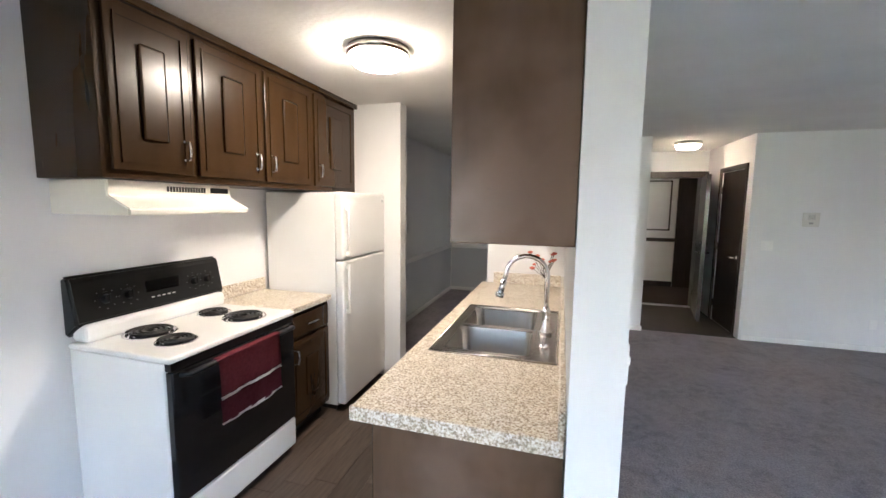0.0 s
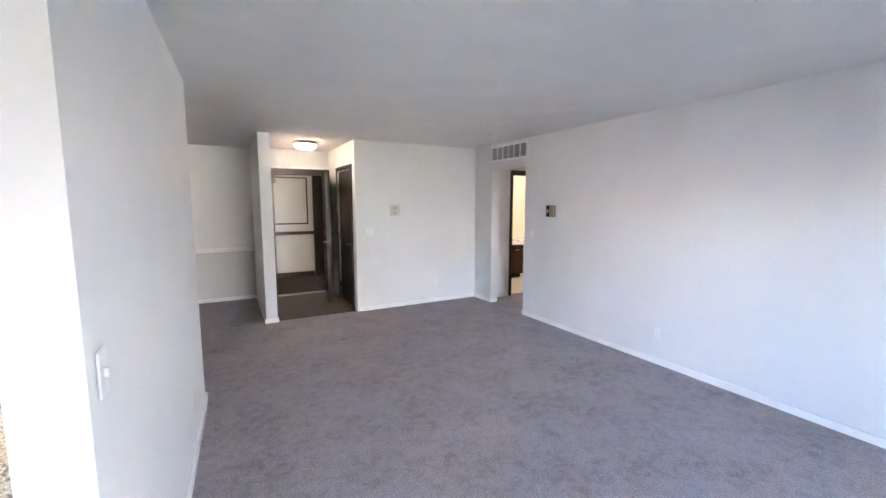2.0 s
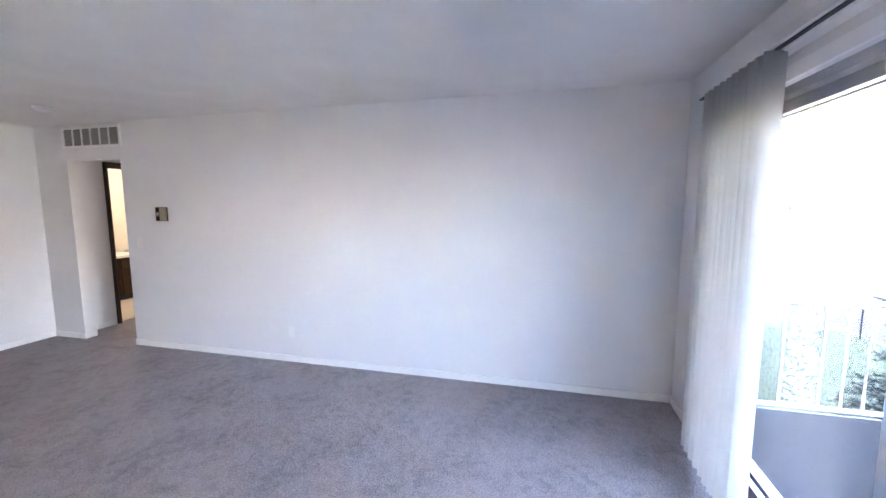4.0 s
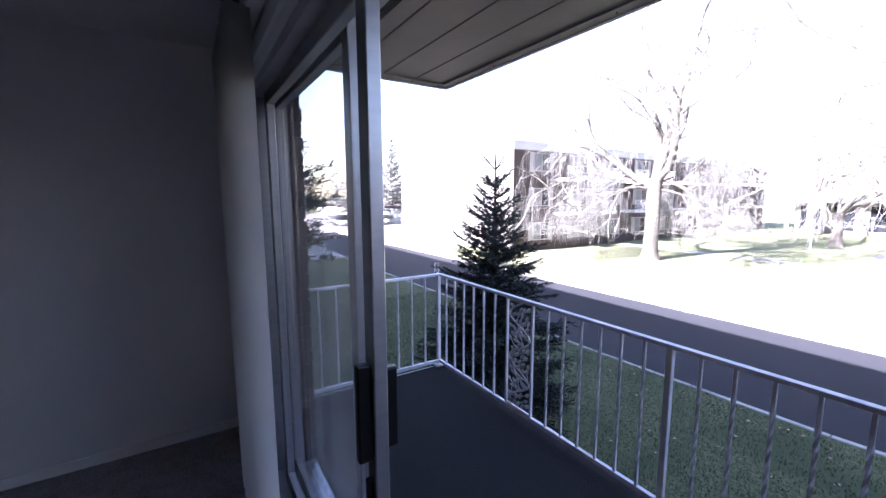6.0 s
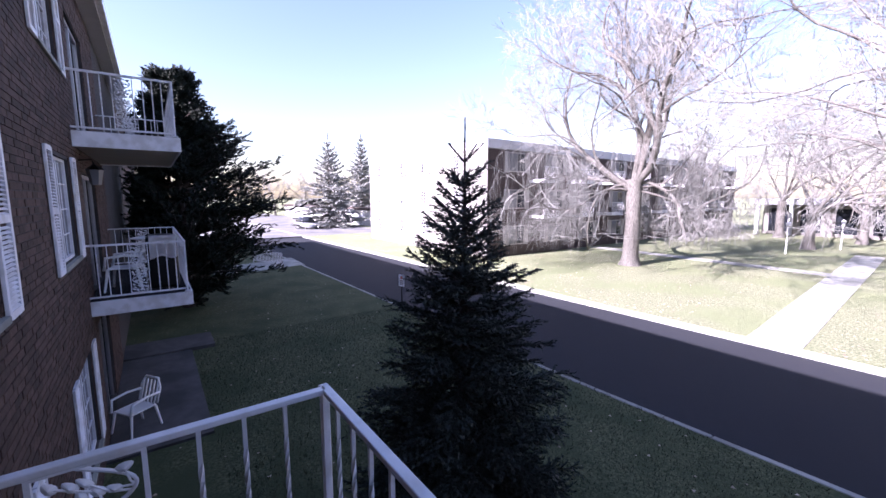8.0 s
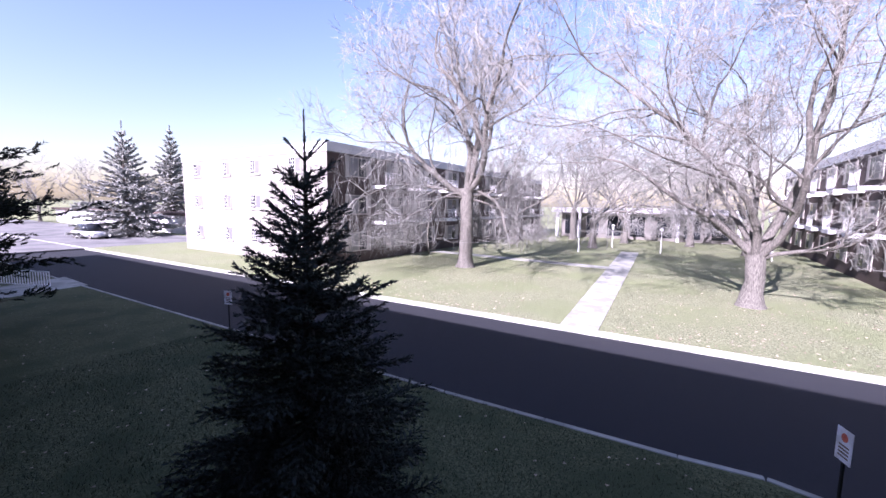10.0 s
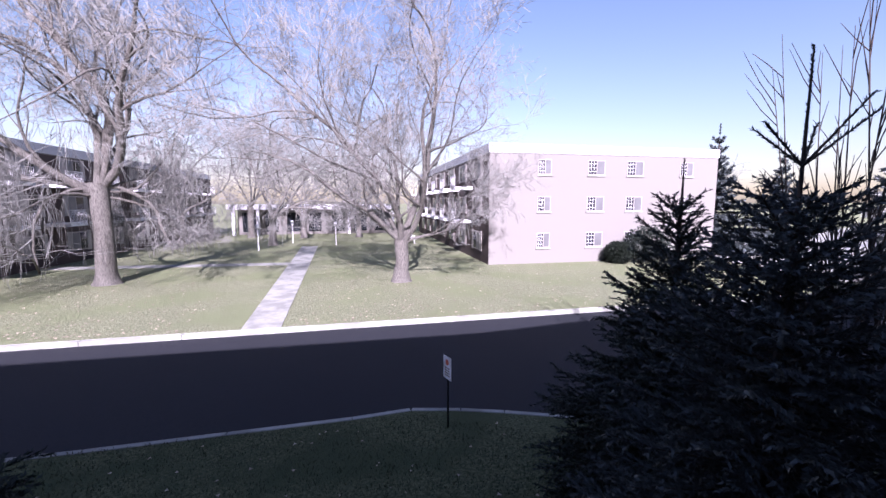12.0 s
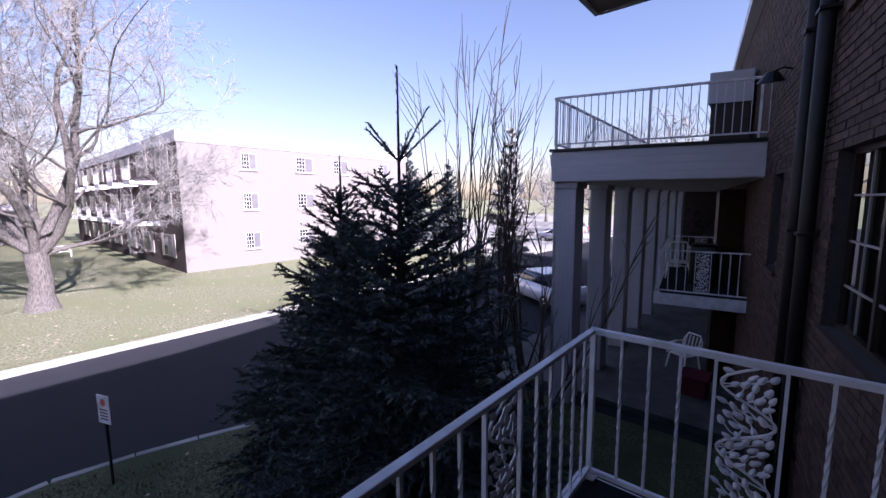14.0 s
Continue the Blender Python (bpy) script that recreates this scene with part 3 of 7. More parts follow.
p = Vector(on_guard(1.66, 1.11))
part("clock_display", box(p.x - .004, 1.57, 1.075, p.x + .003, 1.76, 1.15), M_BLACK, bg)
b = bmesh.new()
for k in range(5):
    q = Vector(on_guard(1.6 + k * .03, 1.06))
    bx(b, q.x, q.y - .008, q.z - .003, q.x + .0015, q.y + .008, q.z + .003)
part("button_marks", b, M_PLASTIC, bg)
for cx, cy, r in ((SX0 + .43, 1.42, .078), (SX0 + .20, 1.47, .104), (SX0 + .20, 1.86, .078), (SX0 + .43, 1.85, .104)):
    b = lathe(bmesh.new(), [(r + .014, .9155), (r + .012, .919), (r, .917), (r * .3, .9165)], cx, cy, 36)
    bo = part("drip_bowl", b, M_CHROME, stove, "chrome drip bowl", True)
    pts = []
    n = 120
    for k in range(n):
        u = k / (n - 1)
        rr = r * (.18 + .80 * u)
        a = u * 2 * math.pi * 3.6
        pts.append((cx + rr * math.cos(a), cy + rr * math.sin(a), .926))
    part("coil", tube(bmesh.new(), pts, .0065, 6), M_COIL, bo, "black spiral heating coil", True)
od = part("oven_door", box(SX1 - .03, Y0 + .008, .235, SX1 + .008, Y1 - .008, .845, .006, 2), M_BLACK, stove, "glossy black oven door")
part("vent_strip", box(SX1 - .03, Y0 + .008, .85, SX1 + .004, Y1 - .008, .884), M_BLACKPL, stove)
HX = SX1 + .045
b = tube(bmesh.new(), [(SX1, Y0 + .05, .825), (HX, Y0 + .06, .83), (HX, Y1 - .06, .83), (SX1, Y1 - .05, .825)], .013, 10)
part("handle", b, M_BLACKPL, od, "black door handle", True)
part("drawer", box(SX1 - .03, Y0 + .008, .05, SX1 + .008, Y1 - .008, .225, .012, 3), M_ENAMEL, stove, "white storage drawer")


def cloth(y0, y1, z0, z1, x, mat, parent, name, seed):
    rr = random.Random(seed)
    b = bmesh.new()
    nx, nz = 22, 14
    grid = []
    for j in range(nz + 1):
        row = []
        for i in range(nx + 1):
            u, v = i / nx, j / nz
            z = z1 + (z0 - z1) * v
            off = .004 * math.sin(u * 11 + .8) * (.3 + v) + .003 * math.sin(u * 23 + v * 3)
            row.append(b.verts.new((x + off, y0 + (y1 - y0) * u + .006 * v, z - (.010 * math.sin(u * 3) * v if z0 < .53 else 0))))
        grid.append(row)
    for j in range(nz):
        for i in range(nx):
            b.faces.new((grid[j][i], grid[j + 1][i], grid[j + 1][i + 1], grid[j][i + 1]))
    bmesh.ops.solidify(b, geom=b.faces[:], thickness=.005)
    return part(name, b, mat, parent, "", True)


tw = thing("dish_towel", (HX, 1.7, .80), "burgundy dish towel with a white stripe over the oven handle", "towel")
TY0, TY1 = 1.43, 1.86
cloth(TY0, TY1, .655, .845, HX + .018, M_TOWEL, tw, "upper_cloth", 1)
cloth(TY0, TY1, .641, .658, HX + .020, M_TOWELWH, tw, "white_stripe", 1)
cloth(TY0, TY1, .525, .643, HX + .018, M_TOWELDK, tw, "lower_cloth", 1)
cloth(TY0, TY1, .519, .528, HX + .020, M_TOWELWH, tw, "hem", 1)
b = bmesh.new()
bx(b, HX - .014, TY0, .831, HX + .022, TY1, .849, .006, 2)
part("fold", b, M_TOWEL, tw)

# base cabinet beside the stove
bc = thing("base_cabinet", (-1.85, 2.3, 0), "dark brown base cabinet between stove and refrigerator", "cabinet")
BX = -1.63
part("body", box(WX + .002, 2.072, .10, BX, 2.53, .868), M_WOODDK, bc)
part("toe_kick", box(WX + .002, 2.072, 0, BX - .07, 2.53, .10), M_BLACKPL, bc)
dr = part("drawer", box(BX, 2.09, .70, BX + .018, 2.515, .85, .005, 2), M_WOODDK, bc)
b = tube(bmesh.new(), [(BX + .018, 2.25, .775), (BX + .045, 2.26, .775), (BX + .045, 2.345, .775), (BX + .018, 2.355, .775)], .005, 8)
part("handle", b, M_CHROME, dr, "chrome bow handle", True)
raised_door(BX, 2.09, 2.515, .13, .68, bc, "door", 2.13, .58)
ct = thing("countertop", (-1.9, 2.3, .87), "speckled beige laminate countertop beside the stove", "countertop")
part("slab", box(WX + .002, 2.07, .872, BX + .03, 2.545, .912, .006, 2), M_GRANITE, ct)
part("backsplash", box(WX + .002, 2.07, .913, WX + .022, 2.545, 1.005, .004, 1), M_GRANITE, ct)

# refrigerator
fr = thing("refrigerator", (-1.85, 2.9, 0), "white two-door refrigerator with the freezer on top", "refrigerator")
F0, F1, FX = 2.555, 3.27, -1.575
part("body", box(WX + .03, F0 + .01, .04, FX, F1 - .005, 1.655, .008, 2), M_FRIDGE, fr)
part("base_grille", box(WX + .10, F0 + .03, 0, FX - .02, F1 - .02, .04), M_BLACKPL, fr)
fd = part("freezer_door", box(FX + .004, F0, 1.165, FX + .07, F1, 1.66, .014, 3), M_FRIDGE, fr)
rd = part("fridge_door", box(FX + .004, F0, .06, FX + .07, F1, 1.155, .014, 3), M_FRIDGE, fr)
for par, z0, z1 in ((fd, 1.19, 1.56), (rd, .76, 1.13)):
    b = box(FX + .085, F0 + .035, z0, FX + .105, F0 + .06, z1, .008, 2)
    bx(b, FX + .07, F0 + .035, z0, FX + .09, F0 + .06, z0 + .035, .004, 1)
    bx(b, FX + .07, F0 + .035, z1 - .035, FX + .09, F0 + .06, z1, .004, 1)
    part("handle", b, M_FRIDGE, par, "white plastic door handle")
part("hinge_cap", box(FX + .02, F1 - .06, 1.661, FX + .06, F1 - .01, 1.672, .004, 1), M_FRIDGE, fr)
b = rod(bmesh.new(), (FX + .071, F1 - .06, 1.60), (FX + .074, F1 - .06, 1.60), .012, None, 16)
part("badge", b, M_CHROME, fr)

# sink side
CX0, CX1, CY0, CY1 = -.64, .035, 1.12, 3.415
sc = thing("sink_cabinet", (-.3, 2.2, 0), "dark brown sink base cabinet with a plain end panel", "cabinet")
part("end_box", box(-.575, CY0 + .03, .10, .036, CY0 + .5, .868), M_PANELDK, sc)
part("sink_box", box(-.574, CY0 + .501, .10, .036, 2.619, .70), M_PANELDK, sc)
part("apron", box(-.575, CY0 + .501, .701, -.557, 2.619, .868), M_PANELDK, sc)
part("corner_box", box(-.575, 2.62, .10, .036, CY1, .868), M_PANELDK, sc)
part("toe_kick", box(-.50, CY0 + .06, 0, .036, CY1, .10), M_BLACKPL, sc)
for ya, yb in ((1.18, 1.62), (1.64, 2.08), (2.10, 2.54), (2.56, 3.0)):
    part("door", box(-.595, ya, .13, -.577, yb, .84, .004, 1), M_WOODDK, sc)
wt = thing("sink_countertop", (-.3, 2.2, .87), "speckled beige laminate countertop around the sink", "countertop")
SKX0, SKX1, SKY0, SKY1 = -.555, .005, 1.69, 2.56
b = bmesh.new()
va, vb = [], []
for z, out in ((.872, va), (.912, vb)):
    out.append([b.verts.new((x, y, z)) for x, y in ((CX0, CY0), (CX1, CY0), (CX1, CY1), (CX0, CY1))])
    out.append([b.verts.new((x, y, z)) for x, y in ((SKX0 + .02, SKY0 + .02), (SKX1 - .02, SKY0 + .02), (SKX1 - .02, SKY1 - .02), (SKX0 + .02, SKY1 - .02))])
for i in range(4):
    j = (i + 1) % 4
    b.faces.new((vb[0][i], vb[0][j], vb[1][j], vb[1][i]))
    b.faces.new((va[0][j], va[0][i], va[1][i], va[1][j]))
    b.faces.new((va[0][i], va[0][j], vb[0][j], vb[0][i]))
    b.faces.new((va[1][j], va[1][i], vb[1][i], vb[1][j]))
part("slab", b, M_GRANITE, wt)
part("nosing", box(CX0 - .004, CY0 - .006, .866, CX1, CY0 + .012, .916, .004, 2), M_GRANITE, wt)
part("backsplash_wall", box(CX1 - .018, CY0 - .004, .9135, CX1 + .003, CY1 - .02, 1.0, .004, 1), M_GRANITE, wt)
part("backsplash_end", box(CX0 + .1, CY1 - .02, .9135, CX1 - .019, CY1, 1.005, .004, 1), M_GRANITE, wt)
sk = thing("sink", (-.27, 2.12, .91), "double-bowl stainless steel kitchen sink", "sink")


def bowl(x0, x1, y0, y1, zt, depth, inset=.03):
    b = bmesh.new()

    def ring(x0, x1, y0, y1, z, r):
        out = []
        for cx, cy, a0 in ((x1 - r, y1 - r, 0), (x0 + r, y1 - r, 90), (x0 + r, y0 + r, 180), (x1 - r, y0 + r, 270)):
            for k in range(6):
                a = radians(a0 + k * 18)
                out.append(b.verts.new((cx + r * math.cos(a), cy + r * math.sin(a), z)))
        return out
    rings = [ring(x0, x1, y0, y1, zt, .07), ring(x0 + .008, x1 - .008, y0 + .008, y1 - .008, zt - .012, .065), ring(x0 + inset * .6, x1 - inset * .6, y0 + inset * .6, y1 - inset * .6, zt - depth + .03, .06),
             ring(x0 + inset + .02, x1 - inset - .02, y0 + inset + .02, y1 - inset - .02, zt - depth, .05)]
    for u, v in zip(rings, rings[1:]):
        n = len(u)
        for k in range(n):
            b.faces.new((u[k], v[k], v[(k + 1) % n], u[(k + 1) % n]))
    cx, cy = (x0 + x1) / 2, (y0 + y1) / 2
    rings.append(ring(cx - .09, cx + .09, cy - .09, cy + .09, zt - depth - .003, .05))
    u, v = rings[-2], rings[-1]
    for k in range(len(u)):
        b.faces.new((u[k], v[k], v[(k + 1) % len(u)], u[(k + 1) % len(u)]))
    b.faces.new(rings[-1])
    bmesh.ops.recalc_face_normals(b, faces=b.faces)
    if list(b.faces)[-1].normal.z < 0:
        bmesh.ops.reverse_faces(b, faces=list(b.faces))
    return b


zt = .9165
b = bmesh.new()
ym = (SKY0 + SKY1) / 2
bl = [(SKX0 + .045, SKX1 - .115, SKY0 + .045, ym - .014), (SKX0 + .045, SKX1 - .115, ym + .014, SKY1 - .045)]
for q in ((SKX0, SKX0 + .05, SKY0, SKY1), (SKX1 - .12, SKX1, SKY0, SKY1), (SKX0 + .05, SKX1 - .12, SKY0, SKY0 + .05), (SKX0 + .05, SKX1 - .12, SKY1 - .05, SKY1), (SKX0 + .05, SKX1 - .12, ym - .018, ym + .018)):
    bx(b, q[0], q[2], .9125, q[1], q[3], zt)
rim = part("rim", b, M_STEEL, sk)
b = tube(bmesh.new(), [(SKX0, SKY0, zt - .001), (SKX1, SKY0, zt - .001), (SKX1, SKY1, zt - .001), (SKX0, SKY1, zt - .001), (SKX0, SKY0, zt - .001)], .006, 6)
part("rolled_edge", b, M_STEEL, sk, "", True)
for q in bl:
    bo = part("bowl", bowl(q[0] - .012, q[1] + .012, q[2] - .012, q[3] + .012, zt + .001, .17), M_STEEL, sk, "", True)
    cx, cy = (q[0] + q[1]) / 2, (q[2] + q[3]) / 2
    part("drain", lathe(bmesh.new(), [(.045, zt - .168), (.042, zt - .163), (.03, zt - .166), (.01, zt - .164)], cx, cy, 24), M_CHROME, bo, "", True)
fa = thing("faucet", (-.045, 2.12, .917), "tall chrome gooseneck kitchen faucet", "faucet")
fx, fy = -.055, 2.10
part("base", lathe(bmesh.new(), [(.034, .917), (.033, .930), (.022, .945), (.020, 1.03), (.022, 1.04), (.016, 1.055)], fx, fy, 24), M_CHROME, fa, "", True)
pts = [(fx, fy, 1.05), (fx, fy, 1.20)]
for k in range(0, 13):
    a = math.pi * k / 12 * 0.95
    pts.append((fx - .105 + .105 * math.cos(a), fy - .02 * k / 12, 1.22 + .10 * math.sin(a)))
pts.append((fx - .222, fy - .025, 1.17))
part("spout", tube(bmesh.new(), pts, .0125, 12), M_CHROME, fa, "", True)
part("spray_head", rod(rod(bmesh.new(), (fx - .218, fy - .024, 1.19), (fx - .238, fy - .028, 1.12), .015, .017, 14), (fx - .238, fy - .028, 1.12), (fx - .243, fy - .029, 1.10), .024, .022, 14), M_CHROME, fa, "", True)
part("lever", tube(bmesh.new(), [(fx, fy - .02, 1.0), (fx + .005, fy - .055, 1.005), (fx + .01, fy - .10, 1.03)], .008, 8), M_CHROME, fa, "", True)
part("soap_cap", lathe(bmesh.new(), [(.022, .917), (.021, .928), (.008, .932)], fx, fy - .22, 20), M_CHROME, fa, "", True)
# red sprig in a glass jar
M_RED = material("red_petal", (0.42, 0.06, 0.035), 0.6, second=(0.55, 0.14, 0.08), scale=30, vary=0.3)
jar = thing("flower_jar", (-.10, 3.1, .912), "small glass jar with red dried flowers on the counter", "flowers")
part("jar", lathe(bmesh.new(), [(.032, .913), (.036, .92), (.036, 1.0), (.024, 1.02), (.026, 1.03)], -.10, 3.1, 20), M_GLASS, jar, "", True)
rr = random.Random(4)
b = bmesh.new()
for k in range(11):
    c = bmesh.new()
    e = Vector((-.10 + rr.uniform(-.13, .08), 3.1 + rr.uniform(-.08, .08), 1.10 + rr.uniform(-.02, .14)))
    tube(b, [(-.10, 3.1, .92), (-.10, 3.1, 1.03), e], .0025, 5)
    bmesh.ops.create_icosphere(c, subdivisions=1, radius=rr.uniform(.012, .02), matrix=Matrix.Translation(e) @ Matrix.Diagonal((1.2, 1, .7, 1)))
    part("bloom", c, M_RED, jar)
part("sprig", b, M_TWIGDK, jar)
# wall cabinet over the sink
uc = thing("sink_wall_cabinet", (-.13, 2.2, 1.47), "dark brown wall cabinet with scuffed plain end panel over the sink", "cabinet")
part("end_panel", box(-.305, 1.105, 1.47, .038, 1.125, H - .002, .002, 1), M_PANELDK, uc, "scuffed brown end panel")
part("body", box(-.29, 1.126, 1.475, .038, 3.415, H - .002), M_WOODDK, uc)
for ya, yb in ((1.14, 1.69), (1.70, 2.26), (2.27, 2.83), (2.84, 3.40)):
    part("door", box(-.309, ya, 1.49, -.291, yb, H - .04, .004, 1), M_WOODDK, uc)
rr = random.Random(8)
M_SCRATCH = material("scuff_marks", (0.17, 0.115, 0.085), 0.6, second=(0.12, 0.075, 0.05), scale=40)
for xx, zz in ((-.20, 1.62), (-.18, 1.61), (-.15, 1.615), (-.22, 1.51), (-.17, 1.505), (-.13, 1.507), (-.09, 1.6)):
    w = rr.uniform(.008, .02)
    part("scuff", box(xx, 1.1038, zz, xx + w, 1.105, zz + rr.uniform(.002, .005)), M_SCRATCH, uc)


def ceiling_lamp(x, y, r, watts, color):
    la = thing("ceiling_light", (x, y, H), "round frosted flush ceiling light with a metal ring, lit", "ceiling light", "ceiling lights")
    part("ring", lathe(bmesh.new(), [(r + .012, H - .002), (r + .014, H - .03), (r + .006, H - .042), (r - .01, H - .04), (r - .01, H - .002)], x, y, 40), M_STEEL, la, "", True)
    part("shade", lathe(bmesh.new(), [(r, H - .035), (r * .98, H - .06), (r * .85, H - .085), (r * .5, H - .10), (r * .05, H - .104)], x, y, 40), glowing("lit_shade", color, watts), la, "glowing frosted glass shade", True)
    return la


ceiling_lamp(-1.03, 2.16, .165, 1.3, (1.0, .85, .64))
ceiling_lamp(1.56, 6.1, .15, .44, (1.0, .78, .52))
ceiling_lamp(5.7, 6.2, .15, .75, (1.0, .82, .58))
# Corridor light is out of view, added to light the wall outside the door.
ceiling_lamp(1.7, 8.0, .15, .14, (1.0, .82, .6))


# ---- entry and living room ----
def plate(name, label, c, n, w, h, kind):
    """A wall plate centred at c, facing along n ('x-','y-','x+','y+')."""
    t = thing(name, c, label, kind)
    X, Y, Z = c

    def slab(u0, v0, u1, v1, d0, d1, bev=0.0):
        s = 1 if n[1] == "+" else -1
        if n[0] == "x":
            a = sorted((X + s * d0, X + s * d1))
            return box(a[0], Y + u0, Z + v0, a[1], Y + u1, Z + v1, bev, 2)
        a = sorted((Y + s * d0, Y + s * d1))
        return box(X + u0, a[0], Z + v0, X + u1, a[1], Z + v1, bev, 2)
    part("cover", slab(-w / 2, -h / 2, w / 2, h / 2, .0005, .007, .002), M_PLASTIC, t)
    if kind == "switch":
        k = max(1, round(w / .07))
        for i in range(k):
            u = (i - (k - 1) / 2) * .046
            part("toggle", slab(u - .006, -.012, u + .006, .012, .006, .016, .002), M_PLASTIC, t)
    else:
        for v in (-.022, .022):
            part("socket", slab(-.016, v - .013, .016, v + .013, .0065, .009, .002), M_PLASTIC, t)
    return t


plate("light_switch", "white double light switch on the grey wall", (2.31, NY, 1.15), "y-", .12, .115, "switch")
plate("light_switch", "white light switch on the long grey wall", (EX, 4.11, 1.15), "x-", .07, .115, "switch")
plate("light_switch", "white light switch on the kitchen wall", (.186, 1.185, 1.15), "x+", .07, .115, "switch")
plate("light_switch", "white light switch on the wall end", (.885, NY + .35, .82), "x-", .07, .115, "switch")
plate("wall_outlet", "white outlet low on the grey wall", (3.38, NY, .31), "y-", .07, .115, "outlet")
plate("wall_outlet", "white outlet low on the long wall", (EX, 2.27, .31), "x-", .07, .115, "outlet")
plate("wall_outlet", "white outlet beside the balcony door", (3.87, SY, .34), "y+", .07, .115, "outlet")
plate("wall_outlet", "white outlet low on the kitchen wall", (.246, 2.8, .33), "x+", .07, .115, "outlet")
ic = thing("door_intercom", (2.70, NY, 1.46), "cream door intercom panel on the grey wall", "intercom")
part("housing", box(2.622, NY - .02, 1.38, 2.778, NY - .001, 1.54, .004, 2), M_CREAM, ic)
b = bmesh.new()
for k in range(5):
    bx(b, 2.665, NY - .022, 1.465 + k * .011, 2.735, NY - .0195, 1.470 + k * .011)
part("speaker_slots", b, M_SLAT, ic)
part("button", box(2.68, NY - .024, 1.41, 2.72, NY - .0195, 1.43, .002, 1), M_SLAT, ic)
tm = thing("thermostat", (EX, 3.77, 1.46), "square beige and brown wall thermostat", "thermostat")
part("base_plate", box(EX - .012, 3.695, 1.39, EX - .001, 3.855, 1.535, .003, 1), M_WOODDK, tm)
part("cover", box(EX - .035, 3.70, 1.395, EX - .012, 3.775, 1.53, .005, 2), M_ALMOND, tm)
part("dial", rod(bmesh.new(), (EX - .012, 3.815, 1.46), (EX - .03, 3.815, 1.46), .026, .022, 20), M_STEEL, tm, "", True)
vt = thing("air_vent", (EX, 4.65, 2.29), "white louvred air return grille above the hall opening", "vent")
part("backing", box(EX - .003, 4.26, 2.20, EX - .0008, 5.05, 2.385), M_DUCT, vt)
b = box(EX - .02, 4.235, 2.18, EX - .003, 5.075, 2.205, .003, 1)
bx(b, EX - .02, 4.235, 2.38, EX - .003, 5.075, 2.405, .003, 1)
bx(b, EX - .02, 4.235, 2.205, EX - .003, 4.26, 2.38)
bx(b, EX - .02, 5.05, 2.205, EX - .003, 5.075, 2.38)
for k in range(1, 6):
    bx(b, EX - .018, 4.26 + k * .13, 2.205, EX - .003, 4.272 + k * .13, 2.38)
part("rim", b, M_TRIM, vt)
for k in range(9):
    z = 2.212 + k * .0185
    b = bx(bmesh.new(), -.007, 4.262, -.001, .007, 5.048, .001, m=Matrix.Translation((EX - .010, 0, z)) @ Matrix.Rotation(radians(40), 4, "Y"))
    part("slat", b, M_SLAT, vt)
sd = thing("smoke_detector", (3.45, 4.25, H), "round white smoke detector on the ceiling", "smoke detector")
part("base", lathe(bmesh.new(), [(.068, H - .001), (.068, H - .018), (.06, H - .02)], 3.45, 4.25, 28), M_PLASTIC, sd, "", True)
part("cap", lathe(bmesh.new(), [(.058, H - .018), (.055, H - .038), (.03, H - .046), (.005, H - .047)], 3.45, 4.25, 28), M_PLASTIC, sd, "", True)


def lever(parent, p, out, along):
    """A chrome lever on a rose: p on the leaf, out the leaf's normal, along the lever."""
    p, out, along = Vector(p), Vector(out), Vector(along)
    b = rod(bmesh.new(), p, p + out * .012, .03, .028, 18)
    rod(b, p + out * .012, p + out * .05, .010, None, 10)
    tube(b, [p + out * .05 - along * .005, p + out * .055 + along * .05, p + out * .05 + along * .12], .009, 8)
    part("lever_handle", b, M_CHROME, parent, "chrome lever handle", True)


# front door frame, open leaf
b = box(1.17, 7.02, 0, 1.205, 7.21, 2.07)
bx(b, 2.015, 7.02, 0, 2.05, 7.21, 2.07)
bx(b, 1.205, 7.02, 2.035, 2.015, 7.21, 2.07)
bx(b, 1.11, 7.035, 0, 1.17, 7.058, 2.13)
bx(b, 2.05, 7.035, 0, 2.11, 7.058, 2.13)
bx(b, 1.17, 7.035, 2.07, 2.05, 7.058, 2.13)
setting("trim_door_frame", b, M_DOORDK, "dark brown front door frame", "door frame")
setting("threshold", box(1.205, 7.06, .001, 2.015, 7.15, .016, .004, 1), M_ALU, "pale metal door threshold", "threshold")
leaf_m = Matrix.Translation((2.012, 7.03, 0)) @ Matrix.Rotation(radians(-101), 4, "Z")
fdoor = thing("front_door", (2.012, 7.03, 0), "open dark brown wooden front door with chrome lever and deadbolt", "door")
b = bx(bmesh.new(), 0, 0, .01, .80, .042, 2.03, .003, 1, m=leaf_m)
dl = part("leaf", b, M_DOORDK, fdoor)
n_out = (leaf_m.to_3x3() @ Vector((0, -1, 0))).normalized()
n_in = -n_out
along = (leaf_m.to_3x3() @ Vector((-1, 0, 0))).normalized()
for nn, off in ((n_out, 0.0), (n_in, .042)):
    lever(dl, leaf_m @ Vector((.73, off, .96)), nn, along)
    q = leaf_m @ Vector((.73, off, 1.09))
    part("deadbolt", rod(bmesh.new(), q, q + nn * .022, .03, .026, 20), M_CHROME, dl, "chrome deadbolt rose", True)
for z in (.25, 1.05, 1.82):
    q = leaf_m @ Vector((0, 0, z))
    part("hinge", rod(bmesh.new(), q - Vector((0, 0, .05)), q + Vector((0, 0, .05)), .008, None, 10), M_STEEL, fdoor)
q = leaf_m @ Vector((.40, 0, 1.50))
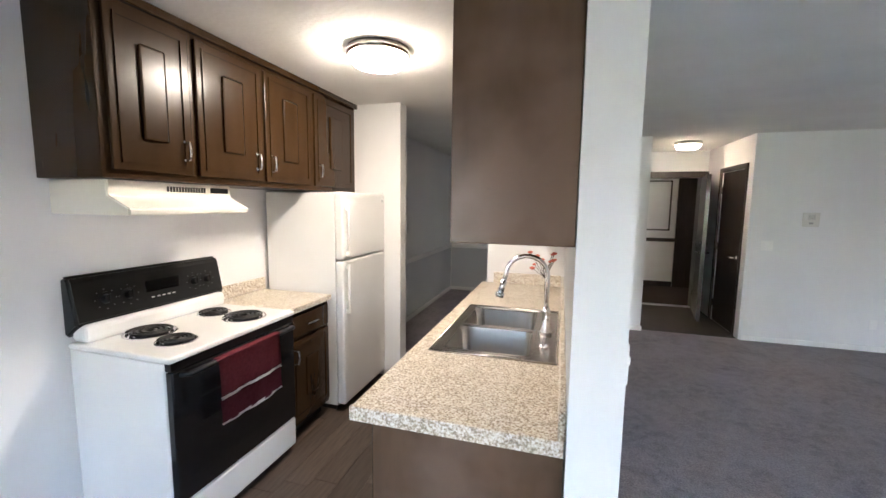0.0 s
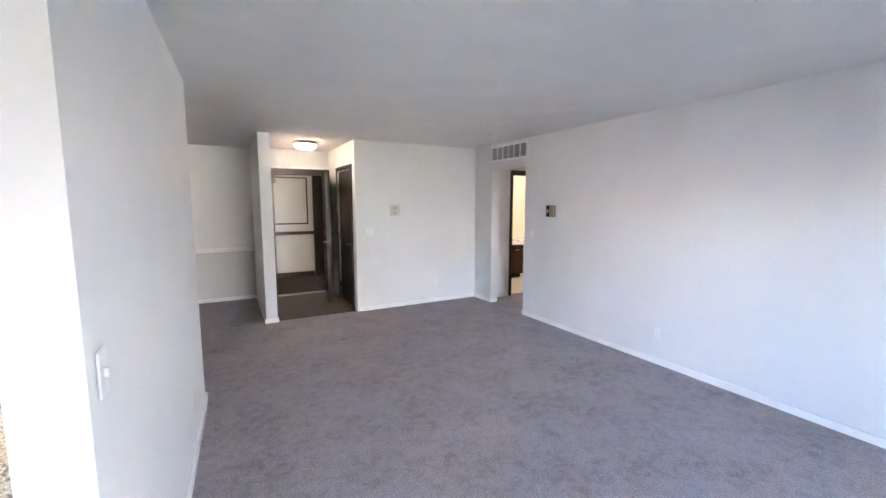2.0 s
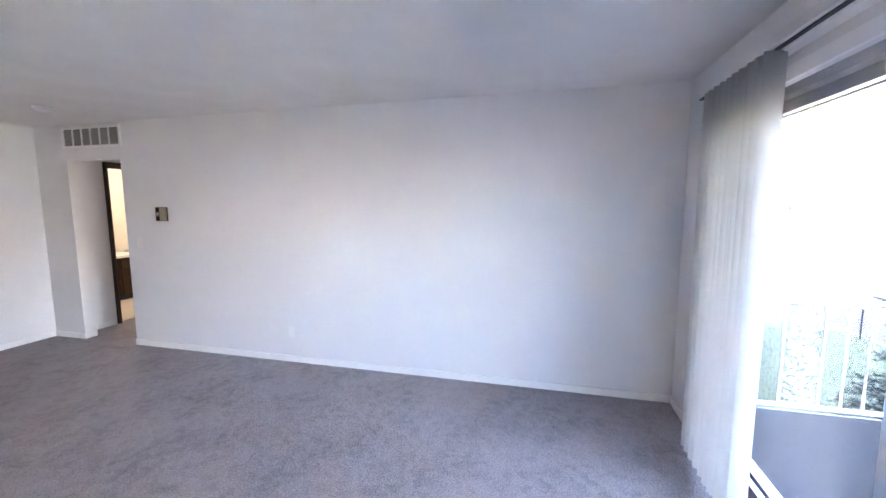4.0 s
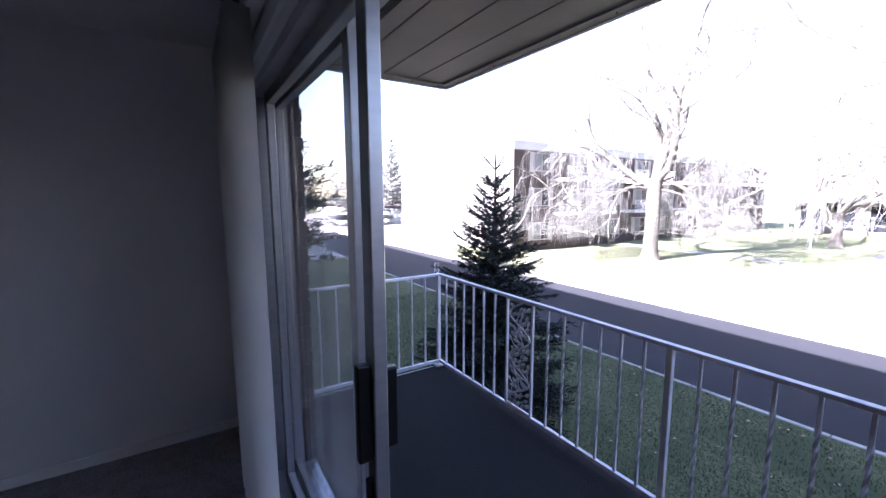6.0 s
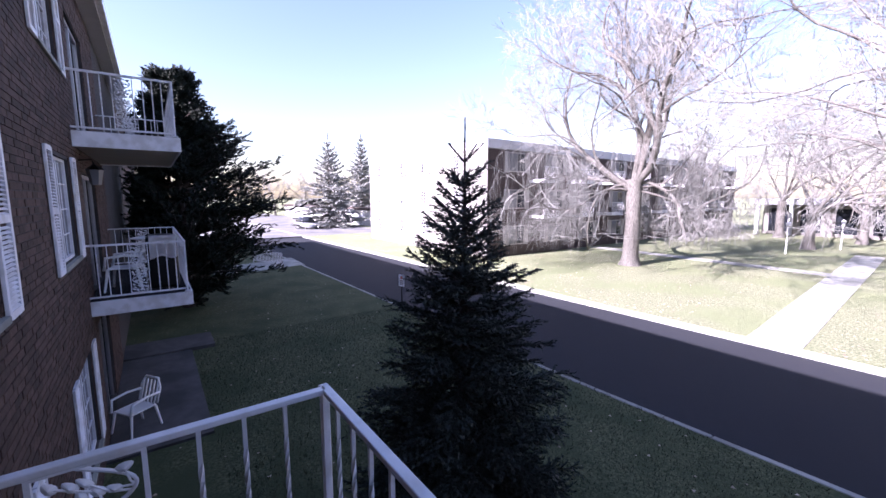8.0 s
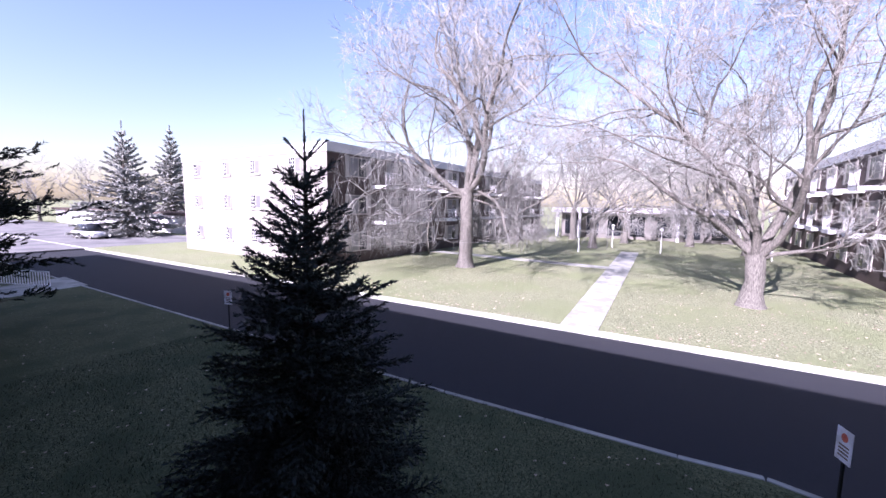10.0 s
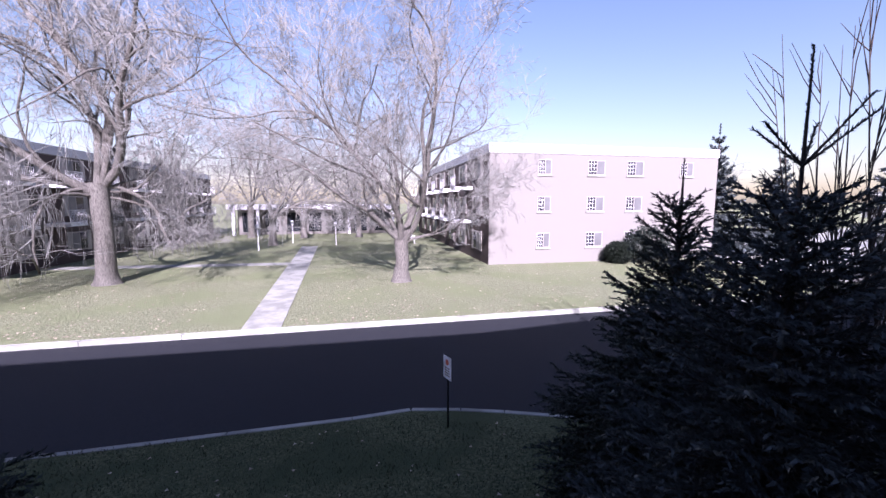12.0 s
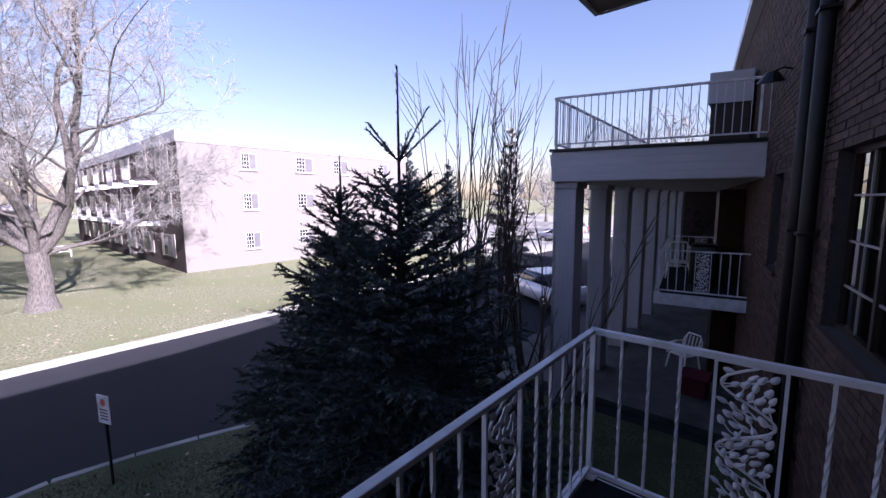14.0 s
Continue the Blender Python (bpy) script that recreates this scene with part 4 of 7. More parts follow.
part("peephole", rod(bmesh.new(), q, q + n_out * .006, .009, None, 12), M_CHROME, dl)

# closet door
b = box(2.09, 5.66, 0, 2.109, 5.72, 2.12)
bx(b, 2.09, 6.46, 0, 2.109, 6.52, 2.12)
bx(b, 2.09, 5.72, 2.06, 2.109, 6.46, 2.12)
setting("trim_closet_frame", b, M_DOORDK, "dark brown closet door trim", "door frame")
cd = thing("closet_door", (2.12, 6.09, 0), "closed dark brown closet door with a chrome lever", "door")
dl = part("leaf", box(2.118, 5.725, .012, 2.158, 6.455, 2.055, .003, 1), M_DOORDK, cd)
lever(dl, (2.118, 5.80, .96), (-1, 0, 0), (0, 1, 0))
for z in (.25, 1.05, 1.82):
    part("hinge", rod(bmesh.new(), (2.112, 6.458, z - .05), (2.112, 6.458, z + .05), .008, None, 10), M_STEEL, cd)

# corridor wall panel
cp = thing("corridor_panelling", (1.6, 8.89, 0), "white corridor wall panel with dark frame and rail", "wall panel")
part("board", box(.6, 8.885, .10, 2.16, 8.899, 2.2), M_TRIM, cp)
b = box(.9, 8.87, 1.12, 2.06, 8.884, 1.145)
bx(b, 2.035, 8.87, 1.145, 2.06, 8.884, 2.10)
bx(b, .9, 8.87, 2.08, 2.035, 8.884, 2.105)
part("moulding", b, M_DOORDK, cp)
part("rail", box(.6, 8.855, .90, 2.169, 8.884, .97, .004, 1), M_DOORDK, cp)
part("post", box(2.17, 8.85, 0, 2.9, 8.899, 2.3), M_DOORDK, cp)
part("skirting", box(.6, 8.87, 0, 2.16, 8.899, .10), M_DOORDK, cp)
part("small_grille", box(1.30, 8.86, 1.97, 1.45, 8.884, 2.07, .003, 1), M_ALMOND, cp)

# bathroom
b = box(4.66, 5.27, 0, 4.70, 5.45, 2.06)
bx(b, 5.44, 5.27, 0, 5.48, 5.45, 2.06)
bx(b, 4.66, 5.27, 2.02, 5.48, 5.298, 2.10)
setting("trim_bath_frame", b, M_DOORDK, "dark brown bathroom door frame", "door frame")
va_ = thing("bathroom_vanity", (5.6, 6.75, 0), "dark brown bathroom vanity with a white top", "vanity")
part("body", box(5.30, 6.50, .09, 5.98, 6.995, .70), M_WOODDK, va_)
part("toe_kick", box(5.32, 6.56, 0, 5.96, 6.995, .09), M_BLACKPL, va_)
part("top", box(5.28, 6.47, .702, 6.0, 6.998, .745, .008, 2), M_ENAMEL, va_, "white vanity top")
for xa, xb in ((5.32, 5.63), (5.65, 5.96)):
    part("door", box(xa, 6.482, .12, xb, 6.499, .50, .004, 1), M_WOODDK, va_)
    d2 = part("drawer", box(xa, 6.482, .52, xb, 6.499, .68, .004, 1), M_WOODDK, va_)
    part("handle", tube(bmesh.new(), [(xa + .1, 6.482, .60), (xa + .11, 6.455, .60), (xa + .2, 6.455, .60), (xa + .21, 6.482, .60)], .005, 8), M_CHROME, d2, "", True)
mi = thing("bathroom_mirror", (5.7, 6.99, 1.4), "narrow brass-framed bathroom mirror over the vanity", "mirror")
part("glass", box(5.60, 6.985, 1.03, 5.86, 6.992, 1.82), M_MIRROR, mi)
b = box(5.575, 6.972, 1.005, 5.885, 6.997, 1.03)
bx(b, 5.575, 6.972, 1.82, 5.885, 6.997, 1.845)
bx(b, 5.575, 6.972, 1.03, 5.60, 6.997, 1.82)
bx(b, 5.86, 6.972, 1.03, 5.885, 6.997, 1.82)
part("rim", b, M_ALMOND, mi)
to = thing("toilet", (6.35, 6.7, 0), "white ceramic toilet beside the vanity", "toilet")
b = bmesh.new()
prof = [(.13, 0), (.12, .12), (.16, .25), (.20, .36), (.21, .39)]
lathe(b, prof, 6.32, 6.45, 28)
for v in b.verts:
    v.co.y = 6.5 + (v.co.y - 6.45) * 1.25
part("bowl", b, M_ENAMEL, to, "", True)
b = lathe(bmesh.new(), [(.21, .392), (.212, .41), (.20, .425), (.02, .43)], 6.32, 6.45, 28)
for v in b.verts:
    v.co.y = 6.5 + (v.co.y - 6.45) * 1.25
part("seat_lid", b, M_ENAMEL, to, "", True)
part("tank", box(6.10, 6.78, .38, 6.54, 6.99, .74, .02, 3), M_ENAMEL, to)
part("tank_lid", box(6.085, 6.765, .742, 6.555, 6.995, .775, .012, 2), M_ENAMEL, to)

# ---- sliding balcony door ----
sl = thing("sliding_door", (2.3, -1.28, 0), "aluminium sliding glass balcony door standing open", "sliding door")
YF, YS = -1.292, -1.234
b = box(DOOR_X0, FY + .08, -.02, DOOR_X0 + .035, SY - .03, DOOR_H)
bx(b, DOOR_X1 - .035, FY + .08, -.02, DOOR_X1, SY - .03, DOOR_H)
bx(b, DOOR_X0 + .035, FY + .08, DOOR_H - .04, DOOR_X1 - .035, SY - .03, DOOR_H)
part("outer_frame", b, M_ALU, sl)
b = box(DOOR_X0 + .035, FY + .02, -.03, DOOR_X1 - .035, SY - .03, .012)
for y in (YF - .012, YF + .012, YS - .012, YS + .012):
    bx(b, DOOR_X0 + .035, y - .003, .012, DOOR_X1 - .035, y + .003, .026)
part("track", b, M_ALU, sl)


def pane_unit(x0, x1, y, name):
    w = .055
    b = box(x0, y - .018, .022, x0 + w, y + .018, DOOR_H - .042, .003, 1)
    bx(b, x1 - w, y - .018, .022, x1, y + .018, DOOR_H - .042, .003, 1)
    bx(b, x0 + w, y - .018, .022, x1 - w, y + .018, .022 + .07, .003, 1)
    bx(b, x0 + w, y - .018, DOOR_H - .042 - w, x1 - w, y + .018, DOOR_H - .042, .003, 1)
    p = part(name, b, M_ALU, sl)
    g = part("glass", sheet_xz(x0 + w, x1 - w, y, .09, DOOR_H - .096), M_GLASS, p, "clear glass pane")
    g.visible_shadow = False
    return p


pane_unit(2.33, DOOR_X1 - .036, YF, "fixed_panel")
mv = pane_unit(2.06, 3.36, YS, "sliding_panel")
b = box(2.073, YS + .019, .90, 2.098, YS + .055, 1.15, .005, 2)
part("pull_handle", b, M_BLACKPL, mv, "black pull handle")
b = box(2.073, YS - .05, .92, 2.098, YS - .019, 1.13, .005, 2)
part("outer_pull", b, M_BLACKPL, mv, "black outer pull")
part("latch", box(2.078, YS + .019, .78, 2.095, YS + .035, .85, .004, 1), M_BLACKPL, mv)
b = box(DOOR_X0 - .06, SY + .001, 0, DOOR_X0, SY + .016, DOOR_H + .06)
bx(b, DOOR_X1, SY + .001, 0, DOOR_X1 + .05, SY + .016, DOOR_H + .06)
bx(b, DOOR_X0, SY + .001, DOOR_H, DOOR_X1, SY + .016, DOOR_H + .06)
setting("trim_sliding_door", b, M_TRIM, "white trim round the balcony door", "trim")
vb_ = thing("vertical_blind", (3.25, SY + .08, 2.2), "stack of white vertical blinds drawn aside", "blinds")
part("head_rail", box(.95, SY + .060, 2.20, 3.66, SY + .11, 2.245, .004, 1), M_BLIND, vb_)
part("rail_groove", box(.96, SY + .075, 2.195, 3.65, SY + .095, 2.2), M_BLACKPL, vb_)
part("valance_board", box(.94, SY + .001, 2.19, 3.68, SY + .059, 2.26, .004, 1), M_TRIM, vb_)
rr = random.Random(3)
for k in range(18):
    x = 2.80 + k * .038
    a = radians((62 if k % 2 else 98) + rr.uniform(-9, 9))
    b = bmesh.new()
    w = .044
    n = 5
    cols = []
    for i in range(n):
        u = -w + 2 * w * i / (n - 1)
        d = .006 * math.cos(u / w * 1.5)
        cols.append([b.verts.new((x + u * math.cos(a) - d * math.sin(a), SY + .085 + u * math.sin(a) + d * math.cos(a), z)) for z in (.03, 2.195)])
    for p, q in zip(cols, cols[1:]):
        b.faces.new((p[0], q[0], q[1], p[1]))
    bmesh.ops.solidify(b, geom=b.faces[:], thickness=.0015)
    part("vane", b, M_BLIND, vb_, "", True)

# ---- own building outside ----
ROOF = 5.55
WING = Matrix.Translation((0, FY, 0)) @ Matrix.Rotation(radians(8.2), 4, "Z")


def wall_cells(x0, x1, z0, z1, holes):
    xs = sorted({x0, x1, *[h[0] for h in holes], *[h[1] for h in holes]})
    zs = sorted({z0, z1, *[h[2] for h in holes], *[h[3] for h in holes]})
    for i in range(len(xs) - 1):
        for j in range(len(zs) - 1):
            cx, cz = (xs[i] + xs[i + 1]) / 2, (zs[j] + zs[j + 1]) / 2
            if not any(h[0] < cx < h[1] and h[2] < cz < h[3] for h in holes):
                yield xs[i], xs[i + 1], zs[j], zs[j + 1]


def facade_backing(name, x0, x1, z0, z1, holes, m, label):
    b = bmesh.new()
    for a in wall_cells(x0, x1, z0, z1, holes):
        bx(b, a[0], .012, a[2], a[1], .16, a[3], m=m)
    return setting(name, b, M_MORTAR, label, "wall")


EAST = Matrix.Translation((0, FY, 0))
EAST_HOLES = [(5.85, 7.05, .72, 2.12), (9.55, 10.95, .72, 2.12), (9.55, 10.95, -2.25, -.75), (9.55, 10.95, 3.42, 4.82), (5.85, 7.05, 3.42, 4.82), (5.85, 7.05, -2.25, -.75),
              (12.2, 14.2, -.12, 2.0), (12.2, 14.2, 2.62, 4.7), (12.2, 14.2, -2.8, -.7)]
OWN_HOLE = (DOOR_X0, DOOR_X1, -.12, DOOR_H)
fe = facade_backing("wall_facade", 0.0, 24.0, G, ROOF, EAST_HOLES + [OWN_HOLE], EAST, "brown brick facade of the apartment house")
WEST_HOLES = [(-2.35, -.80, .45, 1.95), (-5.5, -4.7, .55, 1.9), (-2.35, -.95, 3.1, 4.6)]
fw = facade_backing("wall_facade_wing", -26.0, 0.0, G, ROOF, WEST_HOLES, WING, "brown brick facade of the angled wing")
# Roof and walls run unseen past x = 24, added to shade the road.
b = bmesh.new()
prism(b, [(-26, -5.2), (0, FY - .3), (46.2, FY - .3), (46.2, 12), (-26, 12)], ROOF + .01, ROOF + .28)
setting("roof", b, M_SIDING, "flat roof with white fascia", "roof")
setting("wall_house_north", box(-26, 11.7, G, 46, 12, ROOF), M_FARBRICK, "rear wall of the apartment house", "wall")
setting("wall_house_east", box(45.8, FY + .2, G, 46, 11.7, ROOF), M_FARBRICK, "unseen end wall of the added house extension", "wall")
setting("wall_facade_end", box(24.0, FY, G, 46, FY + .2, ROOF), M_BRICK, "unseen brick extension of the house, added to shade the road", "wall")
gt = thing("roof_gutter", (12, FY - .6, ROOF), "white metal gutter along the roof edge", "gutter")
b = box(.2, FY - .42, ROOF + .06, 24, FY - .305, ROOF + .18, .01, 1)
part("trough", b, M_WHITEMETAL, gt)

# bricks of the facade
BW, BH, JT = .203, .064, .011


def brick_rows(x0, x1, z0, z1, holes, m, rnd, near, parent, shared):
    verts, faces, count = [], [], 0
    z = z0
    row = 0
    while z < z1 - BH:
        off = (row % 2) * (BW + JT) / 2
        x = x0 - off
        while x < x1:
            a, c = max(x, x0), min(x + BW, x1)
            pieces = [(a, c)]
            for h in holes:
                if z + BH > h[2] and z < h[3]:
                    nxt = []
                    for p, q in pieces:
                        if q <= h[0] or p >= h[1]:
                            nxt.append((p, q))
                        else:
                            if p < h[0]:
                                nxt.append((p, h[0]))
                            if q > h[1]:
                                nxt.append((h[1], q))
                    pieces = nxt
            for p, q in pieces:
                if q - p < .03:
                    continue
                d = rnd.uniform(-.003, .003)
                full = abs(q - p - BW) < .001
                cx, cz = (p + q) / 2, z + BH / 2
                if full and near is not None and near[0] < cx < near[1] and near[2] < cz < near[3] and count < 300:
                    o = new("brick", shared)
                    o.parent = parent
                    o.matrix_local = m @ Matrix.Translation((p, d, z))
                    count += 1
                    continue
                s = len(verts)
                for yy in (d, .013):
                    verts += [m @ Vector((p, yy, z)), m @ Vector((q, yy, z)), m @ Vector((q, yy, z + BH)), m @ Vector((p, yy, z + BH))]
                faces += [(s, s + 1, s + 2, s + 3), (s, s + 4, s + 5, s + 1), (s + 1, s + 5, s + 6, s + 2), (s + 2, s + 6, s + 7, s + 3), (s + 3, s + 7, s + 4, s)]
            x += BW + JT
        z += BH + JT
        row += 1
    return verts, faces


def brick_mesh():
    b = box(0, 0, 0, BW, .013, BH, .003, 1)
    return mesh_of("brick", b, M_BRICK)


def lay_bricks(x0, x1, z0, z1, holes, m, near, parent, seed):
    v, f = brick_rows(x0, x1, z0, z1, holes, m, random.Random(seed), near, parent, SHARED_BRICK)
    o = raw("brickwork", [tuple(p) for p in v], f, M_BRICK)
    o.parent = parent
    tagged(o, "", "", "", "stuff")


M_MUNTIN = material("aged_muntin", (0.33, 0.30, 0.28), 0.5, second=(0.27, 0.25, 0.23), scale=8)


def sash_window(m, x0, x1, z0, z1, cols, rows, shutters=True, group="house windows", label="white-framed window with muntin bars set in brick", back=0.0, fmat=None, mmat=None, clear=False):
    fmat, mmat = fmat or M_WHITEMETAL, mmat or M_WHITEMETAL
    w = local_thing("window", label, "window", group)
    w.matrix_basis = m @ Matrix.Translation((x0, 0, z0))
    W, Hh = x1 - x0, z1 - z0
    b = box(0, .05 + back, 0, .045, .11 + back, Hh)
    bx(b, W - .045, .05 + back, 0, W, .11 + back, Hh)
    bx(b, .045, .05 + back, Hh - .045, W - .045, .11 + back, Hh)
    bx(b, .045, .05 + back, 0, W - .045, .11 + back, .045)
    bx(b, W / 2 - .025, .05 + back, .045, W / 2 + .025, .11 + back, Hh - .045)
    part("window_frame", b, fmat, w)
    part("window_sill", box(-.04, -.04, -.06, W + .04, .11, -.001, .005, 1), M_CONC if not back else M_BRICK, w)
    if clear:
        # The room's darkness is put into this dimmed glass.
        g = part("pane", sheet_xz(.045, W - .045, .088 + back, .045, Hh - .045), M_DIMGLASS, w, "clear glass pane")
        g.visible_shadow = False
    else:
        part("pane", box(.045, .085 + back, .045, W - .045, .092 + back, Hh - .045), M_DARKGLASS, w)
    for c in range(1, cols):
        x = W * c / cols
        if abs(x - W / 2) > .05:
            part("muntin", box(x - .008, .07 + back, .045, x + .008, .084 + back, Hh - .045), mmat, w)
    for r in range(1, rows):
        z = Hh * r / rows
        part("muntin", box(.045, .068 + back, z - .008, W - .045, .0845 + back, z + .008), mmat, w)
    if shutters:
        for xa in (-.42, W + .04):
            s = bmesh.new()
            for q in ((xa, -.05, xa + .05, Hh + .05), (xa + .33, -.05, xa + .38, Hh + .05)):
                bx(s, q[0], -.035, q[1], q[2], -.006, q[3], .004, 1)
            for zz in (-.05, Hh / 2 - .03, Hh):
                bx(s, xa + .05, -.035, zz, xa + .33, -.006, zz + .06)
            sh = part("shutter", s, M_WHITEMETAL, w, "white louvred shutter")
            s = bmesh.new()
            k = .02
            while k < Hh - .03:
                if abs(k - Hh / 2 + .005) > .04:
                    bx(s, -.0, -.014, -.003, .28, .014, .003, m=Matrix.Translation((xa + .05, -.02, k)) @ Matrix.Rotation(radians(35), 4, "X"))
                k += .036
            part("louvres", s, M_WHITEMETAL, sh)
    return w


for h in EAST_HOLES[:6]:
    sash_window(EAST, *h, 4, 4)
sash_window(WING, *WEST_HOLES[0], 4, 4, False, "house windows", "dark-framed window with thin muntins deep in brick", .045, M_DOORDK, M_MUNTIN, True)
sash_window(WING, *WEST_HOLES[1], 3, 4, False, "house windows", "dark-framed window with thin muntins deep in brick", .045, M_DOORDK, M_MUNTIN)
sash_window(WING, *WEST_HOLES[2], 4, 4, False, "house windows", "dark-framed window with thin muntins deep in brick", .045, M_DOORDK, M_MUNTIN)
for h in EAST_HOLES[6:]:
    g = thing("patio_door", ((h[0] + h[1]) / 2, FY + .08, h[2]), "dark glass balcony door of a neighbouring flat", "sliding door", "neighbour doors")
    b = box(h[0], FY + .06, h[2], h[0] + .06, FY + .12, h[3])
    bx(b, h[1] - .06, FY + .06, h[2], h[1], FY + .12, h[3])
    bx(b, (h[0] + h[1]) / 2 - .04, FY + .06, h[2], (h[0] + h[1]) / 2 + .04, FY + .12, h[3])
    bx(b, h[0] + .06, FY + .06, h[3] - .06, h[1] - .06, FY + .12, h[3])
    part("door_frame", b, M_ALU, g)
    part("glass", box(h[0] + .06, FY + .09, h[2], h[1] - .06, FY + .10, h[3] - .06), M_DARKGLASS, g)

# ---- cast railing pieces, shared by all balconies ----
RH = .93


def scroll_panel_bm(h=.84, w=.28):
    """A cast vine panel in the x-z plane from (0, 0) to (w, h)."""
    b = bmesh.new()
    bx(b, 0, -.010, 0, .014, .010, h)
    bx(b, w - .014, -.010, 0, w, .010, h)
    bx(b, .014, -.008, 0, w - .014, .008, .012)
    bx(b, .014, -.008, h - .012, w - .014, .008, h)
    rnd = random.Random(5)
    amp = w / 2 - .032

    def vine(z):
        return w / 2 + math.sin(z / h * math.pi * 5 + .5) * amp
    tube(b, [(vine(.012 + (h - .024) * i / 70), 0, .012 + (h - .024) * i / 70) for i in range(71)], .0066, 6)

    def leaf(cx, cz, a, L, W):
        """A rounded, cupped leaf."""
        c, s = math.cos(a), math.sin(a)
        ring = []
        for k in range(10):
            t = 2 * math.pi * k / 10
            px, pz = math.cos(t) * L / 2, math.sin(t) * W / 2 * (1 - .25 * math.cos(t))
            ring.append((cx + c * px - s * pz, cz + s * px + c * pz))
        top, bot = b.verts.new((cx, -.015, cz)), b.verts.new((cx, .011, cz))
        vs = [b.verts.new((min(max(x, .008), w - .008), -.001, min(max(z, .008), h - .008))) for x, z in ring]
        for k in range(10):
            b.faces.new((vs[k], vs[(k + 1) % 10], top))
            b.faces.new((vs[(k + 1) % 10], vs[k], bot))
    rows_n, cols_n = 15, 5
    for r in range(rows_n):
        for c in range(cols_n):
            lx = .032 + (w - .064) * (c + .5 + (.25 if r % 2 else -.25) + rnd.uniform(-.2, .2)) / cols_n
            lz = .03 + (h - .06) * (r + .5 + rnd.uniform(-.25, .25)) / rows_n
            gap = lx - vine(lz)
            if abs(gap) < .014:
                continue
            lean_ = math.pi / 2 - math.copysign(.7, gap) + rnd.uniform(-.5, .5)
            leaf(lx, lz, lean_, rnd.uniform(.044, .058), rnd.uniform(.025, .034))
            if c % 2 == 0 and lz > .09:
                za = lz - .07
                tube(b, [(vine(za), 0, za), ((vine(za) + lx) / 2, -.005, lz - .05), (lx, -.004, lz)], .0038, 5)
    bmesh.ops.recalc_face_normals(b, faces=b.faces)
    return b


def baluster_bm(h=.84, r=.0075):
    """A twisted square bar along z."""
    b = bmesh.new()
    n = 22
    rings = []
    for i in range(n + 1):
        z = h * i / n
        u = min(max((z / h - .15) / .7, 0), 1)
        a = u * math.pi * 4 + math.pi / 4
        rings.append([b.verts.new((r * 1.35 * math.cos(a + k * math.pi / 2), r * 1.35 * math.sin(a + k * math.pi / 2), z)) for k in range(4)])
    for p, q in zip(rings, rings[1:]):
        for k in range(4):
            b.faces.new((p[k], p[(k + 1) % 4], q[(k + 1) % 4], q[k]))
    return b


PANEL_MESH = mesh_of("scroll_panel", scroll_panel_bm(), M_WHITEMETAL)
BALUSTER_MESH = mesh_of("baluster", baluster_bm(), M_WHITEMETAL)
SHARED_BRICK = brick_mesh()


def bar_piece(name, me, parent, m):
    o = new(name, me)
    o.parent = parent
    o.matrix_local = m
    return o


def rail_run(rail, m, L, panels, spacing, posts):
    """One straight run of railing from local x 0 to L; panels and posts by their x."""
    z0, z1 = .07, .91
    p = part("top_rail", bx(bmesh.new(), -.02, -.019, z1, L + .02, .019, z1 + .023, .004, 2, m=m), M_WHITEMETAL, rail)
    part("bottom_rail", bx(bmesh.new(), 0, -.012, z0 - .028, L, .012, z0, m=m), M_WHITEMETAL, rail)
    for x in posts:
        part("post", bx(bmesh.new(), x - .016, -.016, 0.0, x + .016, .016, z1, .003, 1, m=m), M_WHITEMETAL, rail)
        part("foot_plate", bx(bmesh.new(), x - .045, -.045, 0.0, x + .045, .045, .018, .005, 1, m=m), M_WHITEMETAL, rail)
    for x in panels:
        bar_piece("scroll_panel", PANEL_MESH, rail, m @ Matrix.Translation((x, 0, z0)))
    stops = sorted([0.0, L] + [q for x in panels for q in (x, x + .28)] + [x for x in posts if .05 < x < L - .05])
    for a, c in zip(stops, stops[1:]):
        if any(abs(a - x) < .001 and abs(c - x - .28) < .001 for x in panels):
            continue
        n = max(1, round((c - a) / spacing))
        for k in range(1, n):
            bar_piece("baluster", BALUSTER_MESH, rail, m @ Matrix.Translation((a + (c - a) * k / n, 0, z0)))


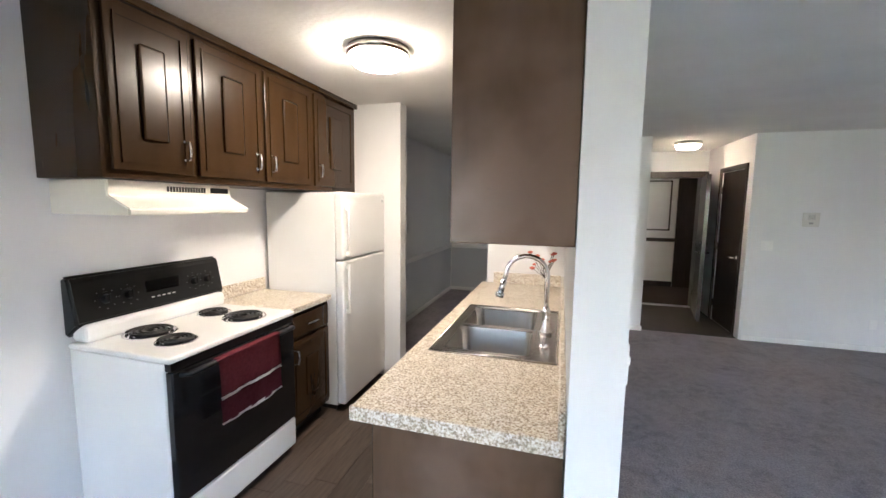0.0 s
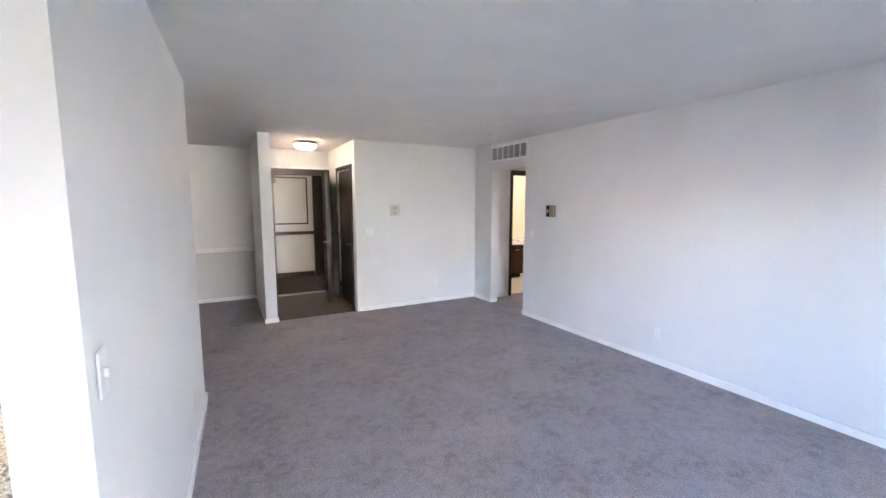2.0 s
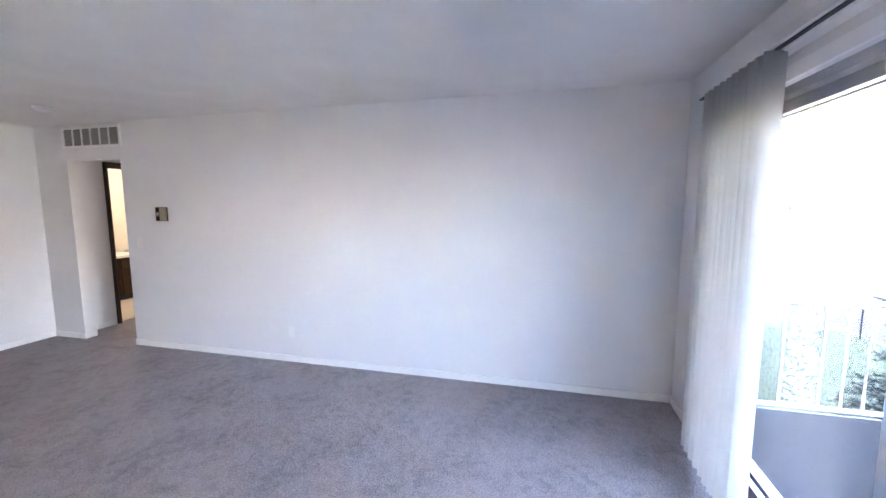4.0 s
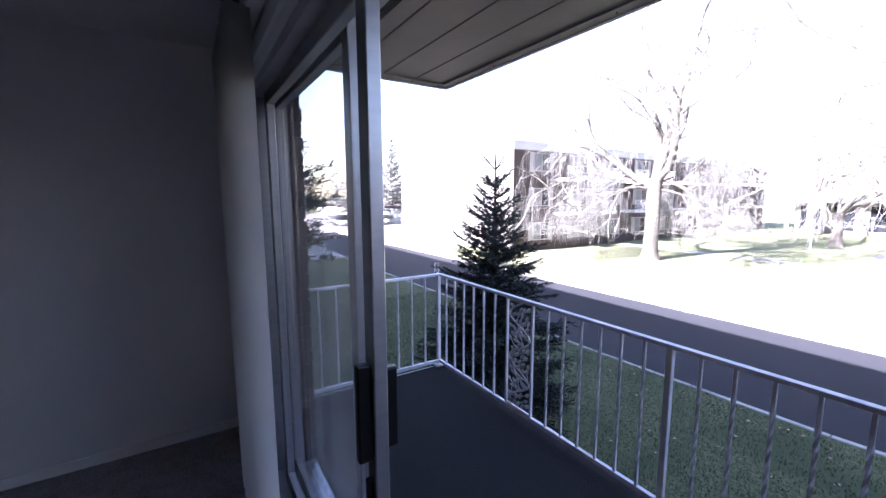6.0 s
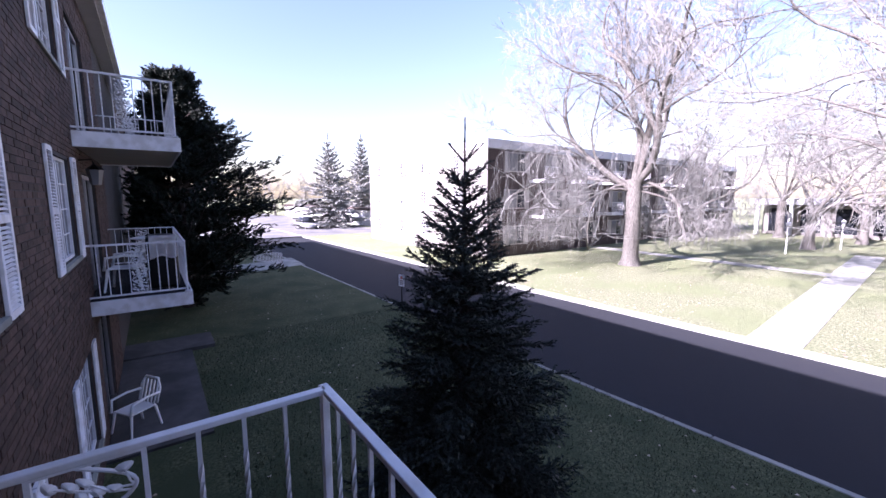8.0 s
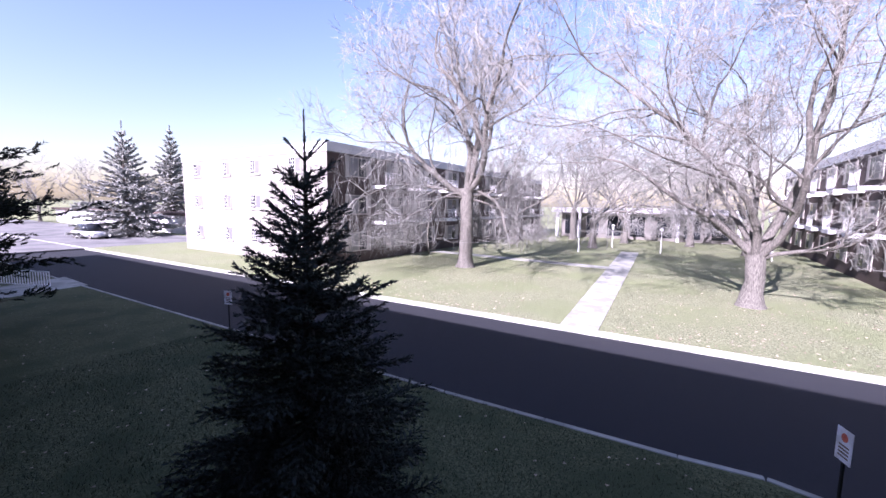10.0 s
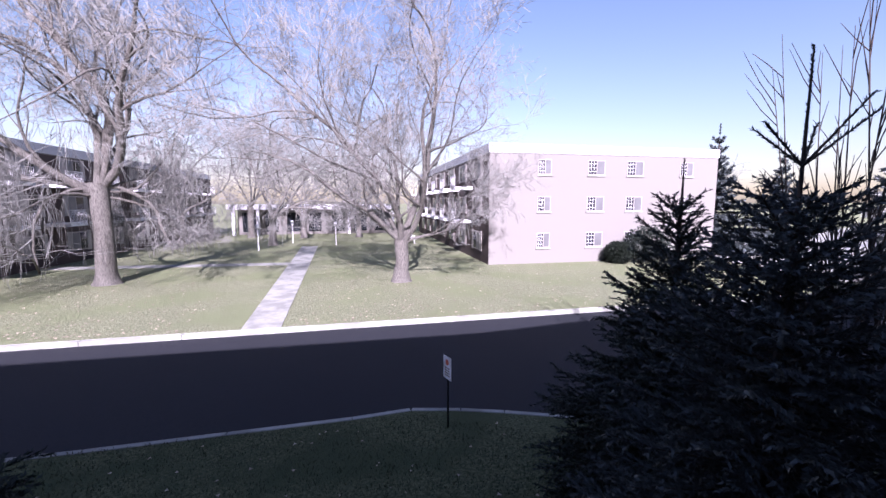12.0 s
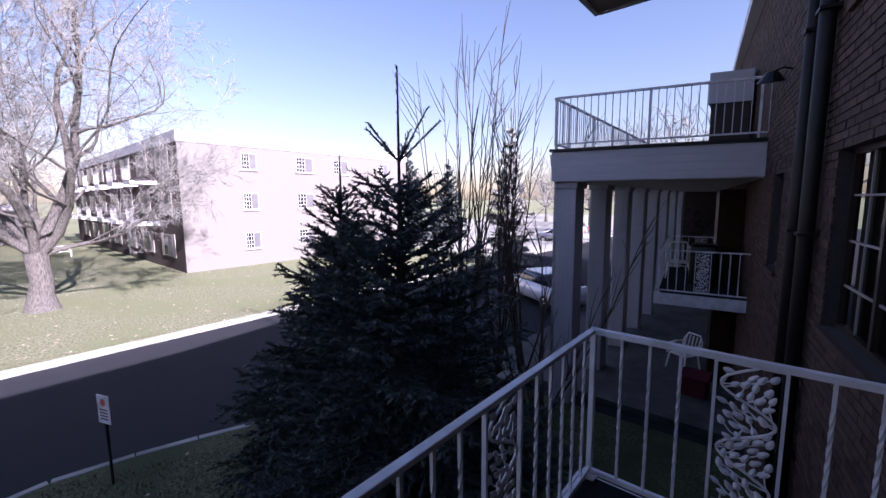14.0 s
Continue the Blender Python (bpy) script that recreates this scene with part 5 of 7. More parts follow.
def balcony(x0, x1, yr, zt, m, label, matm=None, runs=None, fascia=.25, south=True, sides=(True, True)):
    """A hung balcony slab with railing: local frame m (facade on y = 0, outwards -y)."""
    s = local_thing("balcony_slab", label, "balcony", "balconies")
    s.matrix_basis = m @ Matrix.Translation((x0, 0, zt))
    W = x1 - x0
    part("deck", box(0, yr - .05, -.03, W, -.002, 0), M_DECK, s, "dark deck surface")
    part("slab", box(.0, yr - .05, -fascia + .02, W, -.002, -.031), M_SOFFIT, s)
    b = box(-.012, yr - .075, -fascia, W + .012, yr - .051, -.005, .004, 1)
    bx(b, -.022, yr - .051, -fascia, -.001, -.002, -.005, .003, 1)
    bx(b, W + .001, yr - .051, -fascia, W + .022, -.002, -.005, .003, 1)
    part("fascia", b, M_WHITEMETAL, s, "white painted fascia boards")
    r = local_thing("balcony_railing", "white painted metal railing with cast vine panels", "railing", "balcony railings")
    r.matrix_basis = m @ Matrix.Translation((x0, 0, zt))
    if south:
        panels, posts = runs if runs else ([W * .3], [.02, W - .02])
        rail_run(r, Matrix.Translation((0, yr, 0)), W, panels, .145, posts)
    D = -yr
    for flag, x in zip(sides, (.02, W - .02)):
        if flag:
            mm = Matrix.Translation((x, 0, 0)) @ Matrix.Rotation(radians(-90), 4, "Z")
            rail_run(r, mm, D - .02, [D * .40], .145, [])
    return s, r


BZ = -.12
balcony(.09, 4.46, -1.45, BZ, EAST, "balcony slab with dark deck outside the sliding door", runs=([3.37 - .28, .86], [.0, 2.14, 4.37]))
balcony(11.5, 15.9, -1.36, BZ, EAST, "neighbouring balcony with white fascia", runs=([1.0, 3.1], [.0, 2.2, 4.4]))
balcony(11.5, 15.9, -1.36, BZ + 2.75, EAST, "upper neighbouring balcony with white fascia", runs=([1.0, 3.1], [.0, 2.2, 4.4]))
balcony(-11.2, -7.4, -1.55, -.45, WING, "balcony under the porch roof of the wing", runs=([1.0, 2.4], [.0, 3.8]))

# balcony overhead
ov = thing("balcony_soffit", (2.3, -2.1, 2.5), "soffit of the balcony overhead with metal panels and trim", "soffit")
y = -2.78
while y < FY - .02:
    y1 = min(y + .268, FY - .01)
    q = box(.33, y, 2.50, 4.22, y1, 2.512, .003, 1)
    part("panel", q, M_SOFFIT, ov, "brown-grey metal soffit panel")
    if y1 + .012 < FY - .01:
        part("joint", box(.33, y1, 2.507, 4.22, y1 + .012, 2.514), M_SOFFIT, ov)
    y += .28
b = box(.24, -2.86, 2.49, 4.31, -2.78, 2.512)
bx(b, .24, -2.78, 2.49, .33, FY - .002, 2.512)
bx(b, 4.22, -2.78, 2.49, 4.31, FY - .002, 2.512)
part("edge_trim", b, M_SOFFIT, ov)
b = box(.22, -2.885, 2.485, 4.33, -2.861, 2.75)
bx(b, .216, -2.86, 2.485, .239, FY - .002, 2.75)
bx(b, 4.311, -2.86, 2.485, 4.334, FY - .002, 2.75)
part("fascia", b, M_WHITEMETAL, ov)
part("slab", box(.24, -2.86, 2.515, 4.31, FY - .002, 2.74), M_SOFFITWH, ov)
for q in ((4.26, -2.5), (4.26, -2.0), (3.6, -2.82), (2.6, -2.82), (1.6, -2.82)):
    part("screw", rod(bmesh.new(), (q[0], q[1], 2.484), (q[0], q[1], 2.491), .006, None, 8), M_COIL, ov)

# ---- ground, road ----
RY0, RY1 = -10.55, -17.15
ZR = G - .13
b = bmesh.new()
bx(b, -2500, -2500, ZR - .5, 2500, 2500, ZR - .02)
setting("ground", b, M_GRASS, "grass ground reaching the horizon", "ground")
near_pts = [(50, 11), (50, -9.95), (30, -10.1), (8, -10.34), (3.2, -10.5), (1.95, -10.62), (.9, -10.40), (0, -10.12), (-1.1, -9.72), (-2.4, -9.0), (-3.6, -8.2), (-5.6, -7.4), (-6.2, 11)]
setting("lawn_near", prism(bmesh.new(), near_pts, ZR - .1, G), M_SHADETURF, "green lawn with scattered leaves, house shade in its colour", "lawn")
KY = lambda x: -17.25 + .018 * (x - 2)
setting("lawn_far", prism(bmesh.new(), [(150, KY(150) - .15), (-150, KY(-150) - .15), (-150, -400), (150, -400)], ZR - .1, G), M_GRASS, "sunlit lawn of the courtyard, brightened in its colour", "lawn")
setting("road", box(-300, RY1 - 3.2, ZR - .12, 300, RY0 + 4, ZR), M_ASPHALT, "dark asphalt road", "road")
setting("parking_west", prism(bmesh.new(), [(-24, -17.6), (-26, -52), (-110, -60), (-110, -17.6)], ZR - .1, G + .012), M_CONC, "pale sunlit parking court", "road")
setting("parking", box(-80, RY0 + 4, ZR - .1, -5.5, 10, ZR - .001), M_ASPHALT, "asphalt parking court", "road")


def kerb_run(name, pts, w=.15, up=.02):
    b = bmesh.new()
    for (xa, ya), (xb, yb) in zip(pts, pts[1:]):
        d = Vector((xb - xa, yb - ya, 0))
        L = d.length
        m = Matrix.Translation((xa, ya, 0)) @ Matrix.Rotation(math.atan2(d.y, d.x), 4, "Z")
        n = max(1, round(L / 3))
        for k in range(n):
            bx(b, L * k / n + .006, -w, ZR - .1, L * (k + 1) / n - .006, 0, G + up, .02, 2, m=m)
    return setting(name, b, M_CONC, "weathered concrete kerb", "kerb")


kerb_run("kerb_far", [(-90, KY(-90) - .16), (90, KY(90) - .16)][::-1], .16, .02)
kerb_run("kerb_near", near_pts[1:11][::-1], .13, .015)
setting("pavement_walk", prism(bmesh.new(), [(7.2, -17.32), (5.85, -17.36), (7.4, -46), (9.0, -46)], G - .05, G + .02), M_CONC, "pale concrete path through the lawn", "path")
setting("pavement_cross", prism(bmesh.new(), [(7.9, -33.0), (24, -34.0), (24, -35.2), (7.9, -34.2)], G - .05, G + .015), M_CONC, "pale concrete cross path", "path")
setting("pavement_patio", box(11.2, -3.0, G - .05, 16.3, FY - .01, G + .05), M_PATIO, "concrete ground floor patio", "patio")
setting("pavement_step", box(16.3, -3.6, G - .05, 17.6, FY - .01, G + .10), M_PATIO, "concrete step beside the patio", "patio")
setting("pavement_drive", prism(bmesh.new(), [(28.5, -5), (31.5, -5), (33.5, -10.5), (29.8, -10.4)], G - .04, G + .012), M_CONC, "pale driveway crossing the lawn", "path")
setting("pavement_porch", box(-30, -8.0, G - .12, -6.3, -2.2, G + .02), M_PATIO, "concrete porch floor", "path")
setting("parking_far", box(50.2, -28.5, ZR - .1, 130, 14, G + .008), M_SUNASPHALT, "sunlit parking lot, brightened in its colour", "road")


# ---- far buildings ----
def far_block(name, label, x0, x1, y0, y1, z0, z1, front_mat, side_shade_mat, front_windows, side, side_face):
    t = thing(name, ((x0 + x1) / 2, y0, z0), label, "building", "far buildings")
    b = box(x0, y1, z0, x1, y0, z1)
    w = part("wall", b, front_mat, t)
    # Side facing off the sun: its shade is put into a darker brick.
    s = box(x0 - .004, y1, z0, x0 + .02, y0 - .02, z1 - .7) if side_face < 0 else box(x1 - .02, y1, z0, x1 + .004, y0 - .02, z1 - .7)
    part("shaded_side_wall", s, side_shade_mat, t)
    b = box(x0 - .06, y1 - .06, z1 - .62, x1 + .06, y0 + .06, z1 + .03)
    part("roof", b, M_SIDING, t, "pale flat roof fascia")
    for xc, z, ww, hh in front_windows:
        xc -= .3
        wi = part("window", box(xc - ww / 2, y0 - .01, z, xc + ww / 2, y0 + .03, z + hh), M_MUNTIN, t)
        part("pane", box(xc - ww / 2 + .06, y0 + .031, z + .06, xc - .03, y0 + .036, z + hh - .06), M_SHADE, wi)
        part("pane", box(xc + .03, y0 + .031, z + .06, xc + ww / 2 - .06, y0 + .036, z + hh - .06), M_DARKGLASS, wi)
        for k in range(1, 4):
            zz = z + hh * k / 4
            part("muntin", box(xc + .03, y0 + .0365, zz - .013, xc + ww / 2 - .06, y0 + .045, zz + .013), M_WHITEMETAL, wi)
        for k in (4, 5):
            xx = xc - ww / 2 + ww * k / 6
            part("muntin", box(xx - .012, y0 + .0365, z + .06, xx + .012, y0 + .044, z + hh - .06), M_WHITEMETAL, wi)
        part("sill", box(xc - ww / 2 - .06, y0 - .01, z - .10, xc + ww / 2 + .06, y0 + .09, z - .001), M_CONC, wi)
    xf = x0 - .004 if side_face < 0 else x1 + .004
    d = -1 if side_face < 0 else 1
    for yy in np.arange(y0 - 3.0, y1 + 3.0, -4.6):
        for fl in range(3):
            z = z0 + .35 + fl * 2.75
            a, c = sorted((xf, xf + d * .05))
            wi = part("window", box(a, yy - .9, z + .5, c, yy + .9, z + 1.95), M_MUNTIN, t)
            a2, c2 = sorted((xf + d * .051, xf + d * .056))
            part("pane", box(a2, yy - .82, z + .58, c2, yy - .04, z + 1.87), M_DARKGLASS, wi)
            part("pane", box(a2, yy + .04, z + .58, c2, yy + .82, z + 1.87), M_SHADE, wi)
            a3, c3 = sorted((xf + d * .002, xf + d * .05))
            part("shutter", box(a3, yy - 1.35, z + .45, c3, yy - .95, z + 2.0), M_MUNTIN, wi)
            part("shutter", box(a3, yy + .95, z + .45, c3, yy + 1.35, z + 2.0), M_MUNTIN, wi)
            if fl:
                yb = yy - 2.3
                a4, c4 = sorted((xf + d * .001, xf + d * 1.5))
                ba = part("balcony", box(a4, yb - .9, z - .25, c4, yb + .9, z - .02), M_WHITEMETAL, t)
                b = bmesh.new()
                xe = xf + d * 1.48
                bx(b, xe - .02, yb - .9, z + .88, xe + .02, yb + .9, z + .93)
                bx(b, xe - .015, yb - .9, z + .02, xe + .015, yb + .9, z + .05)
                for k in range(13):
                    q = yb - .88 + k * 1.76 / 12
                    bx(b, xe - .011, q - .011, z + .05, xe + .011, q + .011, z + .88)
                part("balustrade", b, M_WHITEMETAL, ba)
    return t


wb = []
for z in (3.72, 1.02, -1.68):
    for xc, ww in ((-10.1, 1.05), (-14.3, 1.42), (-17.6, 1.42), (-22.2, 1.2)):
        wb.append((xc, z, ww, 1.12))
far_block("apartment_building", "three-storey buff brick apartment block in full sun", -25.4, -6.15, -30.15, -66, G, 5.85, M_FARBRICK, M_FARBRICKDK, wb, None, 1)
wa = []
for z in (3.75, 1.05, -1.65):
    for xc, ww in ((28.2, 1.3), (33.0, 1.3), (36.9, 1.1), (41.5, 1.2)):
        wa.append((xc, z, ww, 1.12))
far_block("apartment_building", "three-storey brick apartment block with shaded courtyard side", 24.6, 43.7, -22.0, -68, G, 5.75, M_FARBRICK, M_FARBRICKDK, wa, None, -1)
lo = thing("lodge", (9, -64, G), "low white flat-roofed clubhouse at the end of the path", "building")
part("wall", box(-1.5, -72, G, 20, -64, .75), M_FARBRICK, lo)
part("roof", box(-2.5, -73, .75, 21, -62.4, 1.45), M_SIDING, lo, "white flat roof band")
for xx in (0, 3, 6.2, 9.5, 12.5, 15.5, 18.5):
    part("window", box(xx - .9, -64.03, G + .4, xx + .9, -63.97, .3), M_DARKGLASS, lo)
for xx in (-1.8, 4.6, 11, 17, 20.2):
    part("column", box(xx - .18, -62.9, G, xx + .18, -62.5, .75), M_SIDING, lo)
ga = thing("garage_row", (72, -27, G), "long low row of white garages", "garage")
part("wall", box(56, -36, G, 110, -30, -.4), M_SIDING, ga)
part("roof", box(55.5, -36.5, -.4, 110.5, -29.5, .0), M_FARBRICKDK, ga)
for k in range(14):
    part("garage_door", box(57.2 + k * 3.7, -29.98, G, 60 + k * 3.7, -29.93, -.75), M_WHITEMETAL, ga)


# ---- vegetation ----
class Soup:
    """Triangles and quads gathered as plain lists."""

    def __init__(self):
        self.v, self.f = [], []

    def limb(self, pts, radii, seg):
        base = len(self.v)
        up = None
        n = len(pts)
        for i in range(n):
            d = (pts[min(i + 1, n - 1)] - pts[max(i - 1, 0)]).normalized()
            if up is None:
                up = d.orthogonal().normalized()
            up = (up - d * up.dot(d)).normalized()
            side = d.cross(up)
            for k in range(seg):
                a = 2 * math.pi * k / seg
                self.v.append(tuple(pts[i] + (up * math.cos(a) + side * math.sin(a)) * radii[i]))
        for i in range(n - 1):
            for k in range(seg):
                a, c = base + i * seg + k, base + i * seg + (k + 1) % seg
                self.f.append((a, c, c + seg, a + seg))

    def tri(self, a, b, c):
        s = len(self.v)
        self.v += [tuple(a), tuple(b), tuple(c)]
        self.f.append((s, s + 1, s + 2))


def jitter(rnd, s):
    return Vector((rnd.uniform(-s, s), rnd.uniform(-s, s), rnd.uniform(-s, s)))


def bristle(soup, p, d, L, nl, rnd, count):
    """A needle-clad twig from p along d."""
    d = d.normalized()
    a = d.orthogonal().normalized()
    c = d.cross(a)
    for k in range(count):
        u = k / count
        t = rnd.uniform(0, 6.283)
        o = a * math.cos(t) + c * math.sin(t)
        q = p + d * (L * u)
        tip = q + o * nl * rnd.uniform(.7, 1.1) + d * nl * .9
        w = (d.cross(o) + d * .6) * nl * .22
        soup.tri(q - w * 1.3, q + w * 1.3, tip)
    e = p + d * L
    soup.tri(p + a * .008, p - a * .008, e)
    soup.tri(p + c * .008, p - c * .008, e)


def spruce(name, x, y, z0, h, r, seed, mat, label, whorl=.19, per=7, twigs=9, needles=16, nl=.035, leader=.9, droop=.35, full=.30, low=.04, ragged=.19):
    """A conifer with stiff, rising upper whorls and a bare needle-clad leader."""
    rnd = random.Random(seed)
    t = thing(name, (x, y, z0), label, "tree", "conifers")
    o = Vector((x, y, z0))
    w, n = Soup(), Soup()
    top = o + Vector((rnd.uniform(-.05, .05), rnd.uniform(-.05, .05), h))
    w.limb([o, o + Vector((0, 0, h * .5)), top - Vector((0, 0, leader)), top], [h * .020, h * .013, .016, .005], 8)
    bristle(n, top - Vector((0, 0, leader)), Vector((0, 0, 1)), leader, nl * .55, rnd, int(needles * 12 * leader / .9))
    if leader / h > .12:
        for i in range(5):
            a = 6.283 * i / 5 + rnd.uniform(-.2, .2)
            L = leader * rnd.uniform(.36, .48)
            q = top - Vector((0, 0, leader * .70))
            e = q + Vector((math.cos(a) * .72, math.sin(a) * .72, .69)) * L
            w.limb([q, e], [.009, .004], 4)
            for c in range(2):
                bristle(n, q, e - q, L * 1.05, nl * .7, rnd, int(needles * 2.2))
    z = h * low
    stop = h - leader * .95
    while z < stop:
        u = z / h
        v = max(0.0, (u - full) / (1 - full))
        k = per if v < .6 else (7 if v < .8 else 5)
        a0 = rnd.uniform(0, 6.28)
        for i in range(k):
            a = a0 + 6.283 * i / k + rnd.uniform(-.3, .3)
            L = r * (1 - v) ** 1.3 * rnd.uniform(.93 - ragged, .93 + ragged) * (1.22 if rnd.random() < .12 else 1.0) + .07 + .42 * v ** 8
            el = -droop + v * (droop + .85) + rnd.uniform(-.14, .14)
            out = Vector((math.cos(a), math.sin(a), 0))
            p0 = o + Vector((0, 0, z + rnd.uniform(-.6, .6) * whorl * (1 - v * .5)))
            pts = [p0]
            for s in (.35, .7, 1.0):
                pts.append(p0 + out * (L * s * math.cos(el)) + Vector((0, 0, L * s * math.sin(el) + L * .20 * s * s)))
            w.limb(pts, [.010 + .008 * L, .008, .006, .003], 4)
            m = max(2, int(twigs * (.25 + L / r) * (1 - .2 * v)))
            for j in range(m):
                s = .15 + .80 * (j + rnd.random() * .6) / m
                q = pts[0].lerp(pts[-1], s) + Vector((0, 0, -L * .14 * s * (1 - s)))
                sgn = 1 if j % 2 else -1
                side = out.cross(Vector((0, 0, 1))) * sgn
                dd = out * .8 + side * rnd.uniform(.45, .95) + Vector((0, 0, rnd.uniform(-.40, .10) + v * .7))
                TL = (.08 + .32 * L * (1 - s * .75)) * rnd.uniform(.7, 1.2)
                bristle(n, q, dd, TL, nl * (1 - .25 * v), rnd, max(6, int(needles * TL / .22)))
            for c, d in zip(pts, pts[1:]):
                bristle(n, c, d - c, (d - c).length * 1.06, nl, rnd, max(5, int(needles * L / .6)))
        z += whorl * rnd.uniform(.8, 1.2) * (1 + 2.2 * v ** 5)
    for nm, s, m in (("trunk", w, M_TWIGDK), ("crown", n, mat)):
        ob = raw(nm, [(a - o.x, b - o.y, c - o.z) for a, b, c in s.v], s.f, m)
        ob.parent = t
    return t


def bare_tree(x, y, z0, trunk_h, trunk_r, limbs, seed, depth, label, mat=None, twmat=None, weep=.5, lean=(0, 0), fine=.0065, curtain=()):
    """A leafless tree. limbs: (azimuth, rise, length, radius) of the main limbs."""
    rnd = random.Random(seed)
    t = thing("bare_tree", (x, y, z0), label, "tree", "bare trees")
    o = Vector((x, y, z0))
    w, n = Soup(), Soup()
    fork = o + Vector((lean[0], lean[1], trunk_h))
    w.limb([o - Vector((0, 0, .1)), o + Vector((0, 0, .2)), o + Vector((0, 0, .7)), o.lerp(fork, .5) + jitter(rnd, .08), fork], [trunk_r * 1.6, trunk_r * 1.25, trunk_r, trunk_r * .9, trunk_r * .92], 14)

    crown_full = depth >= 5
    hanging = False

    def strand(p):
        L, q, pts = rnd.uniform(.7, 2.6), p, [p]
        side = Vector((rnd.uniform(-1, 1), rnd.uniform(-1, 1), 0)) * .35
        for i in range(3):
            q = q + side * (L / 3 * (.9 - .35 * i)) + Vector((0, 0, -L / 3)) + jitter(rnd, .05)
            pts.append(q)
        if q.z > z0 + 1.3:
            n.limb(pts, [fine * 1.1, fine, fine, fine * .8], 3)

    def grow(p, d, L, r, k):
        pts, rad = [p], [r]
        steps = 7 if k >= depth - 1 else (4 if k > 1 else (3 if k else 1))
        q, dd = p, d.normalized()
        bend = jitter(rnd, .22)
        droop = 0.0
        for i in range(steps):
            bend = bend * .5 + jitter(rnd, .30)
            droop = weep if p.z < fork.z + 2.2 else weep * .12
            lift = (-.01 if hanging else .10) if k >= depth - 1 else (.04 if k > 2 else .05 - droop * .18 * (3 - k))
            dd = (dd + bend + Vector((0, 0, lift))).normalized()
            if q.z < z0 + 2.2 and dd.z < 0:
                dd = Vector((dd.x, dd.y, .08)).normalized()
            q = q + dd * (L / steps)
            pts.append(q)
            rad.append(max(fine, r * (1 - .62 * (i + 1) / steps)))
        (w if k > 2 else n).limb(pts, rad, 8 if k >= depth else (5 if k > 2 else 3))
        if hanging and k <= 2:
            for i in range(4):
                p_ = pts[rnd.randrange(1, len(pts))]
                if p_.z < fork.z + 2.4:
                    strand(p_)
        if k <= 0:
            return
        kids = 6 if k >= depth else (4 if crown_full else 3)
        for i in range(kids):
            s = .22 + .74 * (i + rnd.random()) / kids
            j = min(int(s * steps), steps - 1)
            base = pts[j].lerp(pts[j + 1], s * steps - j)
            loc = (pts[j + 1] - pts[j]).normalized()
            ax = loc.orthogonal().normalized()
            ax.rotate(Matrix.Rotation(rnd.uniform(0, 6.283), 3, loc))
            ang = rnd.uniform(.45, 1.0)
            nd = (loc * math.cos(ang) + ax * math.sin(ang)).normalized()
            if k <= 2:
                nd = (nd + Vector((0, 0, (-weep if base.z < fork.z + 2.2 else .25) * rnd.uniform(.0, .8)))).normalized()
            grow(base, nd, L * rnd.uniform(.38, .66), max(rad[j] * .47, fine), k - 1)
        grow(pts[-1], dd, L * rnd.uniform(.42, .6), max(rad[-1] * .9, fine), k - 1)
    for n_limb, (az, rise, L, r) in enumerate(list(limbs) + list(curtain)):
        if n_limb == len(limbs):
            weep, depth, hanging = .9, 3, True
        a = radians(az)
        d = Vector((math.cos(a) * math.cos(rise), math.sin(a) * math.cos(rise), math.sin(rise)))
        grow(fork - Vector((0, 0, rnd.uniform(.05, trunk_h * .14))), d, L * (1.22 if rise > .55 else 1.0), r, depth)
    for nm, s, m in (("trunk", w, mat or M_BARK), ("twig_crown", n, twmat or M_TWIG)):
        ob = raw(nm, [(a - o.x, b - o.y, c - o.z) for a, b, c in s.v], s.f, m, nm == "trunk")
        ob.parent = t
    return t


spruce("spruce", 6.8, -5.5, G, 5.38, 1.32, 11, M_NEEDLE, "dark green young spruce on the lawn before the balcony", whorl=.125, per=10, twigs=17, nl=.042, needles=17, ragged=.28, leader=.75)
spruce("spruce", -.1, -4.7, G, 5.55, 1.6, 12, M_NEEDLEB, "blue-green young spruce with a tall bare leader", whorl=.125, per=10, twigs=17, nl=.042, needles=17, ragged=.28, leader=1.15)
spruce("spruce", -.75, -6.5, G, 5.0, 1.45, 13, M_NEEDLE, "dark spruce growing beside the blue spruce", whorl=.125, per=10, twigs=17, nl=.042, needles=17, ragged=.28, leader=.5)
spruce("spruce", -3.3, -7.0, G, 3.0, 1.05, 16, M_NEEDLE, "low dark spruce behind the blue spruce", whorl=.16, per=9, twigs=12, nl=.045, needles=17, leader=.4)
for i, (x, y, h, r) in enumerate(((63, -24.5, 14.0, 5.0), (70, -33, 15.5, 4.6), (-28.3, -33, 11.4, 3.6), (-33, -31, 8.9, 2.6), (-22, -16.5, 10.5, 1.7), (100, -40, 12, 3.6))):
    spruce("spruce", x, y, G, h, r, 30 + i, M_NEEDLEB if i in (2, 3) else M_NEEDLESUN, "tall pale distant spruce beyond the lawn", whorl=.5, per=8, twigs=8, needles=12, nl=.22, leader=.9, droop=.4, full=.12, ragged=.4)


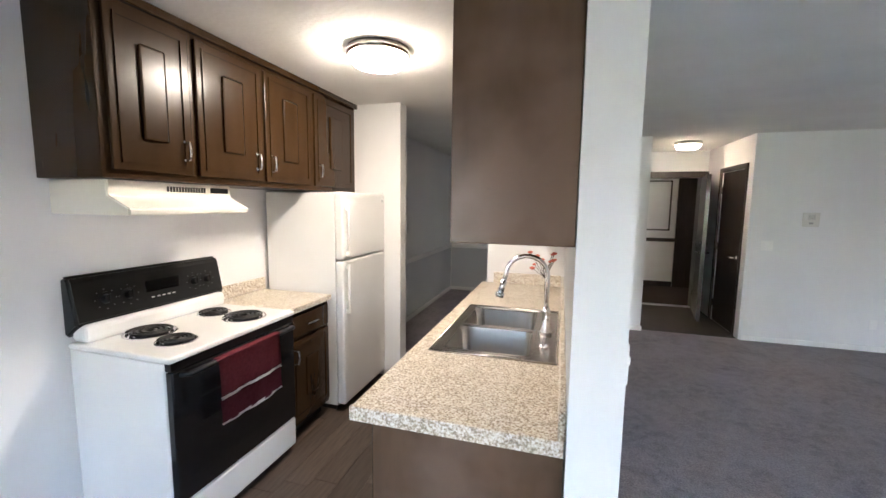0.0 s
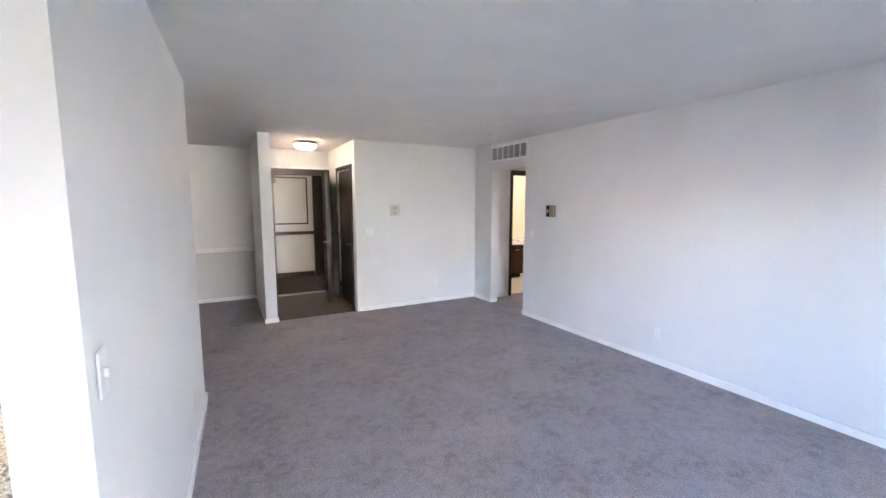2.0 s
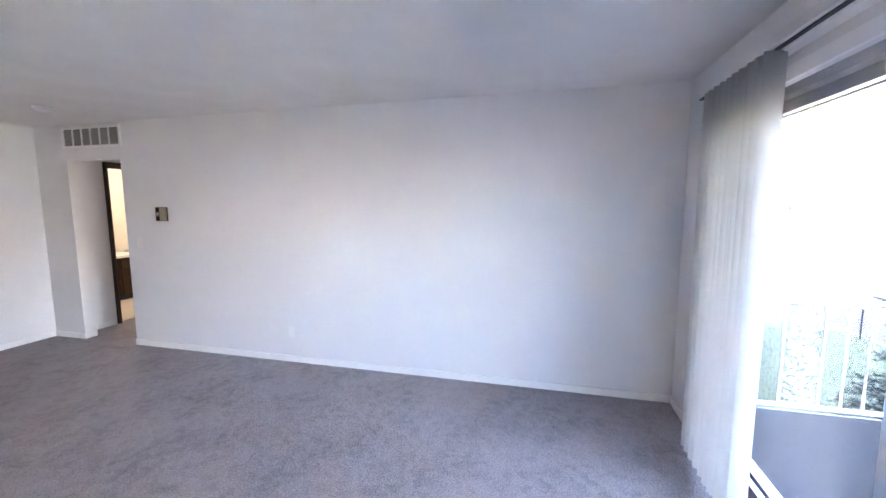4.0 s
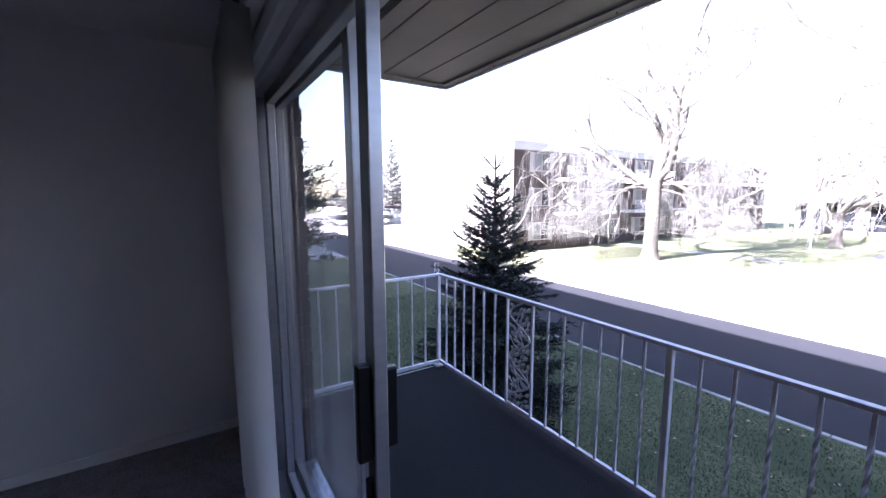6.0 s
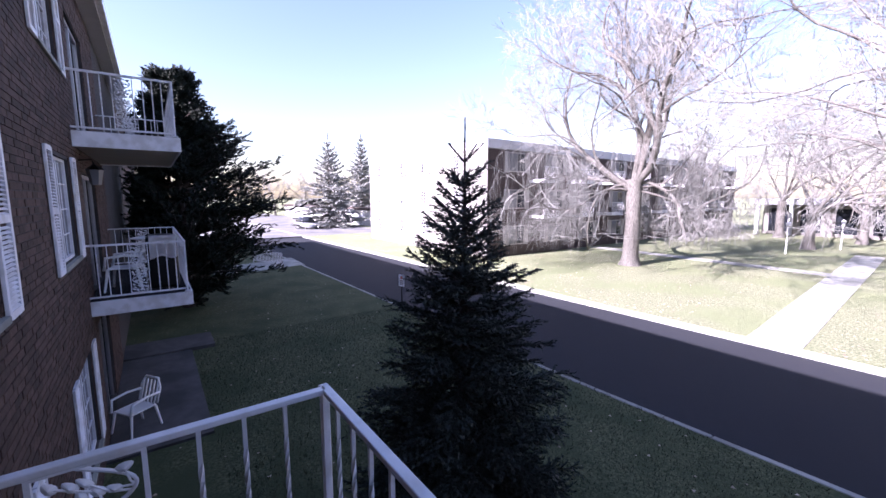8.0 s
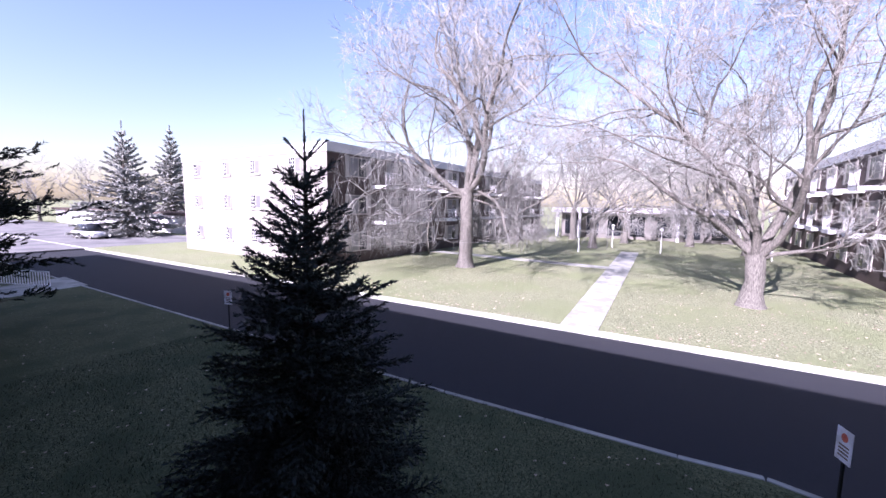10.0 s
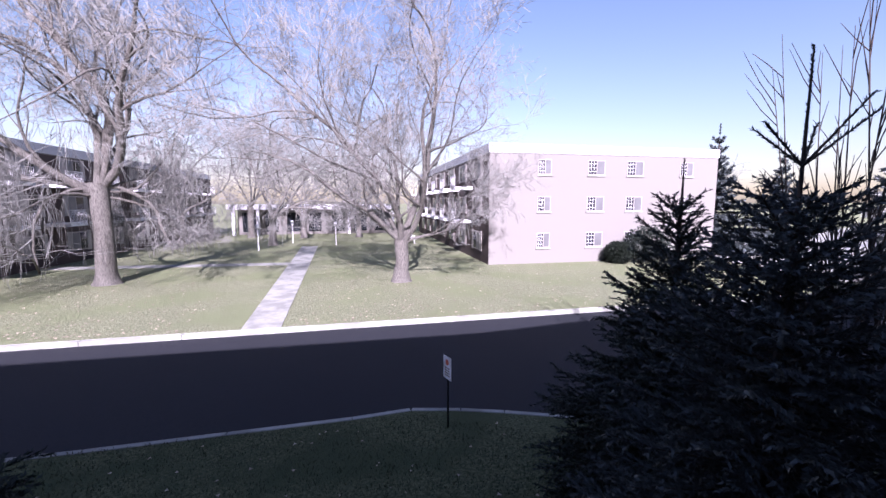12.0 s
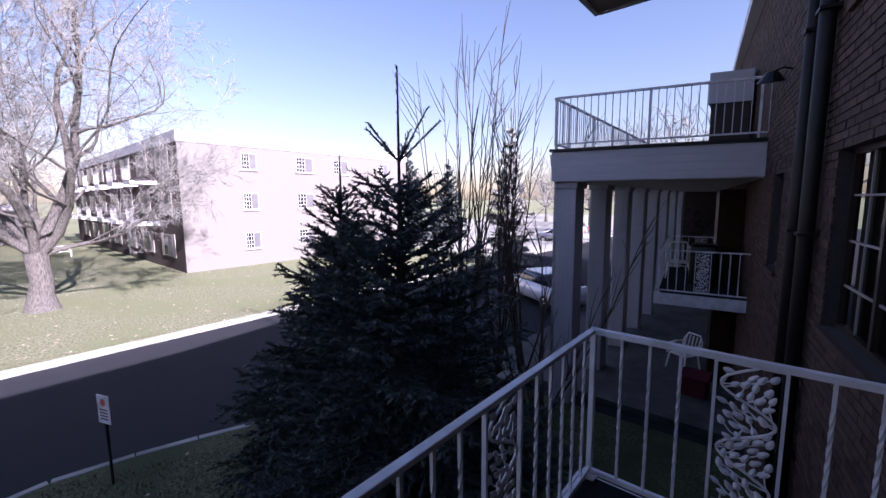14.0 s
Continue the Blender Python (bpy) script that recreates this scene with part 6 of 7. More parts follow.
def juniper(x, y, h, r, seed):
    rnd = random.Random(seed)
    t = thing("juniper_tree", (x, y, G), "dense dark juniper tree beside the neighbouring balconies", "tree", "conifers")
    o = Vector((x, y, G))
    w, n = Soup(), Soup()
    w.limb([o, o + Vector((0, 0, h * .5)), o + Vector((.2, 0, h * .95))], [.22, .13, .03], 8)
    for i in range(560):
        u = rnd.uniform(.02, 1.0)
        a = rnd.uniform(0, 6.283)
        L = r * (1 - max(0, u - .35) ** 1.4 * 1.5) * rnd.uniform(.42, 1.42) * (1.0 + .12 * math.cos(a + 1.57))
        p0 = o + Vector((0, 0, h * u * .93))
        L *= (1.2 - u * .75) * min(1.0, .40 + 2.0 * u)
        if math.sin(a) > .05:
            L = min(L, (FY - .5 - y) / math.sin(a))
        d = Vector((math.cos(a), math.sin(a), rnd.uniform(.0, .55)))
        e = p0 + d * max(L, .5)
        mid = p0.lerp(e, .5) + Vector((0, 0, -.12))
        w.limb([p0, mid, e], [.03, .02, .008], 4)
        for j in range(26):
            s = rnd.uniform(.3, 1.02)
            q = p0.lerp(e, s) + jitter(rnd, .13)
            dd = d * 1.3 + jitter(rnd, .75) + Vector((0, 0, .2))
            bristle(n, q, dd, rnd.uniform(.2, .45), .10, rnd, 12)
    for nm, s, m in (("trunk", w, M_TWIGDK), ("crown", n, M_LEAFDK)):
        ob = raw(nm, [(a - o.x, b - o.y, c - o.z) for a, b, c in s.v], s.f, m)
        ob.parent = t


juniper(22.0, -3.3, 9.6, 3.5, 7)

bare_tree(16.9, -27.8, G, 5.6, .50, [(28, .45, 8.5, .22), (40, 1.42, 8.0, .30), (200, 1.32, 7.5, .22), (210, .85, 8.0, .25), (215, .18, 5.5, .14), (-60, 1.05, 6, .17), (120, 1.0, 6, .17)], 41, 5,
          "large leafless tree with a pale trunk on the sunlit lawn", weep=.8, curtain=[(14, .12, 8.5, .09), (26, .18, 9.0, .09), (38, .12, 8.5, .09), (52, .10, 7.5, .09), (30, .02, 6.0, .08), (205, .1, 6.0, .08), (220, .05, 5.0, .08), (-60, .15, 5.0, .08)])
bare_tree(.7, -25.3, G, 2.4, .42, [(174, 1.12, 8.5, .22), (168, .82, 8, .17), (180, .45, 5.5, .10), (-6, .95, 7.5, .17), (4, 1.2, 7.5, .14), (-12, .45, 5, .10), (80, 1.4, 8.5, .18), (262, 1.2, 7.5, .14)], 43, 5,
          "large leafless tree forking low on the sunlit lawn", weep=.5)
for i, (x, y, th, s) in enumerate(((22.5, -52, 3.5, 1.35), (12.2, -48, 3, 1.3), (10.2, -57, 3, 1.25), (-1.5, -50, 3, 1.25), (17, -59, 4, 1.4), (3.2, -57, 3, 1.2))):
    rnd = random.Random(60 + i)
    bare_tree(x, y, G, th, .3 * s, [(rnd.uniform(0, 360), rnd.uniform(.5, 1.3), 5.5 * s, .15) for k in range(5)], 70 + i, 4, "leafless tree far back in the courtyard", weep=.8, fine=.014)
far_rnd = random.Random(77)
for i in range(20):
    x = -95 + i * 11 + far_rnd.uniform(-3, 3)
    y = -88 - far_rnd.uniform(0, 25)
    bare_tree(x, y, G, 4, .3, [(far_rnd.uniform(0, 360), far_rnd.uniform(.5, 1.3), 6.5, .16) for k in range(5)], 90 + i, 3, "leafless tree on the distant skyline", weep=.4, fine=.022)
for i in range(9):
    x, y = -34 - i * 6.5 + far_rnd.uniform(-2, 2), -8 - i * 4.0 + far_rnd.uniform(-6, 6)
    bare_tree(x, y, G, 3, .26, [(far_rnd.uniform(0, 360), far_rnd.uniform(.5, 1.3), 5.2, .14) for k in range(5)], 120 + i, 3, "leafless tree beyond the parking lot", weep=.4, fine=.022)
for i in range(9):
    x, y = 105 + far_rnd.uniform(-8, 8), -60 + i * 8
    bare_tree(x, y, G, 3, .28, [(far_rnd.uniform(0, 360), far_rnd.uniform(.5, 1.3), 5.5, .15) for k in range(5)], 140 + i, 3, "leafless tree behind the garages", weep=.4, fine=.022)


def whip_shrub(x, y, h, seed, count, wide=1.0):
    rnd = random.Random(seed)
    t = thing("bare_shrub", (x, y, G), "tall leafless shrub with upright dark shoots", "shrub", "shrubs")
    o = Vector((x, y, G))
    for i in range(count):
        w = Soup()
        a = rnd.uniform(0, 6.283)
        hh = h * rnd.uniform(.72, 1.12)
        sp = rnd.uniform(.2, 1.3) * wide
        pts = [o + jitter(rnd, .08) + Vector((0, 0, .05))]
        for s in (.3, .6, 1.0):
            pts.append(o + Vector((math.cos(a) * sp * s ** .8, math.sin(a) * sp * s ** .8, hh * s)) + jitter(rnd, .06))
        w.limb(pts, [.030, .021, .013, .004], 5)
        for j in range(14):
            s = rnd.uniform(.3, .95)
            k = min(int(s * 3), 2)
            p = pts[k].lerp(pts[k + 1], s * 3 - k)
            e = p + Vector((math.cos(a + rnd.uniform(-1.5, 1.5)) * .35, math.sin(a + rnd.uniform(-1.5, 1.5)) * .35, rnd.uniform(.4, 1.0)))
            w.limb([p, p.lerp(e, .5) + jitter(rnd, .04), e], [.010, .008, .004], 3)
        ob = raw("shoot", [(a - o.x, b - o.y, c - o.z) for a, b, c in w.v], w.f, M_TWIGDK)
        ob.parent = t


whip_shrub(-4.3, -7.2, 7.0, 5, 15)
whip_shrub(-5.0, -6.7, 6.6, 8, 10)
whip_shrub(-5.6, -6.4, 6.4, 6, 7)
whip_shrub(-4.35, -5.35, 3.5, 19, 7, 1.7)


def round_bush(x, y, r, h, seed, mat, label):
    rnd = random.Random(seed)
    n = Soup()
    for i in range(4200):
        d = jitter(rnd, 1.0)
        if d.length > 1 or d.length < .05:
            continue
        d = d.normalized() * rnd.uniform(.6, 1.05)
        p = Vector((d.x * r, d.y * r, h * .5 + d.z * h * .5))
        bristle(n, p, d + jitter(rnd, .5), .18, .085, rnd, 7)
    ob = raw("round_bush", n.v, n.f, mat)
    ob.location = (x, y, G)
    tagged(ob, label, "bush", "bushes")


round_bush(-15.9, -29.0, .85, 1.5, 3, M_LEAFDK, "clipped dark round bush at the building foot")
round_bush(-18.2, -28.7, 1.5, 2.7, 4, M_NEEDLE, "large rounded evergreen bush by the sunlit wall")

# leaves and tufts on the lawns
rnd = random.Random(9)
M_LEAF = material("fallen_leaf", (0.16, 0.125, 0.08), 0.9, second=(0.42, 0.37, 0.28), scale=3, vary=0.4)
s = Soup()
for i in range(550):
    x, y = rnd.uniform(-3, 30), rnd.uniform(-10.2, -1.6)
    a, q = rnd.uniform(0, 6.28), rnd.uniform(.02, .045)
    c = Vector((x, y, G + .02))
    s.tri(c + Vector((math.cos(a) * q, math.sin(a) * q, 0)), c + Vector((math.cos(a + 2.2) * q, math.sin(a + 2.2) * q, .01)), c + Vector((math.cos(a + 4.1) * q, math.sin(a + 4.1) * q, .004)))
for i in range(5200):
    x, y = rnd.uniform(-24, 24), -17.6 - rnd.random() ** 1.6 * 26
    if 5.5 < x < 9.2:
        continue
    a, q = rnd.uniform(0, 6.28), rnd.uniform(.03, .075)
    c = Vector((x, y, G + .015))
    s.tri(c + Vector((math.cos(a) * q, math.sin(a) * q, 0)), c + Vector((math.cos(a + 2.2) * q, math.sin(a + 2.2) * q, .03)), c + Vector((math.cos(a + 4.1) * q, math.sin(a + 4.1) * q, .02)))
ob = raw("fallen_leaves", s.v, s.f, M_LEAF)
tagged(ob, "dry leaves scattered over the lawns", "leaves", "", "stuff")
# Blade colour is lowered to carry the shade on the near lawn.
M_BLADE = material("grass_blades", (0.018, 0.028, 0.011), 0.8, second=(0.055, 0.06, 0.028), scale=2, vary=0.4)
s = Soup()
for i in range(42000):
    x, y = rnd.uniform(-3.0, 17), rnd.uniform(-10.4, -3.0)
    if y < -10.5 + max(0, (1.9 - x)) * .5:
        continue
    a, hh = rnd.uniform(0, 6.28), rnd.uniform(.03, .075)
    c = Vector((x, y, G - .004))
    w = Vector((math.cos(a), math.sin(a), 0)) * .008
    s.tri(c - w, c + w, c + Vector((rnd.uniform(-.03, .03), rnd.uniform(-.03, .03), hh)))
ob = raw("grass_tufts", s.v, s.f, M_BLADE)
tagged(ob, "short rough grass of the shaded lawn", "grass", "", "stuff")

# ---- street things ----
def road_sign(x, y, turn, h=1.48):
    t = local_thing("road_sign", "small white no-parking sign on a dark post", "sign", "road signs")
    t.matrix_basis = pose(x, y, G, 0, 0, turn)
    part("post", box(-.02, -.012, -.05, .02, .012, h - .02), M_BLACKPL, t)
    p = part("plate", box(-.14, -.018, h - .46, .14, -.013, h, .006, 1), M_WHITEMETAL, t, "white sign plate")
    b = bmesh.new()
    for k in range(4):
        bx(b, -.09, -.0195, h - .40 + k * .05, .09, -.0182, h - .375 + k * .05)
    part("text_bars", b, M_SCRATCH, p)
    bmr = lathe(bmesh.new(), [(.06, 0), (.06, .001), (.001, .001)], 0, 0, 20)
    bmesh.ops.rotate(bmr, cent=(0, 0, 0), matrix=Matrix.Rotation(radians(90), 3, "X"), verts=bmr.verts)
    bmesh.ops.translate(bmr, vec=(0, -.0185, h - .12), verts=bmr.verts)
    part("symbol_disc", bmr, M_RED, p)


road_sign(1.30, -9.85, 110)
road_sign(16.2, -10.0, 200)

M_CARWHITE = material("white_car_paint", (0.72, 0.73, 0.76), 0.25, second=(0.70, 0.71, 0.74), scale=2, coat=0.6)
M_CARSILVER = material("silver_car_paint", (0.45, 0.46, 0.48), 0.25, 0.5, second=(0.43, 0.44, 0.46), scale=2, coat=0.6)
M_TYRE = material("tyre_rubber", (0.015, 0.015, 0.016), 0.8, second=(0.025, 0.025, 0.026), scale=10)
M_LAMP = material("tail_lamp", (0.35, 0.02, 0.02), 0.2, second=(0.30, 0.02, 0.02), scale=4)


def car(x, y, turn, mat, label, tall=1.0):
    t = local_thing("car", label, "car", "parked cars")
    t.matrix_basis = pose(x, y, ZR, 0, 0, turn)
    L, W = 4.5, 1.76
    prof = [(-2.2, .42), (-2.25, .70), (-2.1, .92), (-1.25, 1.0), (1.75, 1.02), (2.15, .95), (2.25, .6), (2.18, .32), (-2.1, .30)]
    cab_p = [(-1.25, .98), (-.45, 1.42 * tall), (1.1, 1.46 * tall), (1.85, 1.0)]

    def slab(pr, w0, w1):
        b = bmesh.new()
        lo = [b.verts.new((px, -w0 / 2 if pz < 1.1 else -w1 / 2, pz)) for px, pz in pr]
        hi = [b.verts.new((px, w0 / 2 if pz < 1.1 else w1 / 2, pz)) for px, pz in pr]
        b.faces.new(lo)
        b.faces.new(hi[::-1])
        for i in range(len(pr)):
            j = (i + 1) % len(pr)
            b.faces.new((lo[i], hi[i], hi[j], lo[j]))
        bmesh.ops.recalc_face_normals(b, faces=b.faces)
        bmesh.ops.bevel(b, geom=b.edges[:], offset=.06, segments=3, affect="EDGES")
        return b
    body = part("body", slab(prof, W, W), mat, t, "", True)
    part("cabin", slab(cab_p, W - .1, W - .42), M_DARKGLASS, t, "", True)
    part("roof", box(-.42, -.62, 1.40 * tall, 1.1, .62, 1.475 * tall, .03, 2), mat, t)
    for px in (-1.4, 1.4):
        for sy in (-1, 1):
            b = rod(bmesh.new(), (px, sy * .72, .32), (px, sy * .90, .32), .32, None, 24)
            wh = part("wheel", b, M_TYRE, t)
            part("rim", rod(bmesh.new(), (px, sy * .90, .32), (px, sy * .912, .32), .2, .17, 18), M_STEEL, wh)
    for sy in (-1, 1):
        part("headlight", box(-2.24, sy * .68 - .16, .66, -2.17, sy * .68 + .16, .80, .02, 1), M_CHROME, body)
        part("tail_light", box(2.18, sy * .72 - .12, .70, 2.25, sy * .72 + .12, .9, .02, 1), M_LAMP, body)


# Bushes added to block the bright lawn behind the porch opening.
round_bush(-28, -7.6, 2.6, 5.0, 14, M_LEAFDK, "tall dark evergreen bush added past the porch")
round_bush(-24, -6.0, 2.3, 4.6, 16, M_LEAFDK, "dark evergreen bush added at the end of the porch")
round_bush(-33, -6.6, 1.8, 3.2, 15, M_LEAFDK, "dark evergreen bush added past the porch")
car(-13.9, -10.0, 60, M_CARWHITE, "white car parked beside the porch")
for i in range(6):
    car(-38 - i * 2.9, -20 - i * .9, 95, M_CARWHITE if i % 2 else M_CARSILVER, "parked car in the distant sunlit lot")
car(62, -20.5, 10, M_CARSILVER, "silver van on the far parking lot", 1.25)


def low_fence(x0, y0, x1, y1):
    d = Vector((x1 - x0, y1 - y0, 0))
    t = local_thing("low_fence", "low white picket rail beside the drive", "fence", "fences")
    t.matrix_basis = pose(x0, y0, G, 0, 0, math.degrees(math.atan2(d.y, d.x)))
    L = d.length
    part("top_rail", box(0, -.025, .82, L, .025, .87), M_WHITEMETAL, t)
    part("bottom_rail", box(0, -.02, .15, L, .02, .19), M_WHITEMETAL, t)
    n = int(L / .16)
    for k in range(n + 1):
        part("picket", box(L * k / n - .018, -.018, 0 if k in (0, n) else .19, L * k / n + .018, .018, .82), M_WHITEMETAL, t)


low_fence(30.0, -9.0, 32.8, -7.8)
for x, y in ((12.5, -43), (10.5, -50), (5.6, -47)):
    t = thing("lamp_post", (x, y, G), "white courtyard lamp post", "lamp post", "lamp posts")
    part("pole", rod(bmesh.new(), (x, y, G), (x, y, G + 2.0), .05, .04, 10), M_WHITEMETAL, t)
    part("lantern", rod(bmesh.new(), (x, y, G + 2.0), (x, y, G + 2.4), .09, .16, 8), M_WHITEMETAL, t)
    part("cap", rod(bmesh.new(), (x, y, G + 2.4), (x, y, G + 2.55), .19, .03, 8), M_WHITEMETAL, t)
t = thing("garden_bench", (-2.2, -47, G), "white slatted bench on the lawn", "bench")
for k in range(4):
    part("seat_slat", box(-3.0, -47.2 + k * .12, G + .42, -1.4, -47.1 + k * .12, G + .45), M_WHITEMETAL, t)
for k in range(3):
    part("back_slat", box(-3.0, -47.28, G + .55 + k * .13, -1.4, -47.25, G + .64 + k * .13), M_WHITEMETAL, t)
for x in (-2.95, -1.5):
    part("leg", box(x, -47.25, G, x + .06, -46.75, G + .42), M_WHITEMETAL, t)


def garden_chair(x, y, z, turn, label):
    t = local_thing("garden_chair", label, "chair", "plastic chairs")
    t.matrix_basis = pose(x, y, z, 0, 0, turn)
    b = bx(bmesh.new(), -.24, -.24, .40, .24, .24, .425, .012, 2)
    part("seat", b, M_PLASTIC, t)
    b = bmesh.new()
    for k in range(5):
        xx = -.18 + k * .09
        tube(b, [(xx, .22, .42), (xx * 1.05, .28, .62), (xx * 1.05, .34, .84)], .018, 6)
    tube(b, [(-.24, .24, .44), (-.25, .32, .72), (-.16, .36, .88), (.16, .36, .88), (.25, .32, .72), (.24, .24, .44)], .022, 8)
    part("backrest", b, M_PLASTIC, t, "", True)
    for sx in (-1, 1):
        part("armrest", tube(bmesh.new(), [(sx * .25, .30, .64), (sx * .28, .05, .66), (sx * .28, -.22, .63), (sx * .26, -.26, .40)], .024, 8), M_PLASTIC, t, "", True)
        for sy in (-1, 1):
            part("leg", rod(bmesh.new(), (sx * .22, sy * .22, .40), (sx * .27, sy * .28, 0), .026, .018, 8), M_PLASTIC, t)


garden_chair(12.15, -1.82, G + .05, 215, "white moulded plastic armchair on the ground patio")
garden_chair(12.4, -1.88, BZ, 170, "white plastic chair on the neighbouring balcony")
garden_chair(-9.2, -3.75, G + .02, 60, "white plastic chair on the porch")
gr = thing("covered_grill", (12.45, -2.45, BZ), "barbecue grill under a dark cover", "grill")
b = box(12.0, -2.70, BZ, 12.95, -2.2, BZ + .98, .09, 3)
part("cover", b, M_BLACKPL, gr, "", True)
tb = thing("patio_table", (15.0, -2.3, BZ), "small table with a white cloth on the balcony", "table")
part("tabletop", lathe(bmesh.new(), [(.42, BZ + .72), (.43, BZ + .74), (.40, BZ + .75)], 15.0, -2.3, 24), M_PLASTIC, tb)
part("pedestal", rod(bmesh.new(), (15, -2.3, BZ), (15, -2.3, BZ + .72), .05, .04, 12), M_PLASTIC, tb)
cl = thing("hanging_cloth", (11.97, -2.6, BZ + .93), "white cloth hung over the covered grill", "cloth")
cloth_b = bmesh.new()
rows_ = []
for j in range(9):
    rows_.append([cloth_b.verts.new(((12.16 if j == 0 else 11.985 - .012 * math.sin(i * 1.7) - .003 * j), -2.68 + .42 * i / 8, BZ + 1.0 - .40 * max(0, j - 1) / 7 - .03 * math.sin(i) * j / 8)) for i in range(9)])
for j in range(8):
    for i in range(8):
        cloth_b.faces.new((rows_[j][i], rows_[j + 1][i], rows_[j + 1][i + 1], rows_[j][i + 1]))
bmesh.ops.solidify(cloth_b, geom=cloth_b.faces[:], thickness=.004)
part("drape", cloth_b, M_TOWELWH, cl, "", True)
ln = thing("wall_lantern", (11.9, FY - .2, 1.9), "old lantern hanging beside the balcony door", "lantern")
part("bracket", tube(bmesh.new(), [(11.95, FY, 2.2), (11.95, FY - .18, 2.22), (11.95, FY - .2, 2.12)], .012, 6), M_BLACKPL, ln)
part("glass_body", rod(bmesh.new(), (11.95, FY - .2, 1.8), (11.95, FY - .2, 2.05), .07, .12, 6), M_SHADE, ln)
part("cap", rod(bmesh.new(), (11.95, FY - .2, 2.05), (11.95, FY - .2, 2.14), .14, .02, 6), M_BLACKPL, ln)

# ---- porch annex of the wing ----
AN = Matrix(((math.cos(radians(2)), -.286, 0, -5.4), (math.sin(radians(2)), .958, 0, -5.7), (0, 0, 1, 0), (0, 0, 0, 1)))


def set_part(name, bm, mat, parent, label="", smooth=False):
    bmesh.ops.transform(bm, matrix=AN, verts=bm.verts)
    return part(name, bm, mat, parent, label, smooth)


an = local_thing("porch_annex", "white columned porch with a roof terrace beside the wing", "porch")
AW, AD = 17.0, 3.5
b = bmesh.new()
for k in range(4):
    z = 1.92 + k * .145
    bx(b, -AW, -.02 - .004 * (k % 2), z, .02 + .004 * (k % 2), .0, z + .142)
    bx(b, .0, .0, z, .022, AD + .1, z + .142)
set_part("fascia", b, M_SIDING, an, "white lapped fascia boards")
set_part("roof_slab", box(-AW, .0, 1.95, 0, AD + .4, 2.48), M_SIDING, an)
set_part("roof_edge", box(-AW, -.06, 2.505, .06, AD + .1, 2.56), M_COIL, an, "dark roof edge")
# Made-up wall that keeps the porch end dark by hiding the bright lawn.
set_part("added_end_wall", box(-AW - .2, .05, G, -AW, AD + .4, 1.95), M_FARBRICKDK, an, "dark brick wall added to close the bright porch view")
set_part("ceiling", box(-AW, .02, 1.90, -.02, AD + .4, 1.948), M_SOFFITWH, an)
for k in range(8):
    x = -.32 - k * 2.1
    b = box(x - .30, .05, G, x + .22 - .02, .42, 1.9, .01, 1)
    col = set_part("column", b, M_SIDING, an, "white fluted box column")
    for q in range(4):
        set_part("flute", box(x - .26 + q * .12, .038, G + .2, x - .20 + q * .12, .052, 1.7), M_SIDING, col)
        set_part("flute", box(x + .198, .09 + q * .085, G + .2, x + .206, .13 + q * .085, 1.7), M_SIDING, col)
    set_part("capital", box(x - .34, .01, 1.78, x + .24, .46, 1.9, .01, 1), M_SIDING, an)
set_part("downpipe", tube(bmesh.new(), [(-.05, -.05, 2.45), (-.15, -.07, 2.25), (-.25, -.03, 2.05), (-.25, -.03, G + .1)], .04, 8), M_WHITEMETAL, an, "white downpipe", True)
tr_ = local_thing("terrace_railing", "white metal railing round the roof terrace", "railing")
TZ = 2.56
for (xa, ya, xb, yb) in ((0, .05, 0, AD), (-AW, .02, 0, .02)):
    L = math.hypot(xb - xa, yb - ya)
    m = Matrix.Translation((xa, ya, TZ)) @ Matrix.Rotation(math.atan2(yb - ya, xb - xa), 4, "Z")
    set_part("top_rail", bx(bmesh.new(), 0, -.025, .97, L, .025, 1.01, m=m), M_WHITEMETAL, tr_)
    set_part("bottom_rail", bx(bmesh.new(), 0, -.015, .08, L, .015, .11, m=m), M_WHITEMETAL, tr_)
    n = int(L / .125)
    for k in range(n + 1):
        big = k % 13 == 0
        set_part("post" if big else "baluster", bx(bmesh.new(), L * k / n - (.02 if big else .007), -.02 if big else -.007, 0 if big else .11, L * k / n + (.02 if big else .007), .02 if big else .007, .97, m=m), M_WHITEMETAL, tr_)
hv = local_thing("rooftop_unit", "brown and white rooftop enclosure on the terrace", "rooftop unit")
set_part("cabinet", box(-3.2, 2.45, TZ, -2.3, 3.15, TZ + 1.05), M_FARBRICKDK, hv)
set_part("hood", box(-3.25, 2.4, TZ + 1.05, -2.25, 3.2, TZ + 1.7), M_SIDING, hv)

# pipes and lamp on the wing's brick wall
for i, (x, r) in enumerate(((-2.75, .065), (-3.3, .06))):
    t = local_thing("downpipe", "dark metal downpipe on the brick wall", "downpipe", "downpipes")
    t.matrix_basis = WING @ Matrix.Translation((x, -.08, 0))
    part("pipe", rod(bmesh.new(), (0, 0, G), (0, 0, ROOF), r, None, 14), M_PIPE, t, "", True)
    for z in (-1.0, 1.2, 3.2):
        part("bracket", box(-r - .02, -r - .01, z, r + .02, .075, z + .03), M_PIPE, t)
t = local_thing("wall_lamp", "dark outdoor wall lamp on a short arm", "wall lamp")
t.matrix_basis = WING @ Matrix.Translation((-4.6, -.02, 3.12))
part("arm", tube(bmesh.new(), [(0, 0, .06), (0, -.1, .10), (0, -.2, .06)], .015, 6), M_BLACKPL, t)
